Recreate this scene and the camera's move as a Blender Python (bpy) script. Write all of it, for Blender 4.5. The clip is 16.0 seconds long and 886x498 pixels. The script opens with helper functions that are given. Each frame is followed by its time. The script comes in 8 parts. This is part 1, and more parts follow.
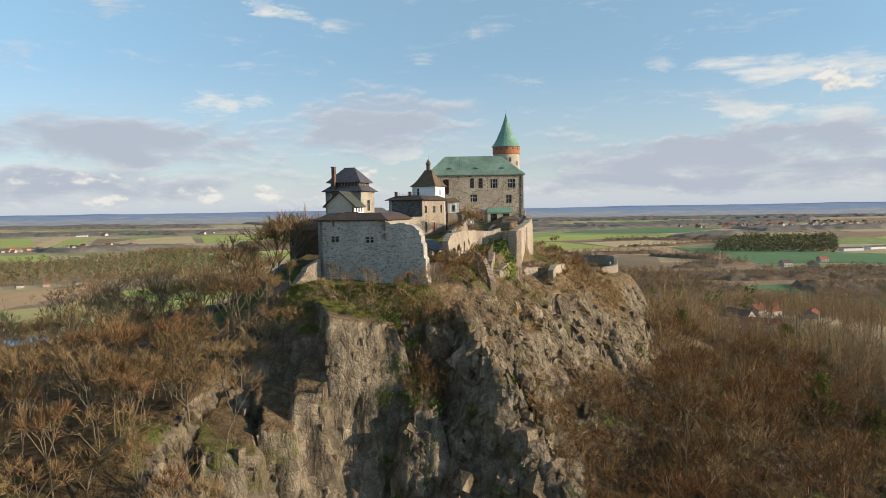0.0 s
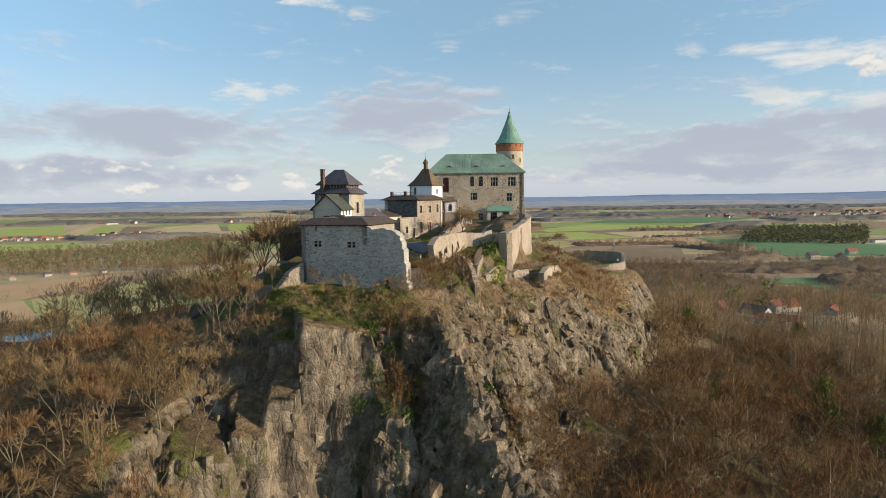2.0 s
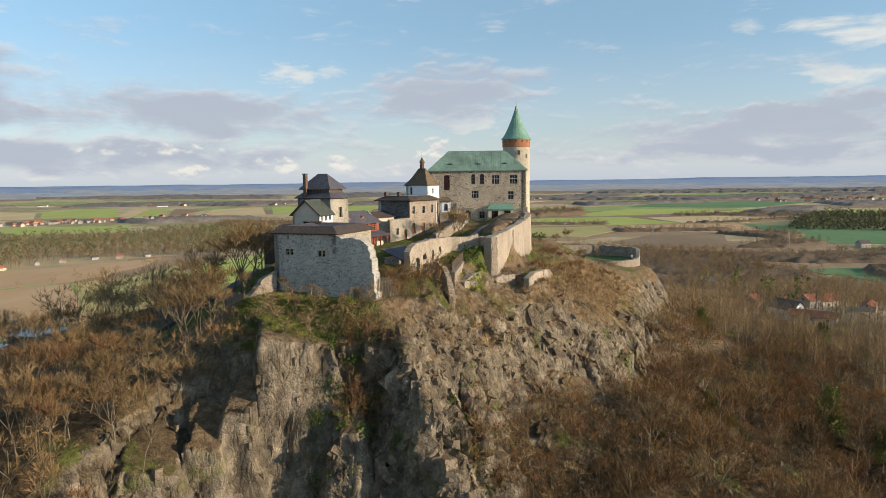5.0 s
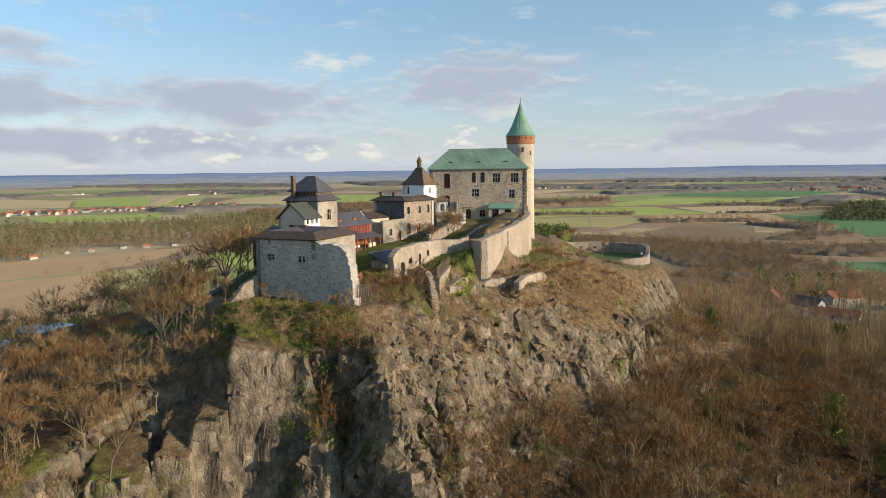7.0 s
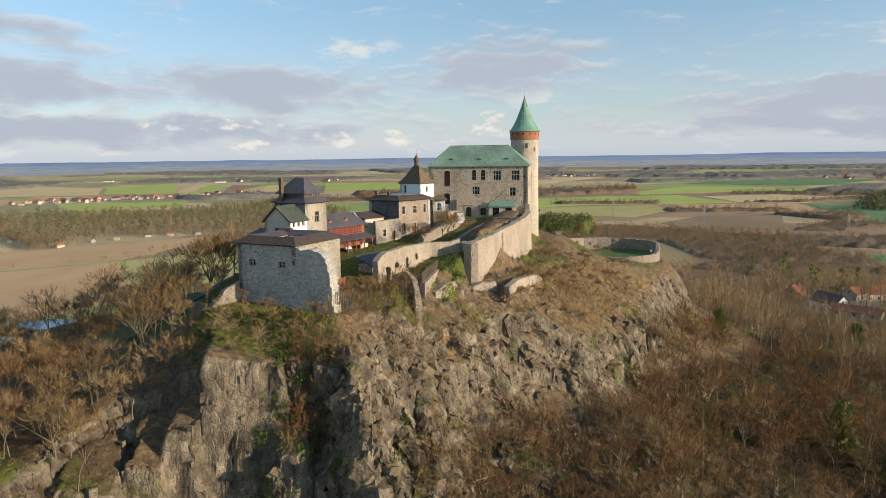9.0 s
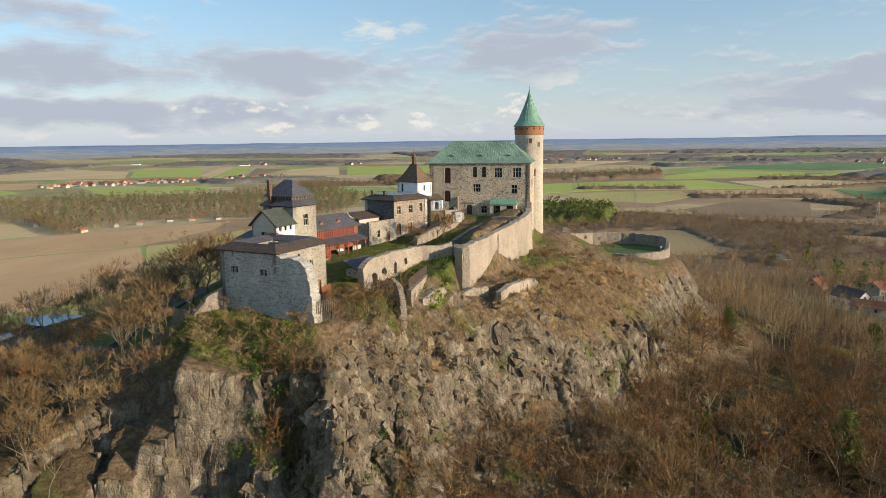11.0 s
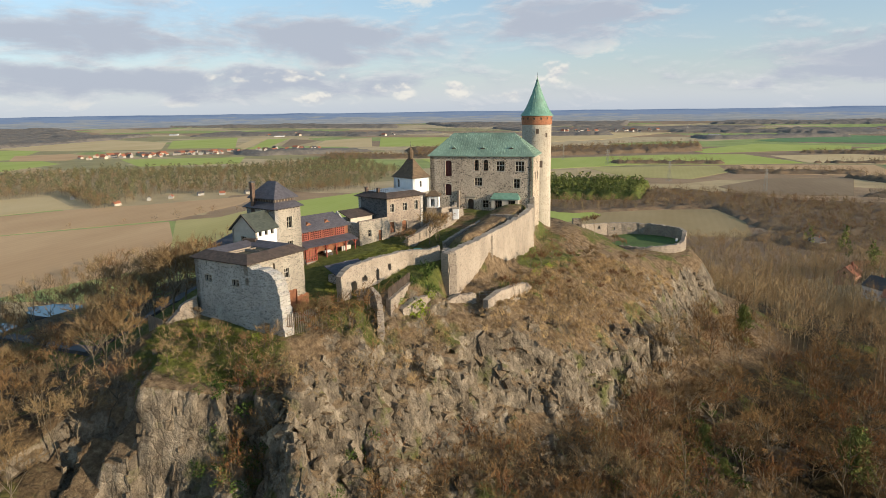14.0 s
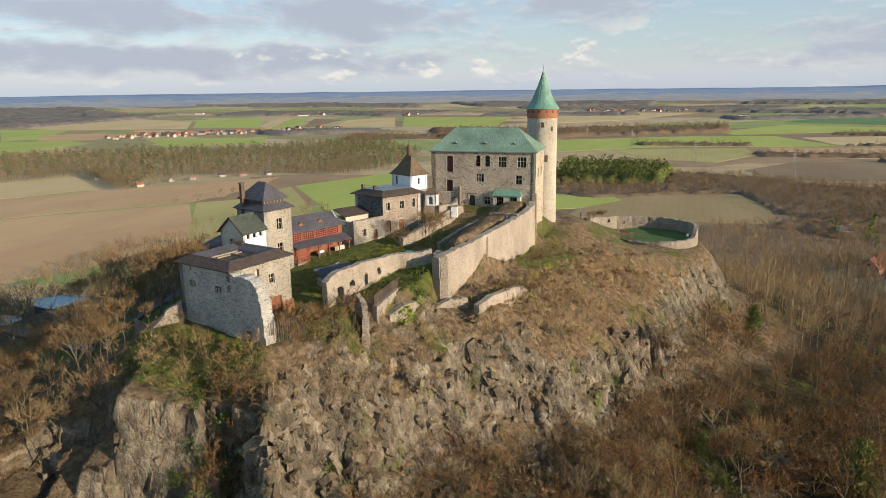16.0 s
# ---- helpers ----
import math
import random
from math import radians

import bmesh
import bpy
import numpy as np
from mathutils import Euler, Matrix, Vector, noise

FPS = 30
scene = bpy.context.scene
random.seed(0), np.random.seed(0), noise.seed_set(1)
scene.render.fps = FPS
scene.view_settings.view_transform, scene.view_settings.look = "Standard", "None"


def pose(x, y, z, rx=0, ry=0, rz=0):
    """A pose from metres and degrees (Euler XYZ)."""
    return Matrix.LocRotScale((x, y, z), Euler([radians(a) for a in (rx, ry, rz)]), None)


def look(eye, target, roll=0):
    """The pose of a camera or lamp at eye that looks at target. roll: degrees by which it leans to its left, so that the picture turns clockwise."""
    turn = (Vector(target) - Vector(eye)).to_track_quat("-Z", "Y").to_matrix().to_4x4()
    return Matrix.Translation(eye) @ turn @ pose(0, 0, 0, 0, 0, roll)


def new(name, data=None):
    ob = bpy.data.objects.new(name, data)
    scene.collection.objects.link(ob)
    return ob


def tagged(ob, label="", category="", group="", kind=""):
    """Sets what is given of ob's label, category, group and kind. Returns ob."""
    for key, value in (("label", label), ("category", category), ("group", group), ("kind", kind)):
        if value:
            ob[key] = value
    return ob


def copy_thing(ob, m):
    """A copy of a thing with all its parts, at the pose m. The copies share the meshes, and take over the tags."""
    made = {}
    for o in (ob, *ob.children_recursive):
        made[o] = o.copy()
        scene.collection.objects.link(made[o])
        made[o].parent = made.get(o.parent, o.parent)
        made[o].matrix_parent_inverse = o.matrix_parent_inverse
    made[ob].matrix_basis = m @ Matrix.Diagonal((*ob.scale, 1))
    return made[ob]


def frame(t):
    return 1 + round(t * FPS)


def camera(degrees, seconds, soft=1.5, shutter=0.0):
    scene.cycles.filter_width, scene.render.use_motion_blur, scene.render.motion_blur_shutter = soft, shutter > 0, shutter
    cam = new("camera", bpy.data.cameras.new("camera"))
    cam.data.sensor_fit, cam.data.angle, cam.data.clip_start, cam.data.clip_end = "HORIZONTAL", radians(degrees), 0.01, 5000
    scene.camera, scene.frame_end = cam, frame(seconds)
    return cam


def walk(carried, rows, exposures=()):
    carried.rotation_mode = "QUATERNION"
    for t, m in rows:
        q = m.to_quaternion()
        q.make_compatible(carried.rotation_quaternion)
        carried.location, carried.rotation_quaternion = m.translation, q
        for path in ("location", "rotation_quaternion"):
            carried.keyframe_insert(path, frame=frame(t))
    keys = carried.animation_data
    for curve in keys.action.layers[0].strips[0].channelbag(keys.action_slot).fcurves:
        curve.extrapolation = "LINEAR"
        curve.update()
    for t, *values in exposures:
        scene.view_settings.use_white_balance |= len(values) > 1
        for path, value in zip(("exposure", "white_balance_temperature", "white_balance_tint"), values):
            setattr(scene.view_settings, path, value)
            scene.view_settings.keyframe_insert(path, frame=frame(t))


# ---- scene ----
cam = camera(66.7, 16.0, soft=0.6)
METRES, EYE, TILT, LEAN, TURN = 64.0, 77.0, -8.8, -1.1, 1.6
ROWS = [
    (0.0, 0.0, 0.0, 0.0, 0.18, 5.44, 1.93),
    (0.5, 0.0233, 0.0002, 0.0097, 0.62, 5.2, 1.84),
    (1.0, 0.0504, 0.0009, 0.0194, 1.15, 4.97, 1.72),
    (1.5, 0.0803, 0.002, 0.0297, 1.72, 4.74, 1.61),
    (2.0, 0.1117, 0.0037, 0.0401, 2.33, 4.5, 1.48),
    (2.5, 0.1433, 0.0061, 0.0505, 2.97, 4.27, 1.36),
    (3.0, 0.1745, 0.0091, 0.0611, 3.6, 4.02, 1.26),
    (3.5, 0.2058, 0.013, 0.0719, 4.23, 3.78, 1.15),
    (4.0, 0.2367, 0.0178, 0.0829, 4.85, 3.54, 1.06),
    (6.5, 0.388, 0.0561, 0.1398, 7.94, 2.33, 0.58),
    (7.0, 0.4156, 0.0667, 0.1508, 8.52, 2.08, 0.49),
    (7.5, 0.4424, 0.0779, 0.1622, 9.09, 1.84, 0.41),
    (8.0, 0.4684, 0.0903, 0.1737, 9.64, 1.57, 0.34),
    (8.5, 0.4934, 0.1037, 0.1858, 10.2, 1.27, 0.26),
    (9.0, 0.5176, 0.1179, 0.1988, 10.73, 0.98, 0.19),
    (11.5, 0.6247, 0.1955, 0.2784, 13.27, -0.9, -0.21),
    (12.0, 0.6445, 0.212, 0.2948, 13.76, -1.32, -0.29),
    (12.5, 0.664, 0.2291, 0.3109, 14.26, -1.71, -0.37),
    (13.0, 0.6832, 0.2468, 0.3272, 14.76, -2.14, -0.46),
    (13.5, 0.7023, 0.2638, 0.3435, 15.27, -2.58, -0.55),
    (14.0, 0.7213, 0.2804, 0.3597, 15.77, -3.02, -0.63),
    (14.5, 0.7401, 0.2971, 0.376, 16.28, -3.47, -0.73),
    (15.0, 0.7589, 0.3134, 0.3925, 16.8, -3.92, -0.82),
    (15.5, 0.778, 0.3296, 0.4093, 17.32, -4.36, -0.91),
    (16.0, 0.7967, 0.346, 0.426, 17.86, -4.81, -0.99),
]
walk(cam, [(t, pose(0, 0, EYE, TILT, LEAN, TURN) @ pose(METRES * x, METRES * y, METRES * z, 90 + pitch, roll, yaw)) for t, x, y, z, yaw, pitch, roll in ROWS])

# ---- world, sun, exposure ----
SUN_AZ, SUN_EL = 99.5, 14.5
SKY_LOW, SKY_HIGH = (0.66, 0.74, 1.02, 1), (1.30, 1.54, 1.48, 1)
HORIZON_HAZE = (4.0, 4.65, 5.7, 1)
CLOUD_GREY, CLOUD_WHITE = (3.7, 4.05, 4.75, 1), (6.3, 6.25, 6.25, 1)
CLOUD_CREAM = (6.7, 6.55, 6.1, 1)
# banks of cloud: kind, azimuth, elevation, half width, half height, tilt, in degrees
CLOUDS = (
    ("grey", -6.8, 7.4, 7.9, 2.4, 6), ("grey", -26.4, 5.6, 15.2, 1.9, 0), ("grey", -30.4, 2.4, 10.2, 1.2, 0), ("grey", 20.8, 3.8, 15.7, 1.5, 3),
    ("grey", 15.8, 2.1, 13.0, 0.8, 0), ("grey", 23.0, 5.0, 17.0, 0.8, 4), ("grey", 34.0, 2.4, 14.0, 0.9, 0), ("grey", -44.0, 2.3, 17.0, 1.2, 0), ("grey", -46.0, 5.6, 16.0, 1.8, 0), ("grey", -50.0, 9.5, 12.0, 1.6, 0),
    ("white", -5.5, 4.6, 5.1, 0.9, 0), ("white", -19.2, 8.8, 4.4, 1.1, 8), ("white", 24.6, 10.1, 10.6, 1.7, -8), ("white", 27.3, 6.2, 11.1, 1.4, -4),
    ("white", -15.2, 15.8, 3.5, 0.7, -12), ("white", 10.5, 2.9, 5.5, 0.35, 0), ("white", 21.0, 3.6, 12.0, 0.45, 3), ("white", -30.0, 3.8, 14.0, 0.5, 0), ("white", -45.6, 0.8, 12.0, 0.5, 0), ("white", -39.5, 3.4, 10.6, 0.4, 0),
    ("puff", -21.8, 1.4, 1.9, 0.8, 0), ("puff", -16.3, 1.6, 1.6, 0.7, 0), ("puff", -27.5, 0.9, 3.7, 0.45, 0), ("puff", -7.9, 2.4, 2.1, 1.0, 0),
    ("puff", 6.0, 1.6, 1.5, 0.45, -6), ("puff", -11.2, 0.9, 2.8, 0.4, 0), ("puff", -30.5, 2.6, 5.5, 0.5, 0), ("puff", 29.0, 9.0, 4.0, 1.0, -10),
)
scene.view_settings.exposure = 0.41
world = bpy.data.worlds.new("world")
scene.world = world
world.use_nodes = True


def build_world():
    nt = world.node_tree
    nt.nodes.clear()
    N, L = nt.nodes.new, nt.links.new

    def math_node(op, a, b=None, c=None):
        n = N("ShaderNodeMath")
        n.operation = op
        for i, v in enumerate((a, b, c)):
            if v is None:
                continue
            if isinstance(v, (int, float)):
                n.inputs[i].default_value = v
            else:
                L(v, n.inputs[i])
        return n.outputs[0]

    sky = N("ShaderNodeTexSky")
    sky.sky_type = "NISHITA"
    sky.sun_disc = False
    sky.sun_elevation = radians(SUN_EL)
    sky.sun_rotation = radians(SUN_AZ)
    sky.altitude, sky.air_density, sky.dust_density, sky.ozone_density = 300, 1.0, 0.1, 2.0
    tc = N("ShaderNodeTexCoord")
    sep = N("ShaderNodeSeparateXYZ")
    L(tc.outputs["Generated"], sep.inputs[0])
    # azimuth and elevation in degrees
    az = math_node("MULTIPLY", math_node("ARCTAN2", sep.outputs[0], sep.outputs[1]), 57.2958)
    el = math_node("MULTIPLY", math_node("ARCSINE", sep.outputs[2]), 57.2958)
    place = N("ShaderNodeCombineXYZ")
    L(az, place.inputs[0])
    L(el, place.inputs[1])

    def step_node(value, lo, hi, a=0.0, b=1.0):
        n = N("ShaderNodeMapRange")
        n.interpolation_type = "SMOOTHSTEP"
        for i, v in enumerate((lo, hi, a, b)):
            n.inputs[i + 1].default_value = v
        L(value, n.inputs[0])
        return n.outputs[0]

    def fbm(scale, detail, rough, stretch, offset=(0, 0, 0), distortion=0.3):
        mp = N("ShaderNodeMapping")
        mp.inputs["Location"].default_value = offset
        mp.inputs["Scale"].default_value = (1.0, stretch, 1)
        L(place.outputs[0], mp.inputs[0])
        nz = N("ShaderNodeTexNoise")
        nz.inputs["Scale"].default_value, nz.inputs["Detail"].default_value = scale, detail
        nz.inputs["Roughness"].default_value, nz.inputs["Distortion"].default_value = rough, distortion
        L(mp.outputs[0], nz.inputs["Vector"])
        return nz.outputs[0]

    # the outlines wander before the banks are laid out
    wander = N("ShaderNodeTexNoise")
    wander.inputs["Scale"].default_value, wander.inputs["Detail"].default_value, wander.inputs["Roughness"].default_value = 0.13, 6, 0.6
    wm = N("ShaderNodeMapping")
    wm.inputs["Scale"].default_value = (1, 2.4, 1)
    L(place.outputs[0], wm.inputs[0])
    L(wm.outputs[0], wander.inputs["Vector"])
    shift = N("ShaderNodeVectorMath")
    shift.operation = "MULTIPLY_ADD"
    shift.inputs[1].default_value = (16, 3.4, 0)
    L(wander.outputs["Color"], shift.inputs[0])
    back = N("ShaderNodeVectorMath")
    back.inputs[1].default_value = (-8, -1.7, 0)
    L(place.outputs[0], back.inputs[0])
    L(back.outputs[0], shift.inputs[2])

    def gathered(kind):
        """The summed density of all banks of one kind of cloud."""
        total = None
        for k, a, e, wide, high, turn in CLOUDS:
            if k != kind:
                continue
            mp = N("ShaderNodeMapping")
            mp.vector_type = "TEXTURE"
            mp.inputs["Location"].default_value = (a, e, 0)
            mp.inputs["Rotation"].default_value = (0, 0, radians(turn))
            mp.inputs["Scale"].default_value = (wide * 1.5, high * 1.7, 1)
            L(place.outputs[0] if kind == "puff" else shift.outputs[0], mp.inputs[0])
            ln = N("ShaderNodeVectorMath")
            ln.operation = "LENGTH"
            L(mp.outputs[0], ln.inputs[0])
            g = step_node(ln.outputs["Value"], 1.0, 0.0)
            total = g if total is None else math_node("MAXIMUM", total, g)
        return total

    streak = fbm(0.16, 9, 0.6, 3.4)
    higher = fbm(0.16, 9, 0.6, 3.4, (0, 1.1, 0))
    heaped = fbm(0.5, 5, 0.45, 1.6, (3, 7, 0), 0.1)
    heaped_up = fbm(0.5, 5, 0.45, 1.6, (3, 7.35, 0), 0.1)
    belt = math_node("MULTIPLY", step_node(el, 13.0, 3.0), step_node(el, -0.5, 1.2))
    # broad grey banks with lit edges
    body = math_node("MULTIPLY_ADD", math_node("SUBTRACT", streak, 0.5), 3.4, math_node("MULTIPLY", gathered("grey"), 1.35))
    body = math_node("ADD", body, math_node("MULTIPLY", belt, 0.22))
    cover = math_node("MULTIPLY", step_node(body, 0.10, 1.35), 0.95)
    lit = step_node(math_node("SUBTRACT", streak, higher), -0.06, 0.12)
    lit = math_node("MULTIPLY", lit, step_node(body, 1.5, 0.4))
    # thin white veils
    veil = math_node("MULTIPLY_ADD", math_node("SUBTRACT", higher, 0.5), 3.2, math_node("MULTIPLY", gathered("white"), 0.8))
    veil = math_node("MULTIPLY", step_node(veil, 0.15, 1.15), 0.85)
    veil = math_node("MAXIMUM", veil, math_node("MULTIPLY_ADD", belt, 0.22, 0.10))
    # small bright heaps low down
    heaps = gathered("puff")
    puffs = math_node("MULTIPLY_ADD", math_node("SUBTRACT", heaped, 0.5), 3.4, math_node("MULTIPLY", heaps, 0.75))
    puffs = math_node("MULTIPLY", step_node(puffs, 0.25, 0.85), step_node(heaps, 0.0, 0.25))
    puff_lit = step_node(math_node("SUBTRACT", heaped, heaped_up), -0.09, 0.06, 0.35, 1.0)

    def blend(fac, a, b):
        n = N("ShaderNodeMix")
        n.data_type = "RGBA"
        for i, v in ((0, fac), (6, a), (7, b)):
            if isinstance(v, tuple):
                n.inputs[i].default_value = v
            else:
                L(v, n.inputs[i])
        return n.outputs[2]

    hue = N("ShaderNodeMix")
    hue.data_type = "RGBA"
    hue.blend_type = "MULTIPLY"
    hue.inputs[0].default_value = 1.0
    grade = N("ShaderNodeValToRGB")
    grade.color_ramp.elements[0].position, grade.color_ramp.elements[0].color = 0.0, SKY_LOW
    grade.color_ramp.elements[1].position, grade.color_ramp.elements[1].color = 0.3, SKY_HIGH
    L(sep.outputs[2], grade.inputs[0])
    L(grade.outputs[0], hue.inputs[7])
    L(sky.outputs[0], hue.inputs[6])
    # pale haze along the horizon, then the clouds over it
    air = blend(step_node(sep.outputs[2], 0.075, 0.0, 0.0, 0.8), hue.outputs[2], HORIZON_HAZE)
    air = blend(veil, air, CLOUD_CREAM)
    air = blend(cover, air, blend(lit, CLOUD_GREY, CLOUD_WHITE))
    low = step_node(el, -0.2, 1.2)
    air = blend(math_node("MULTIPLY", puffs, low), air, blend(puff_lit, CLOUD_GREY, CLOUD_CREAM))
    bg = N("ShaderNodeBackground")
    bg.inputs[1].default_value = 0.095
    L(air, bg.inputs[0])
    out = N("ShaderNodeOutputWorld")
    L(bg.outputs[0], out.inputs[0])


build_world()
sun_data = bpy.data.lights.new("sun", "SUN")
sun_data.energy, sun_data.angle, sun_data.color = 4.9, radians(0.6), (1.0, 0.825, 0.61)
sun = new("sun", sun_data)
a, e = radians(SUN_AZ), radians(SUN_EL)
to_sun = Vector((math.sin(a) * math.cos(e), math.cos(a) * math.cos(e), math.sin(e)))
sun.matrix_world = look(to_sun * 500, (0, 0, 0))


# ---- materials ----
def ramp_node(nt, stops):
    r = nt.nodes.new("ShaderNodeValToRGB")
    els = r.color_ramp.elements
    while len(els) < len(stops):
        els.new(0.5)
    for el, (p, c) in zip(els, stops):
        el.position, el.color = p, (*c, 1)
    return r


def noise_node(nt, scale, detail=5, rough=0.6, vec=None, kind="noise", stretch=None, distortion=0.0):
    N, L = nt.nodes.new, nt.links.new
    n = N("ShaderNodeTexVoronoi" if kind == "voronoi" else "ShaderNodeTexNoise")
    n.inputs["Scale"].default_value = scale
    if kind != "voronoi":
        n.inputs["Detail"].default_value, n.inputs["Roughness"].default_value = detail, rough
        n.inputs["Distortion"].default_value = distortion
    if vec is None:
        vec = N("ShaderNodeTexCoord").outputs["Object"]
    if stretch:
        m = N("ShaderNodeMapping")
        m.inputs["Scale"].default_value = stretch
        L(vec, m.inputs[0])
        vec = m.outputs[0]
    L(vec, n.inputs["Vector"])
    return n


def mixed(nt, fac, a, b, blend="MIX"):
    m = nt.nodes.new("ShaderNodeMix")
    m.data_type, m.blend_type = "RGBA", blend
    for sock, v in ((0, fac), (6, a), (7, b)):
        if isinstance(v, (int, float)):
            m.inputs[sock].default_value = v
        elif isinstance(v, tuple):
            m.inputs[sock].default_value = (*v, 1)
        else:
            nt.links.new(v, m.inputs[sock])
    return m.outputs[2]


def surface(name):
    m = bpy.data.materials.new(name)
    m.use_nodes = True
    nt = m.node_tree
    return m, nt, nt.nodes["Principled BSDF"]


def bump(nt, bsdf, height, strength, distance):
    b = nt.nodes.new("ShaderNodeBump")
    b.inputs["Strength"].default_value, b.inputs["Distance"].default_value = strength, distance
    nt.links.new(height, b.inputs["Height"])
    nt.links.new(b.outputs[0], bsdf.inputs["Normal"])


def grained(name, dark, light, scale=3.0, rough=0.85, relief=0.02, metal=0.0, stretch=None, big=0.25, spread=(0.3, 0.7)):
    """A grained surface: fine noise between two colours, with broad stains and relief."""
    m, nt, bsdf = surface(name)
    fine = noise_node(nt, scale, 6, 0.65, stretch=stretch)
    r = ramp_node(nt, [(spread[0], dark), (spread[1], light)])
    nt.links.new(fine.outputs[0], r.inputs[0])
    broad = noise_node(nt, scale * 0.12, 4, 0.6)
    r2 = ramp_node(nt, [(0.3, (1 - big,) * 3), (0.7, (1 + big * 0.4,) * 3)])
    nt.links.new(broad.outputs[0], r2.inputs[0])
    nt.links.new(mixed(nt, 1.0, r.outputs[0], r2.outputs[0], "MULTIPLY"), bsdf.inputs["Base Color"])
    bsdf.inputs["Roughness"].default_value, bsdf.inputs["Metallic"].default_value = rough, metal
    bump(nt, bsdf, fine.outputs[0], 0.8, relief)
    return m


def masonry(name, stone_dark, stone_light, mortar, size=2.6, joint=0.10, flat=1.5, relief=0.05, contrast=0.5):
    """Rubble masonry: flattened stones in mortar, each of its own tone."""
    m, nt, bsdf = surface(name)
    tc = nt.nodes.new("ShaderNodeTexCoord").outputs["Object"]
    warp = noise_node(nt, size * 0.8, 3, 0.6, vec=tc)
    add = nt.nodes.new("ShaderNodeVectorMath")
    add.operation = "MULTIPLY_ADD"
    add.inputs[1].default_value = (0.14, 0.14, 0.14)
    nt.links.new(warp.outputs["Color"], add.inputs[0])
    nt.links.new(tc, add.inputs[2])
    mp = nt.nodes.new("ShaderNodeMapping")
    mp.inputs["Scale"].default_value = (1, 1, flat)
    nt.links.new(add.outputs[0], mp.inputs[0])
    cell = nt.nodes.new("ShaderNodeTexVoronoi")
    cell.inputs["Scale"].default_value = size
    nt.links.new(mp.outputs[0], cell.inputs["Vector"])
    edge = nt.nodes.new("ShaderNodeTexVoronoi")
    edge.feature = "DISTANCE_TO_EDGE"
    edge.inputs["Scale"].default_value = size
    nt.links.new(mp.outputs[0], edge.inputs["Vector"])
    sepc = nt.nodes.new("ShaderNodeSeparateColor")
    nt.links.new(cell.outputs["Color"], sepc.inputs[0])
    stone = ramp_node(nt, [(0.5 - contrast / 2, stone_dark), (0.5 + contrast / 2, stone_light)])
    nt.links.new(sepc.outputs[0], stone.inputs[0])
    je = ramp_node(nt, [(joint * 0.4, (1, 1, 1)), (joint * 1.6, (0, 0, 0))])
    nt.links.new(edge.outputs["Distance"], je.inputs[0])
    col = mixed(nt, je.outputs[0], stone.outputs[0], mortar)
    fine = noise_node(nt, size * 4, 5, 0.7, vec=tc)
    rf = ramp_node(nt, [(0.3, (0.78, 0.78, 0.78)), (0.7, (1.12, 1.12, 1.12))])
    nt.links.new(fine.outputs[0], rf.inputs[0])
    col = mixed(nt, 1.0, col, rf.outputs[0], "MULTIPLY")
    broad = noise_node(nt, 0.22, 5, 0.65, vec=tc, stretch=(1, 1, 0.5))
    rb = ramp_node(nt, [(0.32, (0.72, 0.71, 0.70)), (0.68, (1.08, 1.07, 1.05))])
    nt.links.new(broad.outputs[0], rb.inputs[0])
    col = mixed(nt, 1.0, col, rb.outputs[0], "MULTIPLY")
    nt.links.new(col, bsdf.inputs["Base Color"])
    bsdf.inputs["Roughness"].default_value = 0.92
    hm = nt.nodes.new("ShaderNodeMath")
    hm.operation = "MULTIPLY_ADD"
    hm.inputs[1].default_value = 0.35
    nt.links.new(fine.outputs[0], hm.inputs[0])
    clampn = nt.nodes.new("ShaderNodeMath")
    clampn.operation = "MINIMUM"
    clampn.inputs[1].default_value = joint * 2
    nt.links.new(edge.outputs["Distance"], clampn.inputs[0])
    nt.links.new(clampn.outputs[0], hm.inputs[2])
    bump(nt, bsdf, hm.outputs[0], 1.0, relief)
    return m


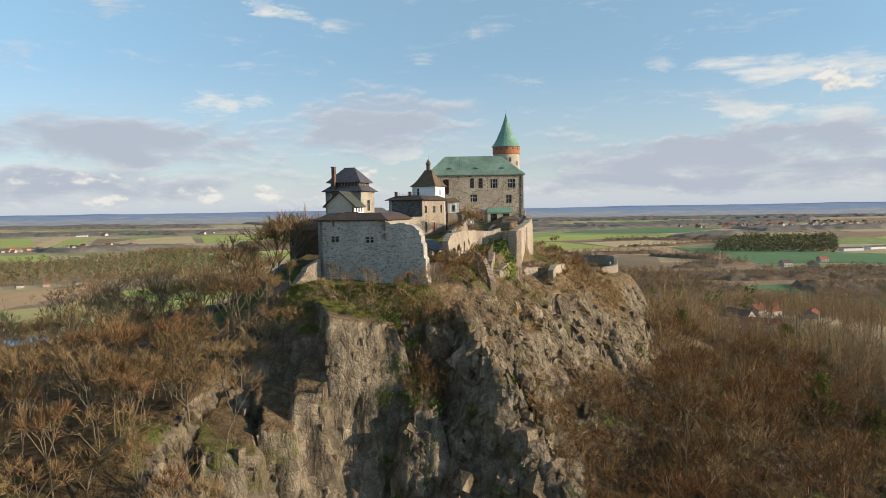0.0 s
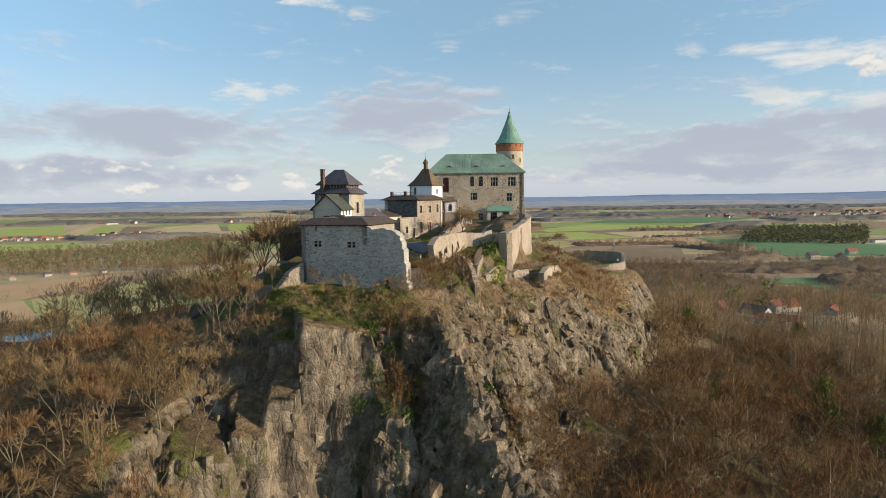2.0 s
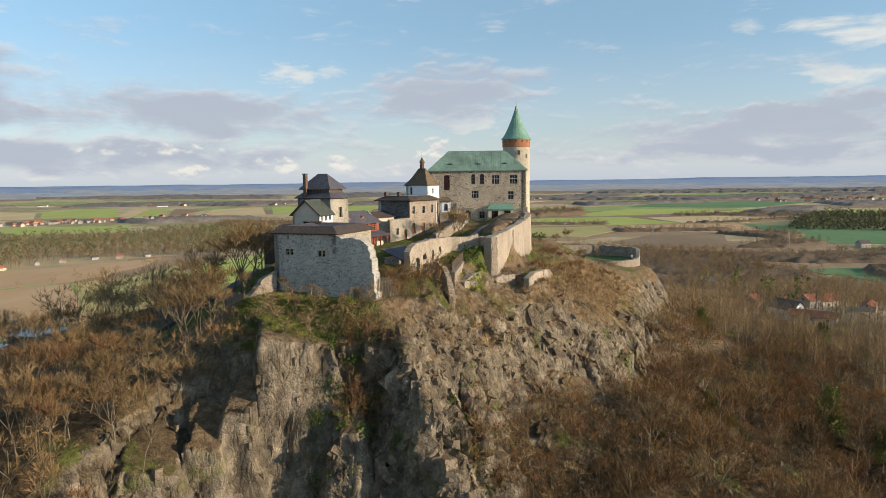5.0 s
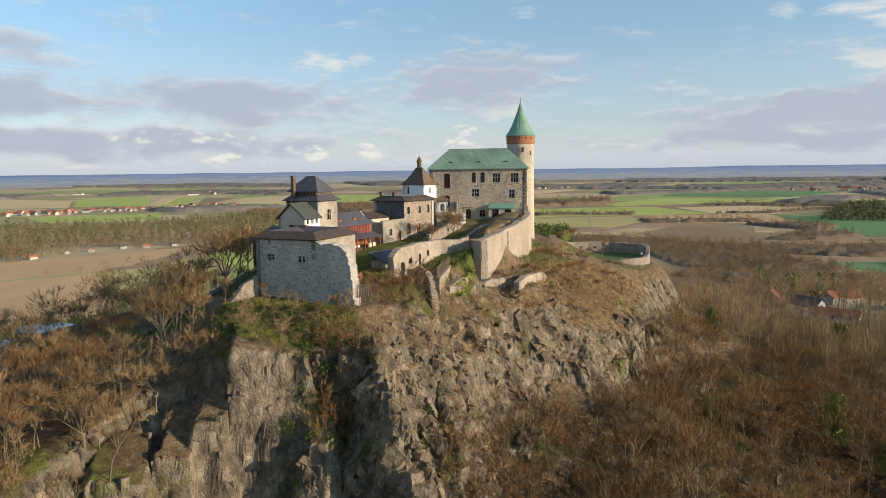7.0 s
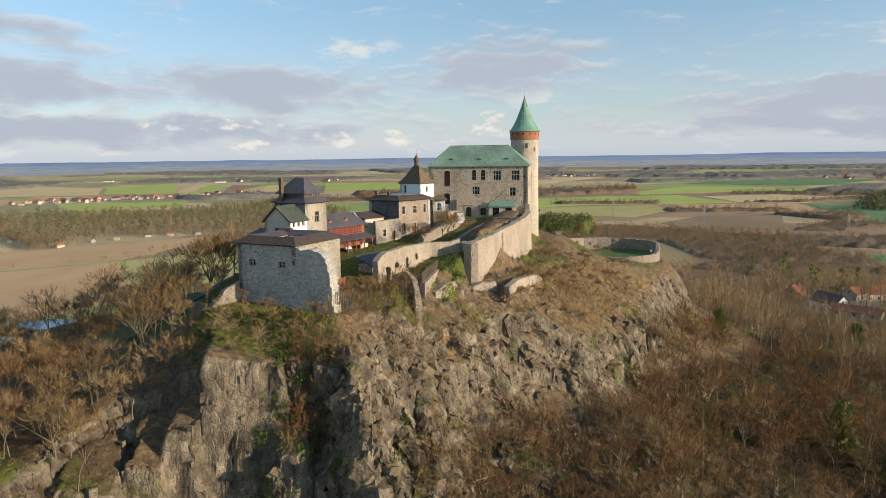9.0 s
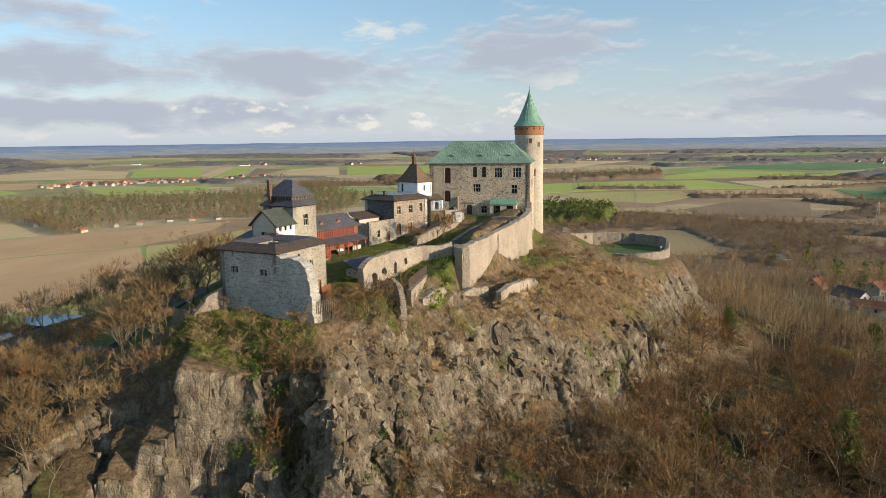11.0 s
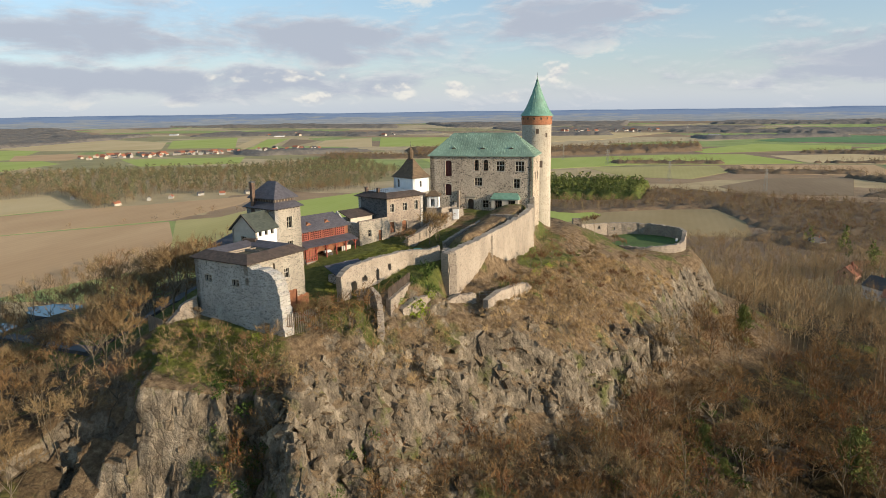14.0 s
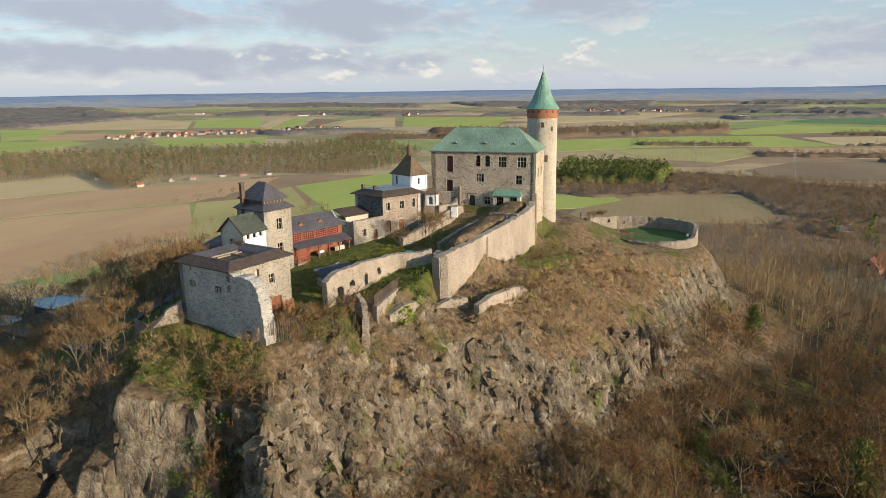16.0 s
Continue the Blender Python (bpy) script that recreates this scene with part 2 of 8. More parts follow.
def shingled(name, dark, light, course=0.28, rough=0.75, relief=0.03):
    """Roof covering in courses that run level, with tones piece by piece."""
    m, nt, bsdf = surface(name)
    tc = nt.nodes.new("ShaderNodeTexCoord").outputs["Object"]
    wave = nt.nodes.new("ShaderNodeTexWave")
    wave.bands_direction, wave.wave_profile = "Z", "SAW"
    wave.inputs["Scale"].default_value = 0.314 / course
    wave.inputs["Distortion"].default_value = 0.4
    nt.links.new(tc, wave.inputs["Vector"])
    cell = nt.nodes.new("ShaderNodeTexVoronoi")
    cell.inputs["Scale"].default_value = 2.2
    mp = nt.nodes.new("ShaderNodeMapping")
    mp.inputs["Scale"].default_value = (1, 1, 2.0)
    nt.links.new(tc, mp.inputs[0])
    nt.links.new(mp.outputs[0], cell.inputs["Vector"])
    sepc = nt.nodes.new("ShaderNodeSeparateColor")
    nt.links.new(cell.outputs["Color"], sepc.inputs[0])
    r = ramp_node(nt, [(0.1, tuple(d * 0.7 + l * 0.3 for d, l in zip(dark, light))), (0.9, tuple(d * 0.25 + l * 0.75 for d, l in zip(dark, light)))])
    nt.links.new(sepc.outputs[1], r.inputs[0])
    broad = noise_node(nt, 0.35, 5, 0.6, vec=tc)
    rb = ramp_node(nt, [(0.3, (0.7, 0.7, 0.72)), (0.7, (1.15, 1.13, 1.1))])
    nt.links.new(broad.outputs[0], rb.inputs[0])
    nt.links.new(mixed(nt, 1.0, r.outputs[0], rb.outputs[0], "MULTIPLY"), bsdf.inputs["Base Color"])
    bsdf.inputs["Roughness"].default_value = rough
    bump(nt, bsdf, wave.outputs[0], 0.7, relief)
    return m


def glassy(name, tint):
    m, nt, bsdf = surface(name)
    bsdf.inputs["Base Color"].default_value = (*tint, 1)
    bsdf.inputs["Roughness"].default_value = 0.06
    bsdf.inputs["Transmission Weight"].default_value = 0.7
    bsdf.inputs["IOR"].default_value = 1.45
    return m


STONE_GREY = masonry("grey_rubble", (0.13, 0.126, 0.12), (0.45, 0.43, 0.395), (0.50, 0.472, 0.42), 2.4, 0.13, 2.1, 0.04, 0.9)
STONE_WARM = masonry("warm_rubble", (0.17, 0.15, 0.12), (0.42, 0.365, 0.29), (0.42, 0.375, 0.305), 2.5, 0.10, 2.5, 0.04, 0.7)
STONE_PALACE = masonry("dark_stone_in_light_mortar", (0.05, 0.04, 0.032), (0.44, 0.355, 0.265), (0.68, 0.56, 0.425), 2.1, 0.13, 1.25, 0.05, 0.9)
# dark stone for chimney caps, and for one house wall painted as shaded
STONE_DARK = masonry("dark_and_shaded_rubble", (0.05, 0.05, 0.054), (0.15, 0.145, 0.14), (0.15, 0.145, 0.14), 2.2, 0.08, 1.6, 0.05)
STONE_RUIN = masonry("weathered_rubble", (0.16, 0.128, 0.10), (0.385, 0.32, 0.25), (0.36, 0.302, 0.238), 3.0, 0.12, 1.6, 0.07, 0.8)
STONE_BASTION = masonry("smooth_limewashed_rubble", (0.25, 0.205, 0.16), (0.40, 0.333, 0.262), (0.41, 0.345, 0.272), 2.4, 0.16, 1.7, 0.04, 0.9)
STONE_MID = masonry("brown_rubble", (0.15, 0.118, 0.095), (0.36, 0.29, 0.225), (0.37, 0.30, 0.235), 2.5, 0.10, 2.2, 0.04, 0.8)
ASHLAR = grained("pale_dressed_stone", (0.36, 0.31, 0.24), (0.52, 0.46, 0.36), 3.0, 0.9, 0.01)
PLASTER_BEIGE = grained("beige_plaster", (0.50, 0.43, 0.34), (0.60, 0.53, 0.43), 1.5, 0.92, 0.006, big=0.15)
PLASTER_WHITE = grained("white_plaster", (0.74, 0.74, 0.73), (0.84, 0.84, 0.83), 1.5, 0.92, 0.006, big=0.1)
PLASTER_TOWER = masonry("limewashed_rubble", (0.34, 0.29, 0.22), (0.56, 0.50, 0.40), (0.56, 0.50, 0.40), 2.2, 0.16, 1.6, 0.03)
COPPER = grained("green_copper_sheet", (0.17, 0.265, 0.19), (0.27, 0.375, 0.285), 1.6, 0.6, 0.008, metal=0.0, big=0.35)
COPPER_BRIGHT = grained("bright_green_copper", (0.12, 0.26, 0.19), (0.23, 0.40, 0.30), 1.6, 0.55, 0.008, big=0.35)
SLATE = shingled("blue_grey_slate", (0.042, 0.040, 0.048), (0.115, 0.106, 0.120), 0.3, 0.6)
SLATE_GREEN = shingled("mossy_dark_slate", (0.035, 0.042, 0.034), (0.085, 0.098, 0.075), 0.3, 0.7)
SHINGLE = shingled("brown_wood_shingle", (0.036, 0.026, 0.022), (0.10, 0.072, 0.056), 0.25, 0.85)
SHINGLE_CHAPEL = shingled("old_brown_shingle", (0.08, 0.054, 0.03), (0.19, 0.13, 0.075), 0.22, 0.85)
BRICK_RED = masonry("red_brick_band", (0.32, 0.12, 0.055), (0.50, 0.20, 0.09), (0.42, 0.22, 0.13), 3.5, 0.05, 2.0, 0.01)
BRICK_DARK = masonry("sooty_brown_brick", (0.09, 0.05, 0.035), (0.19, 0.11, 0.075), (0.16, 0.12, 0.09), 3.5, 0.05, 2.0, 0.01)
WOOD_DARK = grained("dark_weathered_timber", (0.045, 0.032, 0.024), (0.12, 0.085, 0.06), 4.0, 0.85, 0.01, stretch=(1, 1, 0.2))
WOOD_SCARLET = grained("scarlet_window_frames", (0.25, 0.058, 0.035), (0.37, 0.09, 0.055), 4.0, 0.6, 0.006)
WOOD_RED = grained("red_stained_timber", (0.20, 0.04, 0.022), (0.34, 0.07, 0.04), 4.0, 0.7, 0.01)
WOOD_RUST = grained("rust_brown_planks", (0.16, 0.06, 0.028), (0.29, 0.115, 0.05), 4.0, 0.8, 0.012, stretch=(1, 1, 0.2))
WOOD_GREY = grained("grey_weathered_planks", (0.20, 0.16, 0.12), (0.40, 0.33, 0.25), 4.0, 0.9, 0.012, stretch=(1, 1, 0.15))
DOOR_RED = grained("dark_red_door_boards", (0.075, 0.018, 0.015), (0.13, 0.035, 0.026), 4.0, 0.7, 0.008)
DOOR_BROWN = grained("brown_door_boards", (0.20, 0.075, 0.03), (0.32, 0.13, 0.06), 4.0, 0.7, 0.008)
FRAME_WHITE = grained("pale_window_frame", (0.42, 0.38, 0.31), (0.55, 0.50, 0.42), 4.0, 0.7, 0.004)
DECK_BLUE = grained("blue_grey_roof_deck", (0.17, 0.21, 0.25), (0.28, 0.32, 0.36), 2.0, 0.5, 0.006)
IRON = grained("dull_iron", (0.05, 0.05, 0.05), (0.11, 0.11, 0.11), 5.0, 0.5, 0.003, metal=0.6)
GLASS = glassy("window_glass", (0.05, 0.048, 0.045))
INNER = grained("dim_interior_plaster", (0.06, 0.05, 0.045), (0.10, 0.09, 0.08), 2.0, 0.95, 0.005)
MOSS_ROOF = grained("mossy_roof_litter", (0.05, 0.048, 0.025), (0.17, 0.135, 0.085), 1.4, 0.95, 0.03, big=0.5)
LAWN = grained("short_grass", (0.035, 0.075, 0.012), (0.10, 0.17, 0.03), 1.2, 0.95, 0.05, big=0.4)
TARP = grained("turquoise_tarpaulin", (0.03, 0.20, 0.18), (0.06, 0.32, 0.29), 3.0, 0.5, 0.02)
WHITE_PAINT = grained("white_paint", (0.72, 0.72, 0.72), (0.82, 0.82, 0.82), 4.0, 0.6, 0.003)
PAVING = grained("worn_paving", (0.22, 0.19, 0.15), (0.36, 0.31, 0.25), 2.5, 0.95, 0.03)


# ---- geometry helpers ----
class Geo:
    """Gathers vertices and faces for one mesh."""

    def __init__(self):
        self.v, self.f = [], []

    def add(self, verts, faces):
        n = len(self.v)
        self.v += [tuple(p) for p in verts]
        self.f += [tuple(i + n for i in fc) for fc in faces]
        return self

    def box(self, x0, x1, y0, y1, z0, z1, m=None):
        c = [Vector((x, y, z)) for z in (z0, z1) for x, y in ((x0, y0), (x1, y0), (x1, y1), (x0, y1))]
        if m:
            c = [m @ p for p in c]
        return self.add(c, [(3, 2, 1, 0), (4, 5, 6, 7), (0, 1, 5, 4), (1, 2, 6, 5), (2, 3, 7, 6), (3, 0, 4, 7)])

    def chamfered(self, x0, x1, y0, y1, z0, z1, b=0.03, m=None):
        """A box with its upright and top edges taken off."""
        ring = [(x0 + b, y0), (x1 - b, y0), (x1, y0 + b), (x1, y1 - b), (x1 - b, y1), (x0 + b, y1), (x0, y1 - b), (x0, y0 + b)]
        cx, cy = (x0 + x1) / 2, (y0 + y1) / 2
        c = [Vector((x, y, z0)) for x, y in ring] + [Vector((x, y, z1 - b)) for x, y in ring]
        c += [Vector((cx + (x - cx) * max(0.1, 1 - 2 * b / (x1 - x0)), cy + (y - cy) * max(0.1, 1 - 2 * b / (y1 - y0)), z1)) for x, y in ring]
        if m:
            c = [m @ p for p in c]
        f = [tuple(range(7, -1, -1)), tuple(range(16, 24))]
        for k in (0, 8):
            f += [(k + i, k + (i + 1) % 8, k + 8 + (i + 1) % 8, k + 8 + i) for i in range(8)]
        return self.add(c, f)

    def prism(self, poly, lo, hi, m=None):
        """A polygon in x and y, drawn up from lo to hi."""
        n = len(poly)
        c = [Vector((x, y, lo)) for x, y in poly] + [Vector((x, y, hi)) for x, y in poly]
        if m:
            c = [m @ p for p in c]
        return self.add(c, [tuple(range(n - 1, -1, -1)), tuple(range(n, 2 * n))] + [(i, (i + 1) % n, n + (i + 1) % n, n + i) for i in range(n)])

    def tube(self, p, q, r0, r1, n=6, cap=True):
        p, q = Vector(p), Vector(q)
        d = (q - p).normalized()
        s = d.cross(Vector((0.31, 0.17, 0.93)) if abs(d.z) < 0.9 else Vector((1, 0, 0))).normalized()
        t = d.cross(s)
        c = [o + (s * math.cos(2 * math.pi * i / n) + t * math.sin(2 * math.pi * i / n)) * r for o, r in ((p, r0), (q, r1)) for i in range(n)]
        f = [(i, (i + 1) % n, n + (i + 1) % n, n + i) for i in range(n)]
        if cap:
            f += [tuple(range(n - 1, -1, -1)), tuple(range(n, 2 * n))]
        return self.add(c, f)

    def lathe(self, profile, n=32, cx=0, cy=0):
        """Rings of (radius, z), turned round an upright axis."""
        c = [(cx + r * math.cos(2 * math.pi * i / n), cy + r * math.sin(2 * math.pi * i / n), z) for r, z in profile for i in range(n)]
        f = [(k * n + i, k * n + (i + 1) % n, (k + 1) * n + (i + 1) % n, (k + 1) * n + i) for k in range(len(profile) - 1) for i in range(n)]
        f += [tuple(range(n - 1, -1, -1)), tuple(range((len(profile) - 1) * n, len(profile) * n))]
        return self.add(c, f)

    def slab(self, corners, thick):
        """A flat sheet through the corners, with a thickness below."""
        c = [Vector(p) for p in corners]
        nrm = (c[1] - c[0]).cross(c[2] - c[0]).normalized()
        if nrm.z < 0:
            c.reverse()
            nrm = -nrm
        n = len(c)
        low = [p - nrm * thick for p in c]
        return self.add(c + low, [tuple(range(n)), tuple(range(2 * n - 1, n - 1, -1))] + [(i, n + i, n + (i + 1) % n, (i + 1) % n) for i in range(n)])

    def mesh(self, name):
        me = bpy.data.meshes.new(name)
        me.from_pydata(self.v, [], self.f)
        me.update()
        return me


def part(name, geo, material, parent, label=""):
    """One mesh object under a thing or under a part."""
    me = geo if isinstance(geo, bpy.types.Mesh) else geo.mesh(name)
    if not me.materials:
        me.materials.append(material)
    ob = new(name, me)
    ob.parent = parent
    if label:
        ob["label"] = label
    return ob


def thing(name, m, label, category, group="", kind=""):
    """An Empty at the base of a thing that has parts."""
    ob = new(name)
    ob.empty_display_size = 0.2
    ob.matrix_world = m
    return tagged(ob, label, category, group, kind)


def single(name, geo, material, label, category, m=None, group="", kind=""):
    me = geo if isinstance(geo, bpy.types.Mesh) else geo.mesh(name)
    if not me.materials:
        me.materials.append(material)
    ob = new(name, me)
    if m is not None:
        ob.matrix_world = m
    return tagged(ob, label, category, group, kind)


def frame_at(p0, p1):
    """Axes of a wall: x along it, y outwards (to the right of the way), z up."""
    d = Vector((p1[0] - p0[0], p1[1] - p0[1], 0)).normalized()
    m = Matrix.Identity(4)
    m.col[0][:3], m.col[1][:3], m.col[2][:3], m.col[3][:3] = d, (d.y, -d.x, 0), (0, 0, 1), (p0[0], p0[1], 0)
    return m


def pierced(length, z0, z1, thick, holes):
    """A wall in its own axes (outside at y = 0, inside at y = -thick) with holes that go through; a hole is u0, u1, z0, z1, rise of its arch."""
    g = Geo()
    us = sorted({0.0, length, *[h[0] for h in holes], *[h[1] for h in holes]})
    zs = sorted({z0, z1, *[h[2] for h in holes], *[h[3] for h in holes]})
    nu, nz = len(us) - 1, len(zs) - 1

    def solid(i, j):
        if not (0 <= i < nu and 0 <= j < nz):
            return False
        u, z = (us[i] + us[i + 1]) / 2, (zs[j] + zs[j + 1]) / 2
        return not any(h[0] < u < h[1] and h[2] < z < h[3] for h in holes)

    for i in range(nu):
        for j in range(nz):
            if not solid(i, j):
                continue
            a, b, c, d = us[i], us[i + 1], zs[j], zs[j + 1]
            g.add([(a, 0, c), (b, 0, c), (b, 0, d), (a, 0, d)], [(3, 2, 1, 0)])
            g.add([(a, -thick, c), (b, -thick, c), (b, -thick, d), (a, -thick, d)], [(0, 1, 2, 3)])
            for di, dj, q in ((-1, 0, ((a, c), (a, d))), (1, 0, ((b, d), (b, c))), (0, -1, ((b, c), (a, c))), (0, 1, ((a, d), (b, d)))):
                if not solid(i + di, j + dj):
                    (u1, w1), (u2, w2) = q
                    g.add([(u1, 0, w1), (u2, 0, w2), (u2, -thick, w2), (u1, -thick, w1)], [(0, 1, 2, 3)])
    for h in holes:
        rise = h[4] if len(h) > 4 else 0
        if rise:
            u0, u1, top = h[0], h[1], h[3]
            for s, t in ((u0, 1), (u1, -1)):
                half = (u1 - u0) / 2
                arc = [(s + t * half * (1 - math.cos(k * math.pi / 12)), top - rise + rise * math.sin(k * math.pi / 12)) for k in range(7)]
                poly = arc + [(s, top)]
                n = len(poly)
                c = [(u, -0.002, z) for u, z in poly] + [(u, -thick + 0.002, z) for u, z in poly]
                f = [tuple(range(n)), tuple(range(2 * n - 1, n - 1, -1))] + [(i, n + i, n + (i + 1) % n, (i + 1) % n) for i in range(n)]
                g.add(c, f)
    return g


def window_in(wall, hole, cols=2, rows=2, surround=0.14, frame_mat=None, stone=None, depth=0.22, bars=0.07):
    """A window set into a wall's hole: frame with its bars, panes, dressed stone round it."""
    u0, u1, z0, z1 = hole[:4]
    rise = hole[4] if len(hole) > 4 else 0
    w = bars
    g = Geo()
    g.box(u0, u0 + w, -depth - 0.08, -depth, z0, z1).box(u1 - w, u1, -depth - 0.08, -depth, z0, z1)
    g.box(u0 + w, u1 - w, -depth - 0.08, -depth, z0, z0 + w).box(u0 + w, u1 - w, -depth - 0.08, -depth, z1 - w, z1)
    win = part("window", g, frame_mat or FRAME_WHITE, wall)
    for i in range(1, cols):
        u = u0 + (u1 - u0) * i / cols
        part("mullion", Geo().box(u - w / 2, u + w / 2, -depth - 0.075, -depth + 0.01, z0 + w, z1 - w), frame_mat or FRAME_WHITE, win)
    for j in range(1, rows):
        z = z0 + (z1 - z0) * (j / rows if rows > 2 else 0.58)
        part("transom", Geo().box(u0 + w, u1 - w, -depth - 0.07, -depth + 0.006, z - w / 2, z + w / 2), frame_mat or FRAME_WHITE, win)
    part("pane", Geo().box(u0 + w / 2, u1 - w / 2, -depth - 0.06, -depth - 0.04, z0 + w / 2, z1 - w / 2), GLASS, win)
    if surround:
        s = surround
        g = Geo()
        g.chamfered(u0 - s, u0, -0.12, 0.035, z0, z1, 0.012).chamfered(u1, u1 + s, -0.12, 0.035, z0, z1, 0.012)
        g.chamfered(u0 - s, u1 + s, -0.12, 0.04, z1 - (0.02 if rise else 0), z1 + s, 0.012)
        part("surround", g, stone or ASHLAR, win, "pale dressed stone surround")
        part("sill", Geo().chamfered(u0 - s - 0.03, u1 + s + 0.03, -0.12, 0.09, z0 - s, z0, 0.015), stone or ASHLAR, win)
    return win


def door_in(wall, hole, material, surround=0.18, depth=0.25, boards=4):
    u0, u1, z0, z1 = hole[:4]
    g = Geo()
    for i in range(boards):
        a, b = u0 + (u1 - u0) * i / boards, u0 + (u1 - u0) * (i + 1) / boards
        g.chamfered(a + 0.006, b - 0.006, -depth - 0.07, -depth, z0, z1, 0.008)
    door = part("door", g, material, wall)
    part("ledge", Geo().box(u0 + 0.04, u1 - 0.04, -depth, -depth + 0.03, z0 + 0.3, z0 + 0.42).box(u0 + 0.04, u1 - 0.04, -depth, -depth + 0.03, z1 - 0.5, z1 - 0.38), material, door)
    if surround:
        s = surround
        g = Geo()
        g.chamfered(u0 - s, u0, -0.14, 0.05, z0, z1, 0.015).chamfered(u1, u1 + s, -0.14, 0.05, z0, z1, 0.015).chamfered(u0 - s, u1 + s, -0.14, 0.055, z1 - 0.02, z1 + s, 0.015)
        part("surround", g, ASHLAR, door, "pale dressed stone surround")
    return door


def wall_of(owner, p0, p1, z0, z1, thick, material, holes=(), name="wall"):
    w = part(name, pierced(math.hypot(p1[0] - p0[0], p1[1] - p0[1]), z0, z1, thick, list(holes)), material, owner)
    w.matrix_local = frame_at(p0, p1)
    return w


def hip(x0, x1, y0, y1, ze, zr, in0, in1, thick=0.18):
    """A hipped roof: eaves rectangle, level ridge along x set in at either end."""
    g = Geo()
    ym = (y0 + y1) / 2
    a, b, c, d = (x0, y0, ze), (x1, y0, ze), (x1, y1, ze), (x0, y1, ze)
    r, s = (x0 + in0, ym, zr), (x1 - in1, ym, zr)
    low = [(p[0], p[1], p[2] - thick) for p in (a, b, c, d)]
    g.add([a, b, c, d, r, s] + low, [(0, 1, 5, 4), (1, 2, 5), (2, 3, 4, 5), (3, 0, 4), (9, 8, 7, 6), (0, 6, 7, 1), (1, 7, 8, 2), (2, 8, 9, 3), (3, 9, 6, 0)])
    return g


def corbels(owner, p0, p1, z, step, material, size=(0.16, 0.45, 0.3)):
    """Bracket ends under an eave, one by one."""
    m = frame_at(p0, p1)
    n = int(math.hypot(p1[0] - p0[0], p1[1] - p0[1]) / step)
    me = Geo().chamfered(-size[0] / 2, size[0] / 2, -0.05, size[1], -size[2], 0, 0.03).mesh("bracket")
    for i in range(n + 1):
        ob = part("bracket", me, material, owner)
        ob.matrix_local = m @ Matrix.Translation(((i + 0.5) * step, 0, z)) if i < n else m @ Matrix.Translation((i * step - 0.1, 0, z))


def rough_wall(path, thick, bottom, holes=(), cell=0.4, ragged=0.35, seed=0.0, jitter=0.07):
    """A ruined wall along a path of (x, y, top): broken top edge, uneven faces, holes (u0, u1, z0, z1) with round heads."""
    g = Geo()
    seg, total = [], 0.0
    for p, q in zip(path, path[1:]):
        l = math.hypot(q[0] - p[0], q[1] - p[1])
        seg.append((total, l, p, q))
        total += l
    n = max(2, int(total / cell))
    tops, spots, sides = [], [], []
    for i in range(n + 1):
        u = total * i / n
        s = next((x for x in seg if u <= x[0] + x[1] + 1e-6), seg[-1])
        k = (u - s[0]) / s[1]
        p, q = s[2], s[3]
        spots.append((p[0] + (q[0] - p[0]) * k, p[1] + (q[1] - p[1]) * k))
        tops.append(p[2] + (q[2] - p[2]) * k + ragged * (noise.noise((u * 0.55, seed, 0)) + 0.6 * noise.noise((u * 1.9, seed, 5))))
    for i in range(n + 1):
        a, b = spots[max(0, i - 1)], spots[min(n, i + 1)]
        d = Vector((b[0] - a[0], b[1] - a[1], 0)).normalized()
        sides.append((d.y, -d.x))
    zmax = max(tops)
    rows = max(1, int((zmax - bottom) / cell))

    def level(i, j):
        return min(bottom + cell * j, max(tops[i], bottom + 0.05))

    def full(i, j):
        if not (0 <= i < n and 0 <= j <= rows):
            return False
        if bottom + cell * j >= min(tops[i], tops[i + 1]) + cell * 0.4:
            return False
        u, z = total * (i + 0.5) / n, bottom + cell * (j + 0.5)
        for h in holes:
            if h[0] < u < h[1] and h[2] < z < h[3]:
                r = (h[1] - h[0]) / 2
                if z < h[3] - r or math.hypot(u - (h[0] + r), z - (h[3] - r)) < r:
                    return False
        return True

    index = {}

    def vert(i, j, side):
        key = (i, j, side)
        if key not in index:
            x, y = spots[i]
            z = level(i, j)
            batter = 0.02 * (zmax - z) if side else 0.0
            off = (0 if side else -thick) + batter + jitter * 2 * noise.noise((x * 0.8 + seed, y * 0.8, z * 0.8 + 9 * side)) + jitter * noise.noise((x * 2.7, y * 2.7 + seed, z * 2.7 + 9 * side))
            index[key] = len(g.v)
            g.v.append((x + sides[i][0] * off, y + sides[i][1] * off, z + jitter * noise.noise((x * 2.1, y * 2.1, z * 2.1 + 30))))
        return index[key]

    for i in range(n):
        for j in range(rows + 1):
            if not full(i, j):
                continue
            for side in (0, 1):
                q = (vert(i, j, side), vert(i + 1, j, side), vert(i + 1, j + 1, side), vert(i, j + 1, side))
                g.f.append(q if side else q[::-1])
            for di, dj, e in ((-1, 0, ((i, j), (i, j + 1))), (1, 0, ((i + 1, j + 1), (i + 1, j))), (0, -1, ((i + 1, j), (i, j))), (0, 1, ((i, j + 1), (i + 1, j + 1)))):
                if not full(i + di, j + dj):
                    (a1, b1), (a2, b2) = e
                    g.f.append((vert(a1, b1, 1), vert(a2, b2, 1), vert(a2, b2, 0), vert(a1, b1, 0)))
    return g


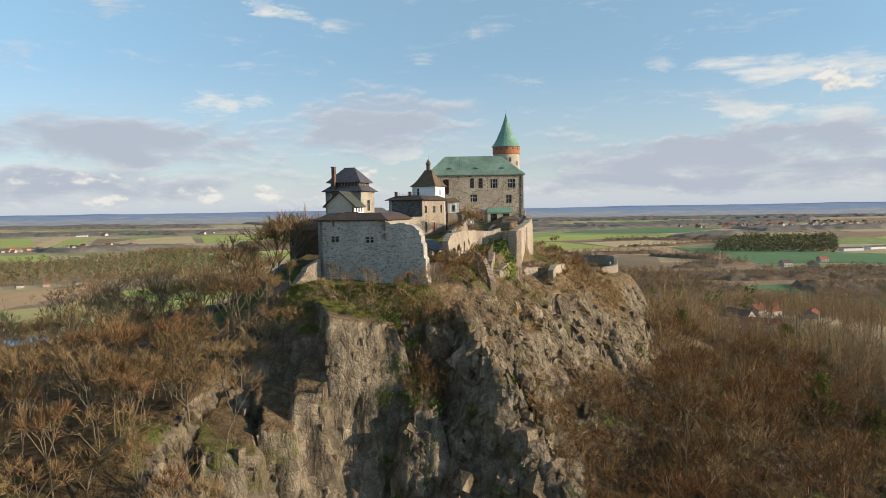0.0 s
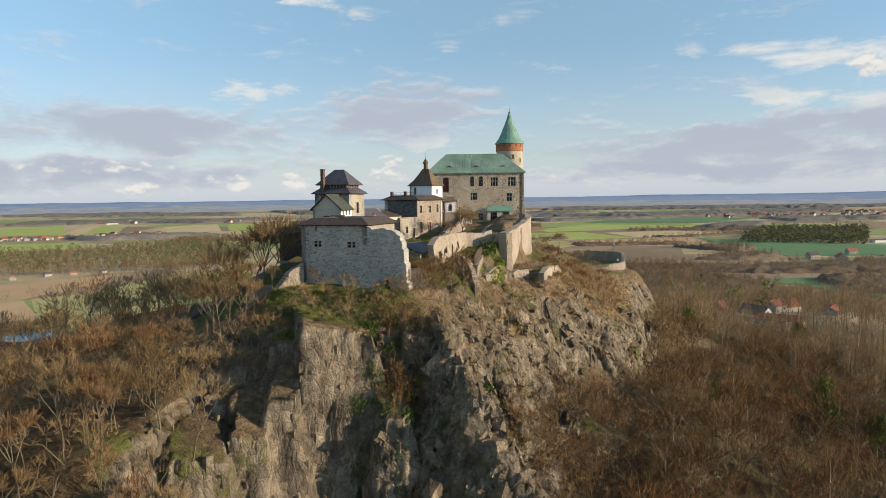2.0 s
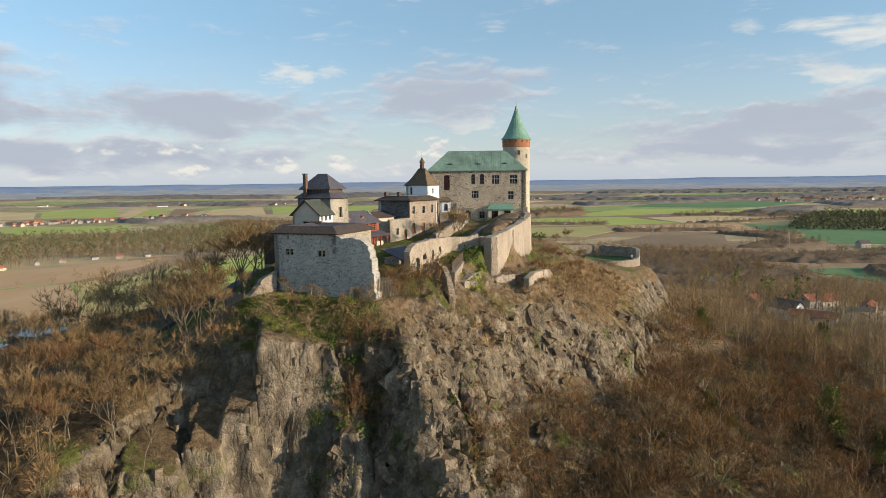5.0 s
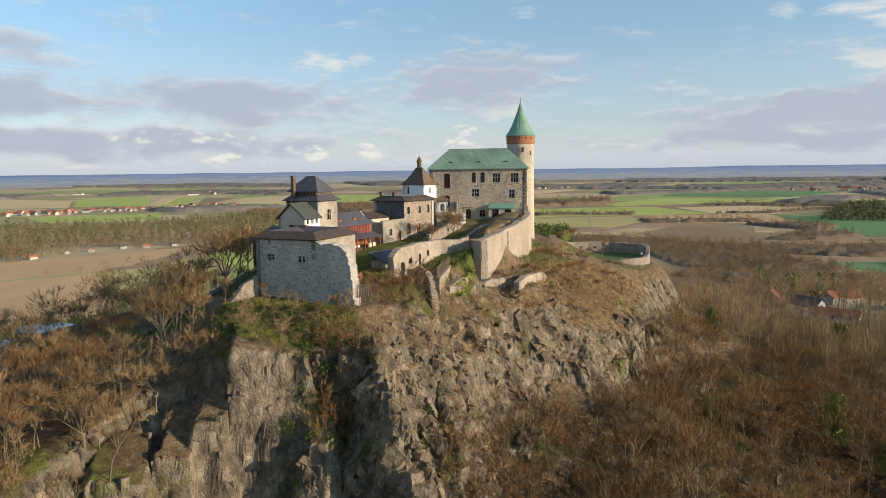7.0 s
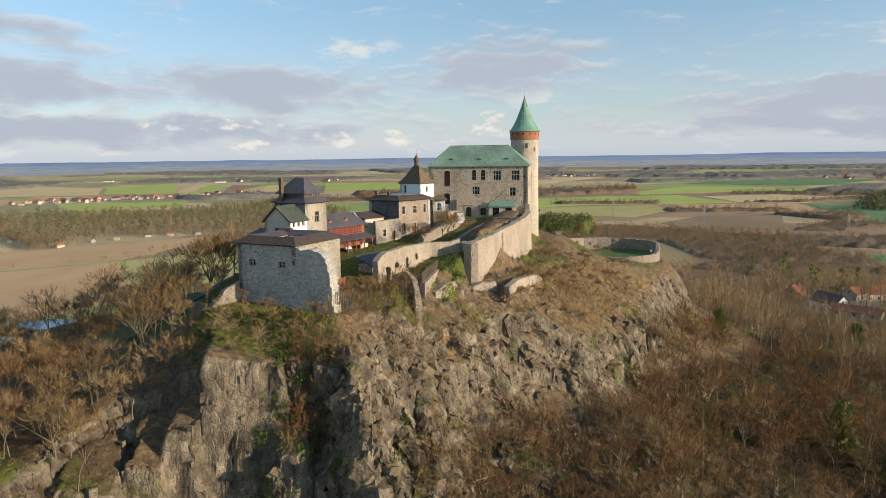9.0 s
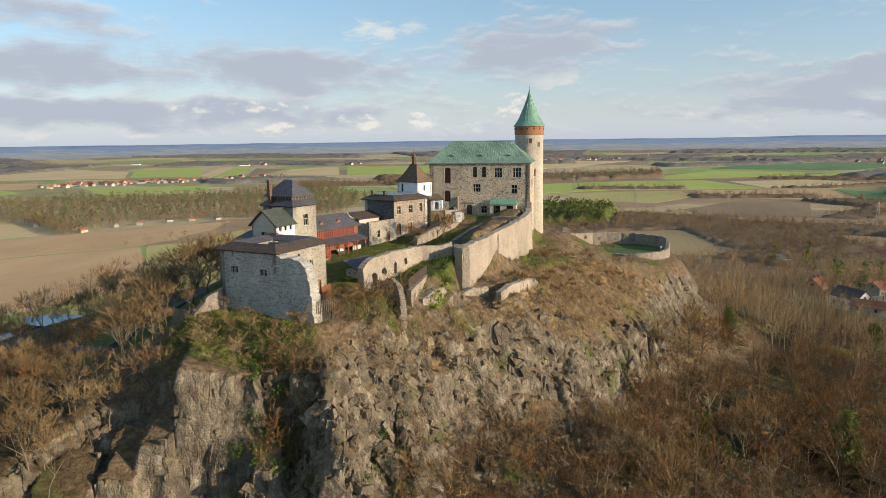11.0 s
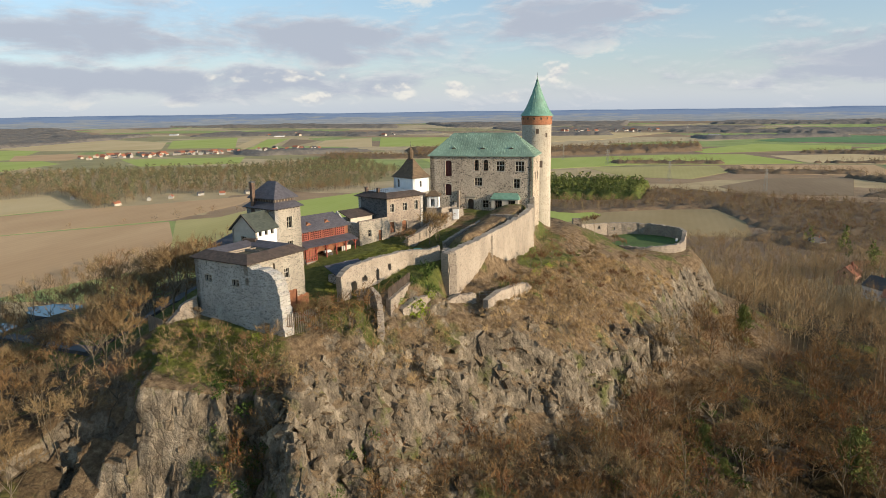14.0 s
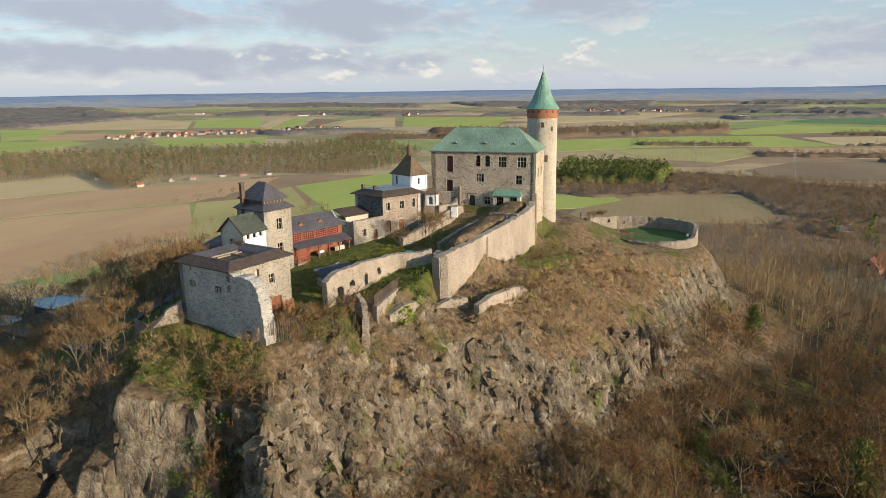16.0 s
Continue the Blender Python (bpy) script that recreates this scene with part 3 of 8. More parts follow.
# ---- ground ----
CASTLE_EDGE = [(-25, 103), (-5, 104), (4, 116), (12, 127), (20, 136), (24.5, 149), (25, 160), (28, 178), (35, 203), (48, 222), (59, 234), (56, 250), (44, 254), (28, 246), (16, 222), (-10, 206), (-24, 170), (-31, 140), (-36, 118)]
EDGE_Z = [65.5, 65.0, 64.3, 63.2, 62.6, 62.6, 62.8, 62.2, 60, 54.5, 53.5, 54, 55, 57, 66, 70, 68, 66, 64]
# outside each corner: run and slope of the upper bank, then the cliff's drop
BANK_RUN = [8, 7, 9, 4.5, 4.5, 13, 15.5, 20, 14, 5, 2.5, 4, 12, 16, 20, 20, 20, 20, 20]
BANK_SLOPE = [0.9, 0.75, 1.0, 1.0, 0.8, 0.86, 0.84, 0.73, 0.8, 0.9, 1.0, 1.0, 1.0, 1.0, 1.08, 1.08, 1.08, 1.08, 1.08]
CLIFF_DROP = [26, 23, 12, 9.5, 12, 14, 13, 13, 13, 12, 14, 12, 4, 0, 0, 0, 0, 0, 0]


def smooth(a, b, x):
    t = np.clip((x - a) / (b - a), 0, 1)
    return t * t * (3 - 2 * t)


def edge_blend(X, Y, *values):
    """Distance outside the castle platform (negative inside), and each list of corner values blended to the nearest edge."""
    n = len(CASTLE_EDGE)
    best = np.full(X.shape, 1e9)
    inside = np.zeros(X.shape, bool)
    wsum, sums = np.zeros(X.shape), [np.zeros(X.shape) for _ in values]
    for i in range(n):
        j = (i + 1) % n
        (x0, y0), (x1, y1) = CASTLE_EDGE[i], CASTLE_EDGE[j]
        dx, dy = x1 - x0, y1 - y0
        t = np.clip(((X - x0) * dx + (Y - y0) * dy) / (dx * dx + dy * dy), 0, 1)
        d = np.hypot(X - x0 - t * dx, Y - y0 - t * dy)
        w = 1.0 / (d + 0.5) ** 3
        wsum += w
        for total, v in zip(sums, values):
            total += w * (v[i] + t * (v[j] - v[i]))
        best = np.minimum(best, d)
        inside ^= ((y0 > Y) != (y1 > Y)) & (X < (x1 - x0) * (Y - y0) / (y1 - y0 + 1e-9) + x0)
    return (np.where(inside, -best, best), *(total / wsum for total in sums))


def edge_distance(X, Y):
    return edge_blend(X, Y, EDGE_Z)


def crag(X, Y, cx, cy, half_x, half_y, yaw, top, tilt_x=0.0, tilt_y=0.0, steep=4.5):
    """A block of rock: level or tilted top, steep sides."""
    c, s = math.cos(radians(yaw)), math.sin(radians(yaw))
    u, v = (X - cx) * c + (Y - cy) * s, -(X - cx) * s + (Y - cy) * c
    out = np.hypot(np.maximum(np.abs(u) - half_x, 0), np.maximum(np.abs(v) - half_y, 0))
    return top + tilt_x * np.clip(u, -half_x, half_x) + tilt_y * np.clip(v, -half_y, half_y) - steep * out


def rib(X, Y, a, b, side):
    """A sharp rock rib that falls from a to b."""
    dx, dy = b[0] - a[0], b[1] - a[1]
    t = np.clip(((X - a[0]) * dx + (Y - a[1]) * dy) / (dx * dx + dy * dy), 0, 1)
    return a[2] + (b[2] - a[2]) * t - side * np.hypot(X - a[0] - t * dx, Y - a[1] - t * dy)


def ground_height(X, Y):
    X, Y = np.asarray(X, float), np.asarray(Y, float)
    d, zed, run, steep, drop = edge_blend(X, Y, EDGE_Z, BANK_RUN, BANK_SLOPE, CLIFF_DROP)
    o = np.maximum(d, 0)
    # the south side: a grass bank down to an uneven brink, cut by clefts and caves, then a cliff, then scree and wood
    cliffy = smooth(2, 9, drop)
    run = run + cliffy * (1.3 * np.sin(Y * 0.33) + 1.0 * np.sin(Y * 0.83 + 1))
    for y0, wide, deep in ((152.0, 0.8, 2.5), (157.8, 0.9, 5.0), (164, 0.8, 2.0), (173.6, 1.7, 7.0), (179, 0.8, 3.0), (187, 1.1, 3.0), (197, 1.4, 4.0)):
        run = run - cliffy * deep * np.exp(-((Y - y0 + 0.25 * (X - 40)) / wide) ** 4)
    run = np.maximum(run, 1.0)
    fall = np.where(drop > 9, 2.2, 1.7)
    foot = run + drop / fall
    z = zed - steep * np.minimum(o, run) - fall * np.clip(o - run, 0, drop / fall) - 0.55 * np.clip(o - foot, 0, 24) - 0.26 * np.maximum(o - foot - 24, 0)
    # the north side: a bank, a wooded shoulder, then down to the fields
    bank = zed - 0.6 * np.minimum(o, 18) - 0.13 * np.clip(o - 18, 0, 52) - 0.55 * np.clip(o - 70, 0, 75) - 0.2 * np.maximum(o - 145, 0)
    z = z + (bank - z) * smooth(-22, -36, X) * smooth(58, 80, Y - 0.2 * X) * smooth(230, 190, Y)
    z = np.where(z < 8, 8 * np.exp((np.minimum(z, 8) - 8) / 8), z)
    # a low spur that carries the hamlet
    z = np.maximum(z, 19 * np.exp(-((X - 172) / 62) ** 2 - ((Y - 345) / 72) ** 2))
    # inside the platform the ground climbs to the palace
    court = 65.5 + 4.5 * smooth(104, 140, Y) + 3.0 * smooth(140, 182, Y) - 5.5 * smooth(186, 205, Y) * smooth(6, 16, X) - 7 * smooth(204, 232, Y) - 5.5 * smooth(20, 33, X) * smooth(196, 228, Y)
    court = court + np.maximum(72.3 - court, 0) * smooth(6, 9, X) * smooth(142, 147, Y) * smooth(184, 178, Y)
    court = court - np.maximum(court - 65.2, 0) * smooth(15, 19, X) * smooth(172, 182, Y)
    berm = 7.5 * smooth(6, 12, X) * smooth(126, 138, Y) * smooth(192, 182, Y)
    z = np.where(d < 0, zed + 0.22 * np.minimum(-d, berm) + (court - zed) * smooth(0, 1, (-d - berm) / (5 + 9 * smooth(182, 196, Y) * smooth(0, 12, X))), z)
    for c in (
        crag(X, Y, -15.2, 96.8, 4.9, 5.4, 20, 62.2, -0.22, 0.12, 5.5),
        crag(X, Y, -21.5, 99.0, 3.5, 5.0, 10, 61.0, 0.25, 0.30, 2.4),
        crag(X, Y, -20.8, 90.5, 1.9, 4.4, 8, 55.2, 0.1, 0.45, 5.0),
        crag(X, Y, -24.6, 87.0, 2.2, 4.4, 18, 51.4, -0.15, 0.45, 4.0),
        crag(X, Y, -29.4, 81.5, 3.2, 5.4, 24, 50.0, -0.2, 0.22, 3.2),
        crag(X, Y, -5.6, 91.0, 1.6, 3.2, 10, 51.8, 0.0, 0.5, 3.8),
        crag(X, Y, 41.5, 163.0, 1.0, 1.3, -20, 50.2, 0.0, 0.0, 8.0),
        crag(X, Y, 44.6, 168.2, 0.8, 1.5, -20, 48.8, 0.0, 0.0, 8.0),
        crag(X, Y, 49.0, 177.2, 1.0, 1.4, -20, 47.2, 0.0, 0.0, 8.0),
        rib(X, Y, (0.4, 100, 63.2), (0.8, 95, 60.3), 2.2),
        rib(X, Y, (0.8, 95, 60.3), (5.4, 89.1, 55.2), 2.5),
        rib(X, Y, (5.4, 89.1, 55.2), (9.0, 87.6, 50.2), 2.6),
        rib(X, Y, (9.0, 87.6, 50.2), (15.0, 84, 40), 2.3),
        rib(X, Y, (0.8, 95, 58.5), (0.2, 88.5, 50.5), 2.8),
        rib(X, Y, (0.2, 88.5, 50.5), (-1.0, 83, 40), 2.6),
        rib(X, Y, (6, 108, 58.5), (11.5, 100, 47), 1.2),
        rib(X, Y, (26, 139, 57.5), (33, 126.5, 42), 1.5),
        rib(X, Y, (31, 150, 56), (37, 141, 41), 1.3),
    ):
        z = np.maximum(z, c)
    return z


def rockiness(X, Y, slope):
    """How bare the rock lies: steep faces on the camera's side."""
    west = smooth(-46, -38, X + 0.35 * (Y - 92)) * smooth(252, 236, Y) * smooth(84, 70, X)
    d, _ = edge_distance(X, Y)
    ledge = smooth(-7.0, -3.0, d) * smooth(104, 110, Y) * smooth(152, 144, Y) * smooth(-3, 1, X) * (0.5 + 0.5 * np.sin(X * 0.9 + 1.3 * np.sin(Y * 0.5)) * np.sin(Y * 0.62))
    patch = np.sin(X * 0.42 + 1.7 * np.sin(Y * 0.21)) * np.sin(Y * 0.33 + 1.3 * np.sin(X * 0.27 + 1)) + 0.35 * np.sin(X * 1.1 + Y * 0.9)
    outcrop = 0.85 * smooth(0.45, 0.75, patch) * smooth(138, 150, Y) * smooth(236, 222, Y) * smooth(3, 7, d) * smooth(24, 17, d) * smooth(14, 20, X)
    bound = 0.62 + 0.42 * smooth(10, 20, X)
    return np.maximum(np.maximum(smooth(bound, bound + 0.4, slope) * west * smooth(1.0, 4.0, d), ledge), outcrop)


def spaced(lo, hi, step, far_lo, far_hi, grow=1.16):
    mid = list(np.arange(lo, hi + step / 2, step))
    up, s = [], step
    while (up[-1] if up else mid[-1]) < far_hi:
        s *= grow
        up.append((up[-1] if up else mid[-1]) + s)
    down, s = [], step
    while (down[-1] if down else mid[0]) > far_lo:
        s *= grow
        down.append((down[-1] if down else mid[0]) - s)
    return np.array(down[::-1] + mid + up)


def far_rise(X, Y):
    r = np.hypot(X - 20, Y - 60)
    return 30 * smooth(2900, 4900, r)


def build_ground():
    xs = spaced(-40, 54, 0.33, -5200, 5200, 1.13)
    ys = spaced(76, 182, 0.33, -1200, 5300, 1.12)
    X, Y = np.meshgrid(xs, ys)
    Z = ground_height(X, Y)
    gx = np.gradient(Z, axis=1) / np.gradient(X, axis=1)
    gy = np.gradient(Z, axis=0) / np.gradient(Y, axis=0)
    slope = np.hypot(gx, gy)
    rock = rockiness(X, Y, slope)
    near = (np.hypot(X - 10, Y - 140) < 130)
    DX, DY, DZ = np.zeros_like(X), np.zeros_like(X), np.zeros_like(X)
    nl = np.sqrt(1 + slope ** 2)
    for j in range(X.shape[0]):
        for i in range(X.shape[1]):
            if not near[j, i]:
                continue
            p = Vector((X[j, i], Y[j, i], Z[j, i]))
            r = rock[j, i]
            soft = 0.5 * noise.noise(p * 0.11) + 0.18 * noise.noise(p * 0.45)
            if r < 0.02:
                DZ[j, i] = soft
                continue
            q = Vector((p.x, p.y, p.z * 0.8))
            warp = Vector((noise.noise(q * 0.5), noise.noise(q * 0.5 + Vector((9, 3, 1))), 0)) * 0.9
            q2 = Vector((p.x, p.y, p.z * (0.25 if p.x < -8 else 0.65)))
            # flat tilted faces of two sizes, split by open joints
            h = 1.1 * noise.noise(p * 0.2)
            for at, scale, step, tilt, gap, deep in ((q2, 0.22, 1.1, 2.0, 0.06, 7.0), (q, 0.55, 0.45, 0.95, 0.05, 4.0)):
                s = at * scale + warp * 0.22
                near_d, near_c = noise.voronoi(s)
                c = near_c[0]
                turn = noise.noise_vector(c * 7.31 + Vector((0.37, 0.11, 0.73)))
                h += step * noise.noise(c * 5.17 + Vector((0.5, 0.2, 0.9))) * 1.6 + tilt * (s - c).dot(turn) - deep * max(0.0, gap - (near_d[1] - near_d[0]))
            h = h * (0.6 + 0.4 * min(1.0, max(0.0, (p.x + 12) / 5)) - 0.45 * min(1.0, max(0.0, (p.x - 12) / 14))) + 0.2 * noise.noise(p * 1.9)
            h *= r
            DX[j, i] = -gx[j, i] / nl[j, i] * h
            DY[j, i] = -gy[j, i] / nl[j, i] * h
            DZ[j, i] = h / nl[j, i] + soft * (1 - r)
    V = np.stack([X + DX, Y + DY, Z + DZ + far_rise(X, Y)], -1).reshape(-1, 3)
    ny, nx = X.shape
    k = np.arange(ny * nx).reshape(ny, nx)
    F = np.stack([k[:-1, :-1], k[:-1, 1:], k[1:, 1:], k[1:, :-1]], -1).reshape(-1, 4)
    me = bpy.data.meshes.new("ground")
    me.vertices.add(len(V))
    me.vertices.foreach_set("co", V.ravel())
    me.loops.add(F.size)
    me.loops.foreach_set("vertex_index", F.ravel())
    me.polygons.add(len(F))
    me.polygons.foreach_set("loop_start", np.arange(len(F)) * 4)
    me.polygons.foreach_set("loop_total", np.full(len(F), 4))
    me.update(calc_edges=True)
    at = me.attributes.new("bare_rock", "FLOAT", "POINT")
    at.data.foreach_set("value", rock.ravel())
    d, _ = edge_distance(X, Y)
    turf = smooth(3, -2, d) * 0.75 * (1 - 0.55 * smooth(176, 188, Y) * smooth(14, 20, X)) + 1.2 * smooth(9, 4, np.hypot((X + 17) / 1.6, Y - 101)) + 0.1 * smooth(9, 4, np.hypot(X - 22, (Y - 178) / 3.2)) + 1.1 * smooth(14, 5, np.hypot(X + 6, (Y - 133) / 2)) + 0.9 * smooth(26, 12, np.hypot((X + 50) / 1.3, Y - 122)) - 0.75 * smooth(6, 9, X) * smooth(142, 147, Y) * smooth(184, 178, Y) * smooth(19, 16, X)
    # dark wood floor: humus, with the trees' shade mixed into the mask
    humus_and_shade = np.maximum(smooth(22, 30, d) * smooth(10, 30, X), 0.8 * smooth(10, 16, d) * smooth(4, 12, X) * smooth(152, 138, Y)) + 0.7 * smooth(10, 22, d) * smooth(-20, -34, X)
    at = me.attributes.new("humus_and_shade", "FLOAT", "POINT")
    at.data.foreach_set("value", humus_and_shade.ravel())
    at = me.attributes.new("turf", "FLOAT", "POINT")
    at.data.foreach_set("value", turf.ravel())
    return me


def ground_material(rock_only=False):
    m, nt, bsdf = surface("bare_rock" if rock_only else "hill_and_fields")
    N, L = nt.nodes.new, nt.links.new
    pos = N("ShaderNodeNewGeometry").outputs["Position"]
    # leaf litter and dry grass
    n1 = noise_node(nt, 0.9, 6, 0.7, vec=pos)
    n2 = noise_node(nt, 0.09, 5, 0.6, vec=pos)
    litter = ramp_node(nt, [(0.30, (0.085, 0.056, 0.032)), (0.50, (0.19, 0.130, 0.074)), (0.70, (0.34, 0.245, 0.145))])
    L(n1.outputs[0], litter.inputs[0])
    moss = ramp_node(nt, [(0.3, (0.055, 0.068, 0.016)), (0.7, (0.165, 0.175, 0.042))])
    L(n1.outputs[0], moss.inputs[0])
    where = ramp_node(nt, [(0.57, (0, 0, 0)), (0.67, (1, 1, 1))])
    tf = N("ShaderNodeAttribute")
    tf.attribute_name = "turf"
    grow = N("ShaderNodeMath")
    grow.operation = "MULTIPLY_ADD"
    grow.inputs[1].default_value = 0.17
    L(tf.outputs["Fac"], grow.inputs[0])
    L(n2.outputs[0], grow.inputs[2])
    L(grow.outputs[0], where.inputs[0])
    # mossy humus colours, darkened further to hold the shade below the trees
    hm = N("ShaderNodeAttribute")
    hm.attribute_name = "humus_and_shade"
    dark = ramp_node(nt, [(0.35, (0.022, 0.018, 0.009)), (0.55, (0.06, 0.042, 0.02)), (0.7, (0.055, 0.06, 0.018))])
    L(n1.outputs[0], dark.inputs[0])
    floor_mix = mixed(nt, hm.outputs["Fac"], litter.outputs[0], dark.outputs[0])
    soil = mixed(nt, where.outputs[0], floor_mix, moss.outputs[0])
    # rock: grey-brown faces, pale scars, lichen, dark cracks
    r1 = noise_node(nt, 0.35, 7, 0.68, vec=pos, stretch=(1, 1, 0.8))
    rc = ramp_node(nt, [(0.28, (0.08, 0.067, 0.051)), (0.42, (0.165, 0.138, 0.103)), (0.55, (0.265, 0.221, 0.163)), (0.7, (0.43, 0.365, 0.274))])
    L(r1.outputs[0], rc.inputs[0])
    crack = N("ShaderNodeTexVoronoi")
    crack.feature = "DISTANCE_TO_EDGE"
    crack.inputs["Scale"].default_value = 0.85
    wv = noise_node(nt, 0.7, 4, 0.6, vec=pos)
    ad = N("ShaderNodeVectorMath")
    ad.operation = "MULTIPLY_ADD"
    ad.inputs[1].default_value = (1.7, 1.7, 1.7)
    L(wv.outputs["Color"], ad.inputs[0])
    L(pos, ad.inputs[2])
    mp = N("ShaderNodeMapping")
    mp.inputs["Scale"].default_value = (1, 1, 0.5)
    L(ad.outputs[0], mp.inputs[0])
    L(mp.outputs[0], crack.inputs["Vector"])
    cr = ramp_node(nt, [(0.0, (0.74, 0.72, 0.69)), (0.05, (1, 1, 1))])
    L(crack.outputs["Distance"], cr.inputs[0])
    rock = mixed(nt, 1.0, rc.outputs[0], cr.outputs[0], "MULTIPLY")
    facet = N("ShaderNodeTexVoronoi")
    facet.inputs["Scale"].default_value = 0.85
    L(mp.outputs[0], facet.inputs["Vector"])
    fc = N("ShaderNodeSeparateColor")
    L(facet.outputs["Color"], fc.inputs[0])
    ft = ramp_node(nt, [(0.0, (0.68, 0.66, 0.64)), (1.0, (1.2, 1.18, 1.15))])
    L(fc.outputs[0], ft.inputs[0])
    rock = mixed(nt, 1.0, rock, ft.outputs[0], "MULTIPLY")
    if rock_only:
        isle = N("ShaderNodeNewGeometry")
        il = ramp_node(nt, [(0.0, (0.74, 0.72, 0.70)), (0.5, (0.97, 0.96, 0.94)), (1.0, (1.25, 1.23, 1.19))])
        L(isle.outputs["Random Per Island"], il.inputs[0])
        rock = mixed(nt, 1.0, rock, il.outputs[0], "MULTIPLY")
    r3 = noise_node(nt, 3.5, 5, 0.7, vec=pos)
    rr = ramp_node(nt, [(0.3, (0.72, 0.72, 0.72)), (0.7, (1.15, 1.15, 1.15))])
    L(r3.outputs[0], rr.inputs[0])
    rock = mixed(nt, 1.0, rock, rr.outputs[0], "MULTIPLY")
    at = N("ShaderNodeAttribute")
    at.attribute_name = "bare_rock"
    edge = N("ShaderNodeMath")
    edge.operation = "MULTIPLY_ADD"
    edge.inputs[1].default_value = 0.9
    edge.inputs[2].default_value = -0.45
    L(n1.outputs[0], edge.inputs[0])
    sm = N("ShaderNodeMath")
    L(at.outputs["Fac"], sm.inputs[0])
    L(edge.outputs[0], sm.inputs[1])
    msk = ramp_node(nt, [(0.38, (0, 0, 0)), (0.55, (1, 1, 1))])
    L(sm.outputs[0], msk.inputs[0])
    lich = noise_node(nt, 0.16, 5, 0.65, vec=pos)
    lr = ramp_node(nt, [(0.55, (0, 0, 0)), (0.66, (0.75, 0.75, 0.75))])
    L(lich.outputs[0], lr.inputs[0])
    rock = mixed(nt, lr.outputs[0], rock, moss.outputs[0])
    # leaf litter and dry grass lie on the flatter ledges
    flat = N("ShaderNodeSeparateXYZ")
    L(N("ShaderNodeNewGeometry").outputs["Normal"], flat.inputs[0])
    lie = N("ShaderNodeMath")
    lie.operation = "MULTIPLY_ADD"
    lie.inputs[1].default_value = 0.55
    L(n1.outputs[0], lie.inputs[0])
    L(flat.outputs[2], lie.inputs[2])
    ledge = ramp_node(nt, [(0.90, (0, 0, 0)), (1.02, (0.85, 0.85, 0.85))])
    L(lie.outputs[0], ledge.inputs[0])
    rock = mixed(nt, ledge.outputs[0], rock, soil)
    hill = mixed(nt, msk.outputs[0], soil, rock)
    # the plain: strips of ploughland, stubble and winter crops
    fm = N("ShaderNodeMapping")
    fm.inputs["Rotation"].default_value = (0, 0, 0.5)
    fm.inputs["Scale"].default_value = (0.0026, 0.0042, 0.0)
    L(pos, fm.inputs[0])
    fv = N("ShaderNodeTexVoronoi")
    fv.inputs["Scale"].default_value = 1.0
    fv.distance = "MANHATTAN"
    L(fm.outputs[0], fv.inputs["Vector"])
    fs = N("ShaderNodeSeparateColor")
    L(fv.outputs["Color"], fs.inputs[0])
    fields = ramp_node(nt, [(0.0, (0.33, 0.23, 0.14)), (0.2, (0.45, 0.35, 0.20)), (0.4, (0.31, 0.275, 0.14)), (0.55, (0.29, 0.34, 0.12)), (0.7, (0.48, 0.38, 0.23)), (0.85, (0.28, 0.20, 0.13))])
    fields.color_ramp.interpolation = "CONSTANT"
    L(fs.outputs[0], fields.inputs[0])
    fn = noise_node(nt, 0.02, 6, 0.6, vec=pos)
    fr = ramp_node(nt, [(0.3, (0.8, 0.8, 0.8)), (0.7, (1.15, 1.15, 1.15))])
    L(fn.outputs[0], fr.inputs[0])
    plain = mixed(nt, 1.0, fields.outputs[0], fr.outputs[0], "MULTIPLY")
    sx = N("ShaderNodeSeparateXYZ")
    L(pos, sx.inputs[0])
    dist = N("ShaderNodeVectorMath")
    dist.operation = "DISTANCE"
    dist.inputs[1].default_value = (10, 150, 30)
    L(pos, dist.inputs[0])
    far = N("ShaderNodeMapRange")
    far.inputs[1].default_value, far.inputs[2].default_value = 210, 260
    L(dist.outputs["Value"], far.inputs[0])
    L(rock if rock_only else mixed(nt, far.outputs[0], hill, plain), bsdf.inputs["Base Color"])
    bsdf.inputs["Roughness"].default_value = 0.95
    bsdf.inputs["Specular IOR Level"].default_value = 0.2
    hh = N("ShaderNodeMath")
    hh.operation = "MULTIPLY_ADD"
    hh.inputs[1].default_value = 0.8
    L(r3.outputs[0], hh.inputs[0])
    L(r1.outputs[0], hh.inputs[2])
    edge_h = N("ShaderNodeMath")
    edge_h.operation = "MINIMUM"
    edge_h.inputs[1].default_value = 0.16
    L(crack.outputs["Distance"], edge_h.inputs[0])
    total = N("ShaderNodeMath")
    total.operation = "MULTIPLY_ADD"
    total.inputs[1].default_value = 1.5
    L(edge_h.outputs[0], total.inputs[0])
    L(hh.outputs[0], total.inputs[2])
    step = N("ShaderNodeMath")
    step.operation = "MULTIPLY_ADD"
    step.inputs[1].default_value = 0.5
    L(fc.outputs[1], step.inputs[0])
    L(total.outputs[0], step.inputs[2])
    bump(nt, bsdf, step.outputs[0], 1.0, 0.45)
    return m


GROUND, ROCK = ground_material(), ground_material(True)
ground_mesh = build_ground()
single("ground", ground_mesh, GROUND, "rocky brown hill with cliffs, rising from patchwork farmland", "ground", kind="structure")


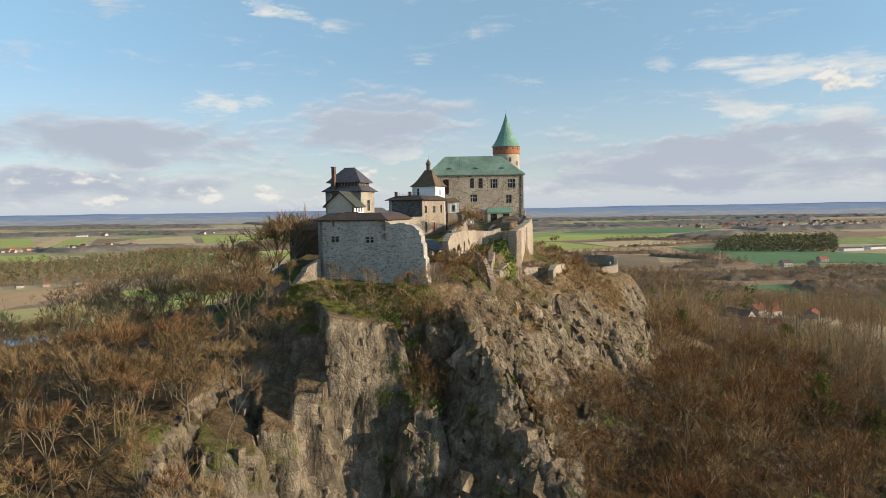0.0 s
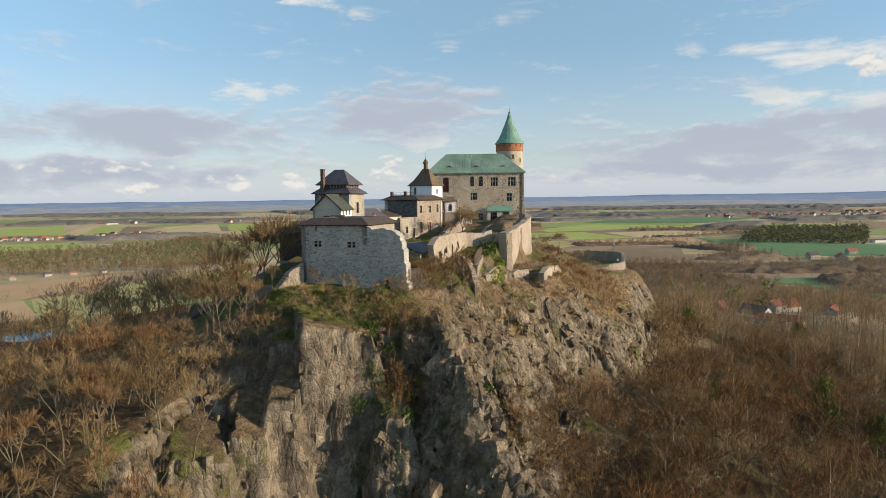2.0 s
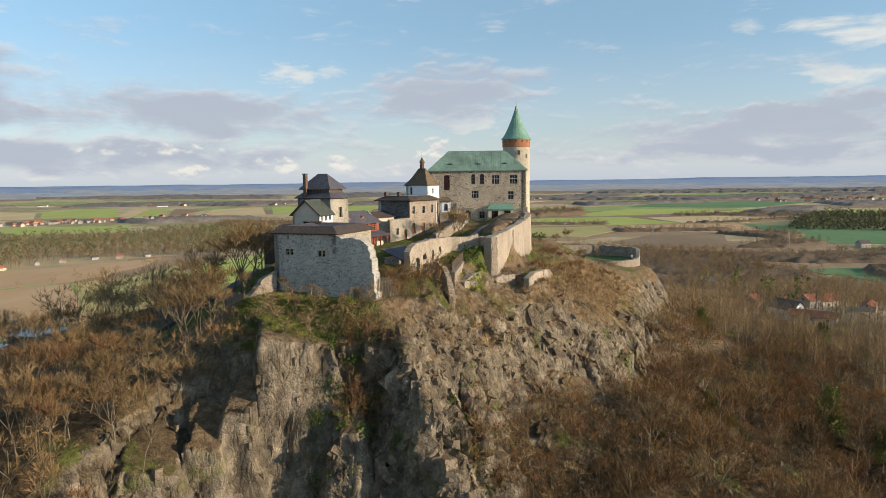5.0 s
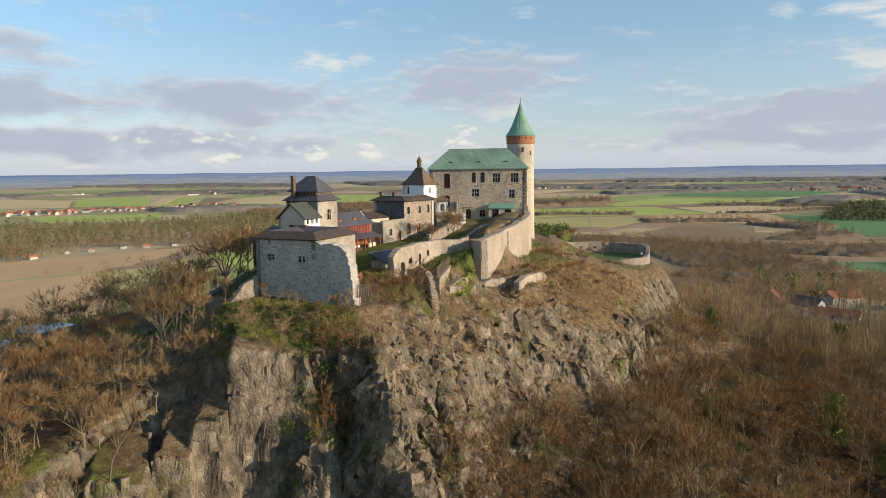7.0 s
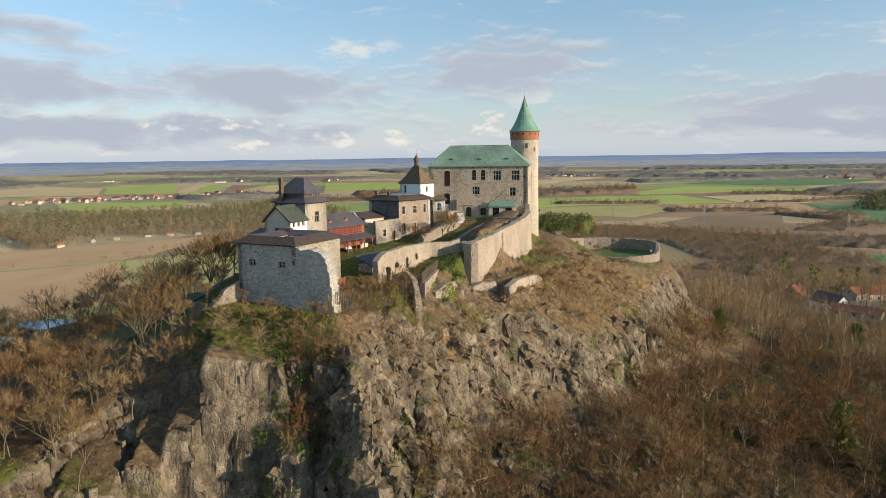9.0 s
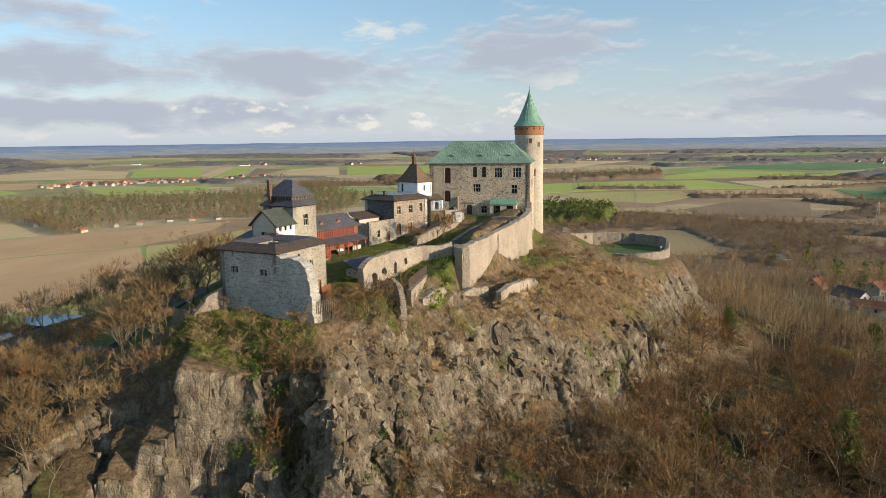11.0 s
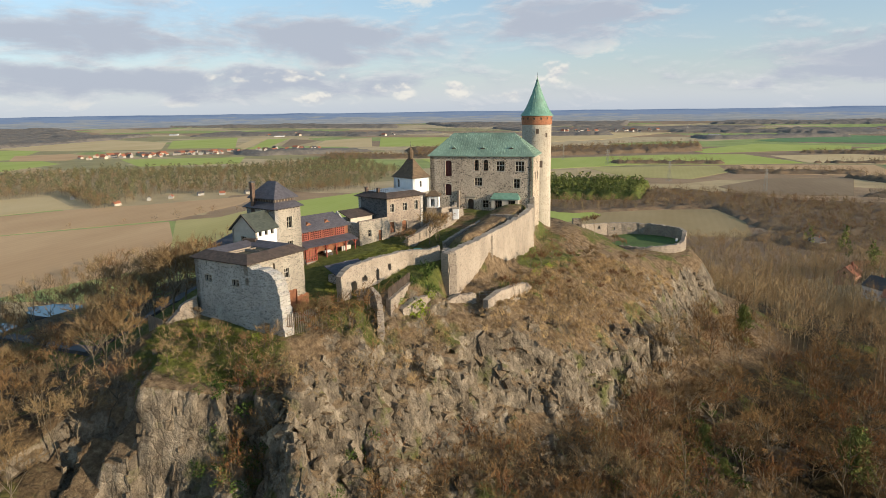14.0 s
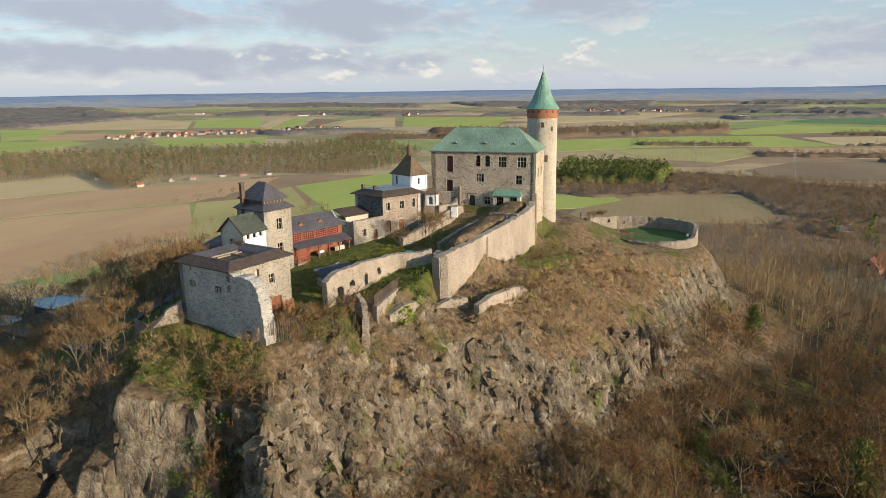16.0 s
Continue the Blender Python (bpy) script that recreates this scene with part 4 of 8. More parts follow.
def rock_blocks(me):
    """Angular blocks and upright slabs that stand out of the cliffs, uncountable, as one object."""
    r = np.random.default_rng(5)
    n = len(me.polygons)
    cen, nor, area = np.zeros(n * 3), np.zeros(n * 3), np.zeros(n)
    me.polygons.foreach_get("center", cen)
    me.polygons.foreach_get("normal", nor)
    me.polygons.foreach_get("area", area)
    cen, nor = cen.reshape(-1, 3), nor.reshape(-1, 3)
    slope = np.sqrt(np.maximum(0, 1 - nor[:, 2] ** 2)) / np.maximum(nor[:, 2], 0.05)
    bare = rockiness(cen[:, 0], cen[:, 1], np.minimum(slope, 3))
    d, _ = edge_distance(cen[:, 0], cen[:, 1])
    w = area * np.where(cen[:, 0] < -9, 0.15, 1.0) * (bare > 0.6) * (d > 2.5) * (np.hypot(cen[:, 0] - 10, cen[:, 1] - 140) < 110)
    pick = r.choice(n, 6000, p=w / w.sum())
    cube = np.array([(x, y, z) for x in (-1, 1) for y in (-1, 1) for z in (-1, 1)], float)
    quads = np.array([(0, 1, 3, 2), (4, 6, 7, 5), (0, 4, 5, 1), (2, 3, 7, 6), (0, 2, 6, 4), (1, 5, 7, 3)])
    V, F = [], []
    for i, f in enumerate(pick):
        nrm, c = nor[f], cen[f]
        column = c[0] < -9
        size = r.uniform(0.6, 1.25) if r.uniform() < 0.12 and not column else r.uniform(0.2, 0.55)
        tall = r.uniform(1.2, 3.0) if column else r.uniform(0.6, 1.5)
        shape = cube * np.array([r.uniform(0.45, 0.8), r.uniform(0.7, 1.3), tall]) * size
        taper = 1 - r.uniform(0.05, 0.4) * (cube[:, 2:3] > 0)
        shape = shape * np.concatenate([taper, taper, np.ones((8, 1))], 1) + r.uniform(-0.2, 0.2, (8, 3)) * size
        lean = 0.12 if column else 0.42
        m = np.array(Euler((r.normal(0, lean), r.normal(0, lean), math.atan2(nrm[1], nrm[0]) + r.normal(0, 0.5))).to_matrix())
        V.append(shape @ m.T + c - nrm * size * r.uniform(0.5, 0.85))
        F.append(quads + 8 * i)
    blocks = bpy.data.meshes.new("rock_blocks")
    blocks.from_pydata(np.concatenate(V).tolist(), [], np.concatenate(F).tolist())
    single("rock_blocks", blocks, ROCK, "angular grey-brown rock blocks on the cliff faces", "rocks", kind="stuff")


rock_blocks(ground_mesh)


# ---- the castle ----
def front_house():
    """The square stone house with a ring roof round its yard, and the broken wall beside it."""
    yaw = -13.4
    root = thing("bastion_house", pose(-12.0, 107.05, 0, 0, 0, yaw), "square grey rubble house with brown shingle ring roof on the cliff", "building")
    W, D, ze = 11.7, 12.2, 75.6
    front = [(2.25, 2.9, 71.85, 72.9), (3.0, 3.65, 71.85, 72.9), (8.25, 8.9, 71.75, 72.8), (9.0, 9.65, 71.75, 72.8), (2.6, 2.9, 74.55, 75.2)]
    w = wall_of(root, (-W, 0), (0, 0), 60, ze, 0.9, STONE_GREY, front)
    for h in front[:4]:
        window_in(w, h, 1, 2, 0.09)
    side = [(7.6, 8.7, 71.6, 73.2), (2.9, 3.9, 71.2, 72.4), (4.9, 5.7, 73.4, 74.6, 0.4), (1.2, 2.1, 73.1, 74.4, 0.4)]
    # the wall towards the sun: warm light put into its stone colour
    w = wall_of(root, (0, 0), (0, D), 60, ze, 0.8, STONE_WARM, side)
    window_in(w, side[0], 2, 2, 0.1)
    window_in(w, side[1], 2, 1, 0.1)
    for h in side[2:]:
        part("niche_back", Geo().box(h[0], h[1], -0.6, -0.5, h[2], h[3]), PLASTER_BEIGE, w)
    wall_of(root, (0, D), (-W, D), 60, ze, 0.8, STONE_GREY)
    wall_of(root, (-W, D), (-W, 0), 60, ze, 0.8, STONE_GREY)
    o, r, i, zr, zi = 0.6, 1.3, 3.3, 76.6, 75.9
    x0, x1, y0, y1 = -W - o, o, -o, D + o

    def ring(k):
        return [(x0 + k, y0 + k), (x1 - k, y0 + k), (x1 - k, y1 - k), (x0 + k, y1 - k)]

    outer, ridge, inner = ring(0), ring(o + r), ring(o + i)
    for n in range(4):
        m = (n + 1) % 4
        part("roof_slope", Geo().slab([(*outer[n], ze - 0.05), (*outer[m], ze - 0.05), (*ridge[m], zr), (*ridge[n], zr)], 0.14), SHINGLE, root, "brown shingle slope")
        part("roof_slope", Geo().slab([(*ridge[n], zr + 0.01), (*ridge[m], zr + 0.01), (*inner[m], zi), (*inner[n], zi)], 0.12), SLATE, root, "slate-grey inner slope")
    g = Geo()
    for n in range(4):
        a, b = inner[n], inner[(n + 1) % 4]
        m = frame_at(b, a)
        l = math.hypot(b[0] - a[0], b[1] - a[1])
        g.box(0, l, -0.35, 0, 73.6, zi - 0.05, m)
    part("yard_wall", g, WOOD_GREY, root)
    part("yard_floor", Geo().box(inner[0][0], inner[1][0], inner[0][1], inner[2][1], 73.2, 75.6), MOSS_ROOF, root, "overgrown mossy roof yard")
    part("plank_screen", Geo().box(-7.2, -3.6, 6.5, 6.6, 75.5, 76.0), WOOD_GREY, root)
    part("parapet", Geo().box(-7.6, -7.3, 4.0, 8.8, 75.5, 75.8), WOOD_GREY, root, "low grey yard parapet")
    for p, q in (((-W, 0), (0, 0)), ((0, 0), (0, D))):
        corbels(root, p, q, ze - 0.1, 0.85, WOOD_DARK, (0.14, 0.42, 0.2))
    # planked bay and palisade against the sunny side
    bay = thing("timber_bay", pose(-12.0, 107.05, 0, 0, 0, yaw) @ pose(0.05, 6.7, 1.5), "rust-brown boarded timber bay against the stone house", "timber bay")
    for k in range(8):
        part("plank", Geo().chamfered(1.9, 1.98, -1.2 + k * 0.3, -0.91 + k * 0.3, 63.5, 68.7 - 0.05 * (k % 3), 0.01), WOOD_RUST, bay)
        part("plank", Geo().chamfered(0.02 + k * 0.235, 0.25 + k * 0.235, -1.3, -1.22, 63.5, 68.7 - 0.05 * (k % 3), 0.01), WOOD_RUST, bay)
    for k in range(9):
        part("plank", Geo().chamfered(2.2, 2.27, 1.2 + k * 0.28, 1.46 + k * 0.28, 63.5, 67.4 + 0.07 * (k % 4), 0.01), WOOD_RUST, bay)
    for y in (-1.2, 1.1, 3.5):
        part("post", Geo().chamfered(2.0, 2.17, y, y + 0.17, 63.5, 68.6 if y < 2 else 67.2, 0.02), WOOD_RUST, bay)
    fence = thing("palisade_fence", pose(-5.6, 106.0, 0), "tall grey weathered plank fence on the rock edge", "fence")
    for k in range(17):
        h = noise.noise((k * 0.7, 3, 1)) * 0.25
        part("board", Geo().chamfered(k * 0.19, k * 0.19 + 0.17, 0.30 * k, 0.30 * k + 0.07, 62.0, 68.5 + h, 0.01), WOOD_GREY, fence)
    part("rail", Geo().tube((0, 0.1, 67.8), (3.1, 5.0, 67.8), 0.05, 0.05), WOOD_GREY, fence)
    # broken end of the front wall
    g = rough_wall([(-13.4, 107.43, 75.2), (-11.8, 107.05, 75.1), (-9.5, 106.5, 74.9), (-7.6, 106.05, 74.6), (-6.6, 105.81, 73.7), (-6.0, 105.67, 72.4), (-5.6, 105.57, 70.2), (-5.2, 105.48, 66.4)], 2.0, 59.0, [(4.4, 5.3, 64.8, 67.0)], 0.33, 0.45, 4.0, 0.04)
    single("broken_wall", g, STONE_GREY, "broken end of a thick grey rubble wall", "ruined wall")
    g = rough_wall([(-23.6, 109.9, 69.2), (-25.6, 108.4, 68.0), (-27.3, 106.4, 65.2)], 1.2, 60.0, (), 0.4, 0.15, 8.0)
    single("buttress_wall", g, STONE_RUIN, "sloping pale stone buttress below the house corner", "ruined wall")


def keep():
    root = thing("square_keep", pose(-18.7, 126.5, 0, 0, 0, -16.7), "square rubble keep with two-tiered slate hip roof", "tower")
    W, D, ze = 7.4, 6.2, 80.8
    # shaded sides greyer, sunward side warmer: the light is in the stone colours
    walls = [((-W, 0), (0, 0), STONE_GREY, [(5.6, 6.4, 77.0, 78.2)]), ((0, 0), (0, D), STONE_WARM, [(2.7, 4.0, 76.9, 79.0), (2.6, 3.9, 72.4, 74.5), (0.8, 1.8, 72.6, 73.8)]), ((0, D), (-W, D), STONE_GREY, []), ((-W, D), (-W, 0), STONE_GREY, [])]
    for p, q, mat, holes in walls:
        w = wall_of(root, p, q, 62, ze, 0.8, mat, holes)
        for h in holes:
            window_in(w, h, 2, 2, 0.14)
    o, i = 0.55, 0.75
    a, b = [(-W - o, -o), (o, -o), (o, D + o), (-W - o, D + o)], [(-W + i, i), (-i, i), (-i, D - i), (-W + i, D - i)]
    for n in range(4):
        m = (n + 1) % 4
        part("skirt_roof", Geo().slab([(*a[n], ze - 0.05), (*a[m], ze - 0.05), (*b[m], ze + 1.0), (*b[n], ze + 1.0)], 0.13), SLATE, root, "slate skirt roof")
    part("clerestory", Geo().box(-W + i, -i, i, D - i, ze + 0.4, ze + 1.75), WOOD_DARK, root, "dark boarded clerestory")
    for k in range(9):
        x = -W + i + 0.2 + k * (W - 2 * i - 0.4) / 8
        part("batten", Geo().box(x - 0.06, x + 0.06, i - 0.04, i, ze + 1.0, ze + 1.7), WOOD_GREY, root)
    for k in range(7):
        y = i + 0.2 + k * (D - 2 * i - 0.4) / 6
        part("batten", Geo().box(-i, -i + 0.04, y - 0.06, y + 0.06, ze + 1.0, ze + 1.7), WOOD_GREY, root)
    part("roof", hip(-W + 0.15, -0.15, 0.15, D - 0.15, ze + 1.7, ze + 4.55, 2.5, 2.5), SLATE, root, "steep blue-grey slate hip roof")
    ch = part("chimney", Geo().chamfered(-5.9, -5.25, -0.3, 0.4, ze - 1, 85.2, 0.03), BRICK_DARK, root, "tall narrow sooty brick chimney")
    part("cap", Geo().chamfered(-5.98, -5.17, -0.38, 0.48, 85.2, 85.4, 0.04), STONE_DARK, ch)
    for p, q in (((-W, 0), (0, 0)), ((0, 0), (0, D))):
        corbels(root, p, q, ze - 0.08, 0.8, WOOD_DARK, (0.15, 0.42, 0.22))


def gable_house():
    root = thing("gable_house", pose(-19.1, 120.7, 0, 0, 0, -11), "small beige plastered house with dark mossy gable roof", "house")
    W, D, ze, zr = 5.4, 5.2, 78.0, 80.5
    w = wall_of(root, (-W, 0), (0, 0), 73, ze, 0.4, PLASTER_BEIGE, [(2.0, 3.1, 75.9, 76.7)])
    window_in(w, (2.0, 3.1, 75.9, 76.7), 2, 1, 0.0)
    g = Geo().add([(-W, 0, ze), (0, 0, ze), (-W / 2, 0, zr - 0.1), (-W, 0.35, ze), (0, 0.35, ze), (-W / 2, 0.35, zr - 0.1)], [(0, 1, 2), (5, 4, 3), (1, 4, 5, 2), (0, 2, 5, 3)])
    part("gable", g, PLASTER_BEIGE, root)
    holes = [(0.8 + 1.45 * k, 1.6 + 1.45 * k, 76.7, 77.6) for k in range(3)]
    w = wall_of(root, (0, 0), (0, D), 73, ze, 0.4, PLASTER_WHITE, holes)
    for h in holes:
        window_in(w, h, 1, 1, 0.0)
    wall_of(root, (-W, D), (-W, 0), 73, ze, 0.4, PLASTER_BEIGE)
    o = 0.45
    for s in (0, 1):
        ex, x = (o, 0) if s else (-W - o, -W)
        part("roof_slope", Geo().slab([(ex, -o, ze - 0.28), (ex, D + 0.3, ze - 0.28), (-W / 2, D + 0.3, zr + 0.1), (-W / 2, -o, zr + 0.1)], 0.16), SLATE_GREEN, root, "dark mossy slate slope")
    part("bargeboard", Geo().slab([(-W - o, -o - 0.03, ze - 0.2), (-W - o, -o + 0.03, ze - 0.2), (-W / 2, -o + 0.03, zr + 0.14), (-W / 2, -o - 0.03, zr + 0.14)], 0.2).slab([(o, -o - 0.03, ze - 0.2), (o, -o + 0.03, ze - 0.2), (-W / 2, -o + 0.03, zr + 0.14), (-W / 2, -o - 0.03, zr + 0.14)], 0.2), WOOD_DARK, root)
    single("dark_tank", Geo().chamfered(-20.6, -18.2, 119.0, 119.9, 75.9, 76.8, 0.05), WOOD_DARK, "dark boarded box on the roof edge", "box")


def gallery():
    """The red timber-framed wing with its open arcade below."""
    root = thing("timber_gallery", pose(-16.9, 133.4, 0, 0, 0, 66.7), "red timber-framed wing with slate roofs and open arcade", "building")
    L, zg, zp, ze, zr = 12.8, 69.6, 72.5, 75.1, 77.6
    for y0, y1, z0, z1, mat in ((2.6, 2.9, 65, 74.0, WOOD_RUST), (7.6, 7.9, 65, ze, STONE_GREY)):
        part("back_wall", Geo().box(0.1, L - 0.1, y0, y1, z0, z1), mat, root)
    for x in (0.0, L - 0.3):
        part("end_wall", Geo().box(x, x + 0.3, 2.6, 7.9, 65, ze - 0.1), STONE_GREY, root)
    part("end_gable", Geo().add([(L - 0.3, 2.6, ze - 0.1), (L - 0.3, 7.9, ze - 0.1), (L - 0.3, 5.2, zr - 0.1), (L, 2.6, ze - 0.1), (L, 7.9, ze - 0.1), (L, 5.2, zr - 0.1)], [(0, 2, 1), (3, 4, 5), (0, 3, 5, 2), (2, 5, 4, 1)]), STONE_GREY, root)
    part("upper_floor_wall", Geo().box(0, L, 2.35, 2.5, zp + 0.2, ze), WOOD_RUST, root, "rust-brown boarded upper wall")
    n = 4
    for k in range(n):
        a, b = 0.3 + k * (L - 0.9) / n, 0.3 + (k + 1) * (L - 0.9) / n - 0.42
        g = Geo()
        for j in range(6):
            u = a + (b - a) * j / 5
            g.box(u - 0.075, u + 0.075, 2.2, 2.3, zp + 0.8, ze - 0.2)
        for j in range(5):
            z = zp + 0.8 + (ze - zp - 1.0) * j / 4
            g.box(a, b, 2.21, 2.29, z - 0.065, z + 0.065)
        win = part("window", g, WOOD_SCARLET, root, "red lattice window")
        part("pane", Geo().box(a, b, 2.305, 2.335, zp + 0.75, ze - 0.25), GLASS, win)
    part("roof", hip(-0.2, L + 0.4, 1.75, 8.3, ze, zr, 0.2, 1.9), SLATE, root, "blue-grey slate roof")
    for x in (3.4, 8.0):
        part("dormer", Geo().add([(x - 0.7, 2.9, 76.0), (x + 0.7, 2.9, 76.0), (x, 2.9, 76.55), (x, 4.4, 76.75), (x - 0.7, 3.4, 76.1), (x + 0.7, 3.4, 76.1)], [(0, 1, 2), (1, 5, 3, 2), (0, 2, 3, 4)]), DOOR_BROWN, root, "small eyebrow dormer")
    part("pent_roof", Geo().slab([(-0.1, -0.5, zp - 0.05), (L + 0.3, -0.5, zp - 0.05), (L + 0.3, 2.35, zp + 0.75), (-0.1, 2.35, zp + 0.75)], 0.12), SLATE, root, "slate pent roof")
    for k in range(6):
        x = 0.2 + k * (L - 0.4) / 5
        p = part("post", Geo().chamfered(x - 0.11, x + 0.11, -0.1, 0.12, zg, zp - 0.1, 0.03), WOOD_RED, root, "red timber post")
        part("brace", Geo().tube((x + 0.05, 0, zp - 0.9), (x + 0.8, 0, zp - 0.2), 0.07, 0.07, 4).tube((x - 0.05, 0, zp - 0.9), (x - 0.8, 0, zp - 0.2), 0.07, 0.07, 4), WOOD_RED, p)
    part("beam", Geo().chamfered(-0.1, L + 0.2, -0.1, 0.14, zp - 0.28, zp - 0.08, 0.03), WOOD_RED, root)
    part("floor_slab", Geo().box(0, L, -0.3, 2.6, 65, zg), PAVING, root)
    g = Geo()
    for j in range(7):
        g.box(0.3 + 0.38 * j - 0.06, 0.3 + 0.38 * j + 0.06, 0.0, 0.08, zg, zg + 2.3)
    for j in range(5):
        g.box(0.3, 2.6, 0.01, 0.07, zg + 0.1 + 0.53 * j - 0.06, zg + 0.1 + 0.53 * j + 0.06)
    part("lattice_screen", g, WOOD_SCARLET, root, "red lattice screen")
    part("arch_wall", Geo().box(9.6, 11.9, 0.6, 0.9, zg, zg + 1.5), PLASTER_BEIGE, root)
    cart = thing("garden_cart", pose(-16.9, 133.4, 0, 0, 0, 66.7) @ pose(6.2, 1.0, zg), "small white-covered cart under the arcade", "cart")
    part("body", Geo().chamfered(-0.9, 0.9, -0.45, 0.45, 0.4, 0.9, 0.06), WOOD_DARK, cart)
    part("cover", Geo().chamfered(-0.8, 0.8, -0.4, 0.4, 0.9, 1.3, 0.15), WHITE_PAINT, cart)
    for x in (-0.6, 0.6):
        for y in (-0.5, 0.5):
            part("wheel", Geo().tube((x, y - 0.05, 0.33), (x, y + 0.05, 0.33), 0.33, 0.33, 14), IRON, cart)


def middle_house():
    yaw = -21.5
    # lower ruined block beside it
    low = thing("low_ruin_block", pose(-8.2, 154.3, 0, 0, 0, 64), "low roofless stone block with a mullioned window", "ruined building")
    holes = [(2.2, 3.2, 71.9, 73.4), (5.2, 6.1, 70.6, 73.0)]
    L = 8.2
    # sunward front in warm stone that holds its sunlight; other walls stay grey
    w = wall_of(low, (-L, 0), (0, 0), 64, 75.2, 0.7, STONE_WARM, holes)
    window_in(w, holes[0], 2, 2, 0.12)
    door_in(w, holes[1], DOOR_BROWN, 0.12)
    wall_of(low, (-L, 6.5), (-L, 0), 64, 75.0, 0.7, STONE_GREY)
    wall_of(low, (0, 6.5), (-L, 6.5), 64, 75.6, 0.7, STONE_GREY)
    part("deck", Geo().box(-L + 0.7, -0.2, 0.7, 5.8, 73.9, 74.3), PAVING, low, "pale gravelled terrace roof")
    part("parapet", Geo().box(-L, 0, -0.02, 0.55, 75.2, 75.45), STONE_RUIN, low)
    part("hut_wall", Geo().box(-6.8, -0.8, 4.4, 4.7, 74.3, 75.8), PLASTER_BEIGE, low)
    part("mono_roof", Geo().slab([(-7.4, 4.0, 75.7), (-0.3, 4.0, 75.7), (-0.3, 7.8, 76.9), (-7.4, 7.8, 76.9)], 0.14), SHINGLE, low, "brown shingle lean-to roof")
    root = thing("middle_house", pose(-8.75, 154.75, 0, 0, 0, yaw), "stone house with shade painted into one dark wall and flat deck roof", "building")
    W, D, ze = 8.6, 9.9, 79.4
    # front wall turned from the sun: its shade is put into the darker stone
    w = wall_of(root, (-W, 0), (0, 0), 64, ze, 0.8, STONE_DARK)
    side = [(0.9, 1.9, 76.2, 78.0, 0.4), (4.4, 5.5, 76.2, 77.9), (7.6, 8.5, 76.2, 78.2, 0.4), (0.7, 1.9, 71.8, 74.2, 0.5), (4.0, 5.3, 71.8, 74.1, 0.5)]
    w = wall_of(root, (0, 0), (1.6, D), 64, ze, 0.8, STONE_MID, side)
    for h in side[:3]:
        window_in(w, h, 2, 2, 0.12)
    for h in side[3:]:
        door_in(w, h, DOOR_BROWN, 0.14)
    wall_of(root, (1.6, D), (-W, D), 64, ze, 0.8, STONE_GREY)
    wall_of(root, (-W, D), (-W, 0), 64, ze, 0.8, STONE_GREY)
    o, i = 0.75, 1.3
    a = [(-W - o, -o), (o, -o), (1.6 + o, D + o), (-W - o, D + o)]
    b = [(-W + i, i), (-i, i), (1.6 - i, D - i), (-W + i, D - i)]
    for n in range(4):
        k = (n + 1) % 4
        part("roof_slope", Geo().slab([(*a[n], ze - 0.05), (*a[k], ze - 0.05), (*b[k], ze + 0.95), (*b[n], ze + 0.95)], 0.13), SHINGLE, root, "brown shingle roof slope")
    part("deck", Geo().prism([(x, y) for x, y in b], ze + 0.35, ze + 0.98), DECK_BLUE, root, "flat blue-grey metal deck")
    for p in (b[0], (b[0][0] * 0.4 + b[1][0] * 0.6, b[0][1])):
        c = part("chimney", Geo().chamfered(p[0] - 0.3, p[0] + 0.3, p[1] - 0.3, p[1] + 0.3, ze + 0.4, ze + 1.75, 0.03), BRICK_DARK, root, "short brick chimney")
        part("cap", Geo().chamfered(p[0] - 0.36, p[0] + 0.36, p[1] - 0.36, p[1] + 0.36, ze + 1.75, ze + 1.85, 0.03), STONE_DARK, c)
    for k in range(10):
        t = k / 9
        x, y = b[0][0] + (b[1][0] - b[0][0]) * t, b[0][1] + 0.5
        part("rail_post", Geo().tube((x, y, ze + 0.75), (x, y, ze + 1.6), 0.025, 0.025, 5), IRON, root)
    for z in (1.2, 1.6):
        part("rail", Geo().tube((b[0][0], b[0][1] + 0.5, ze + z), (b[1][0], b[1][1] + 0.5, ze + z), 0.02, 0.02, 5), IRON, root)
    corbels(root, (0, 0), (1.6, D), ze - 0.08, 0.9, WOOD_DARK, (0.15, 0.42, 0.22))
    # white chapel on top
    ch = thing("chapel", pose(-6.1, 163.9, 0, 0, 0, -28), "white plastered chapel with brown shingle roof and lantern", "chapel")
    S, D2, ze = 6.5, 4.9, 82.8
    part("base", Geo().box(-S + 0.05, -0.05, 0.05, D2 - 0.05, 68, 79.4), STONE_WARM, ch, "rubble stone base")
    w = wall_of(ch, (-S, 0), (0, 0), 79.4, ze, 0.6, PLASTER_WHITE, [(1.2, 2.0, 80.4, 82.3, 0.4)])
    window_in(w, (1.2, 2.0, 80.4, 82.3, 0.4), 1, 2, 0.0)
    w = wall_of(ch, (0, 0), (0, D2), 79.4, ze, 0.6, PLASTER_WHITE, [(2.1, 2.7, 80.6, 82.0, 0.3)])
    window_in(w, (2.1, 2.7, 80.6, 82.0, 0.3), 1, 2, 0.0)
    wall_of(ch, (0, D2), (-S, D2), 79.4, ze, 0.6, PLASTER_WHITE)
    wall_of(ch, (-S, D2), (-S, 0), 79.4, ze, 0.6, PLASTER_WHITE)
    g = Geo()
    prof = [(0.45, 82.7), (-0.7, 84.0), (-1.6, 85.5), (-2.3, 86.8)]
    rings = [[(-S - k, -k), (k, -k), (k, D2 + k), (-S - k, D2 + k)] for k, z in prof]
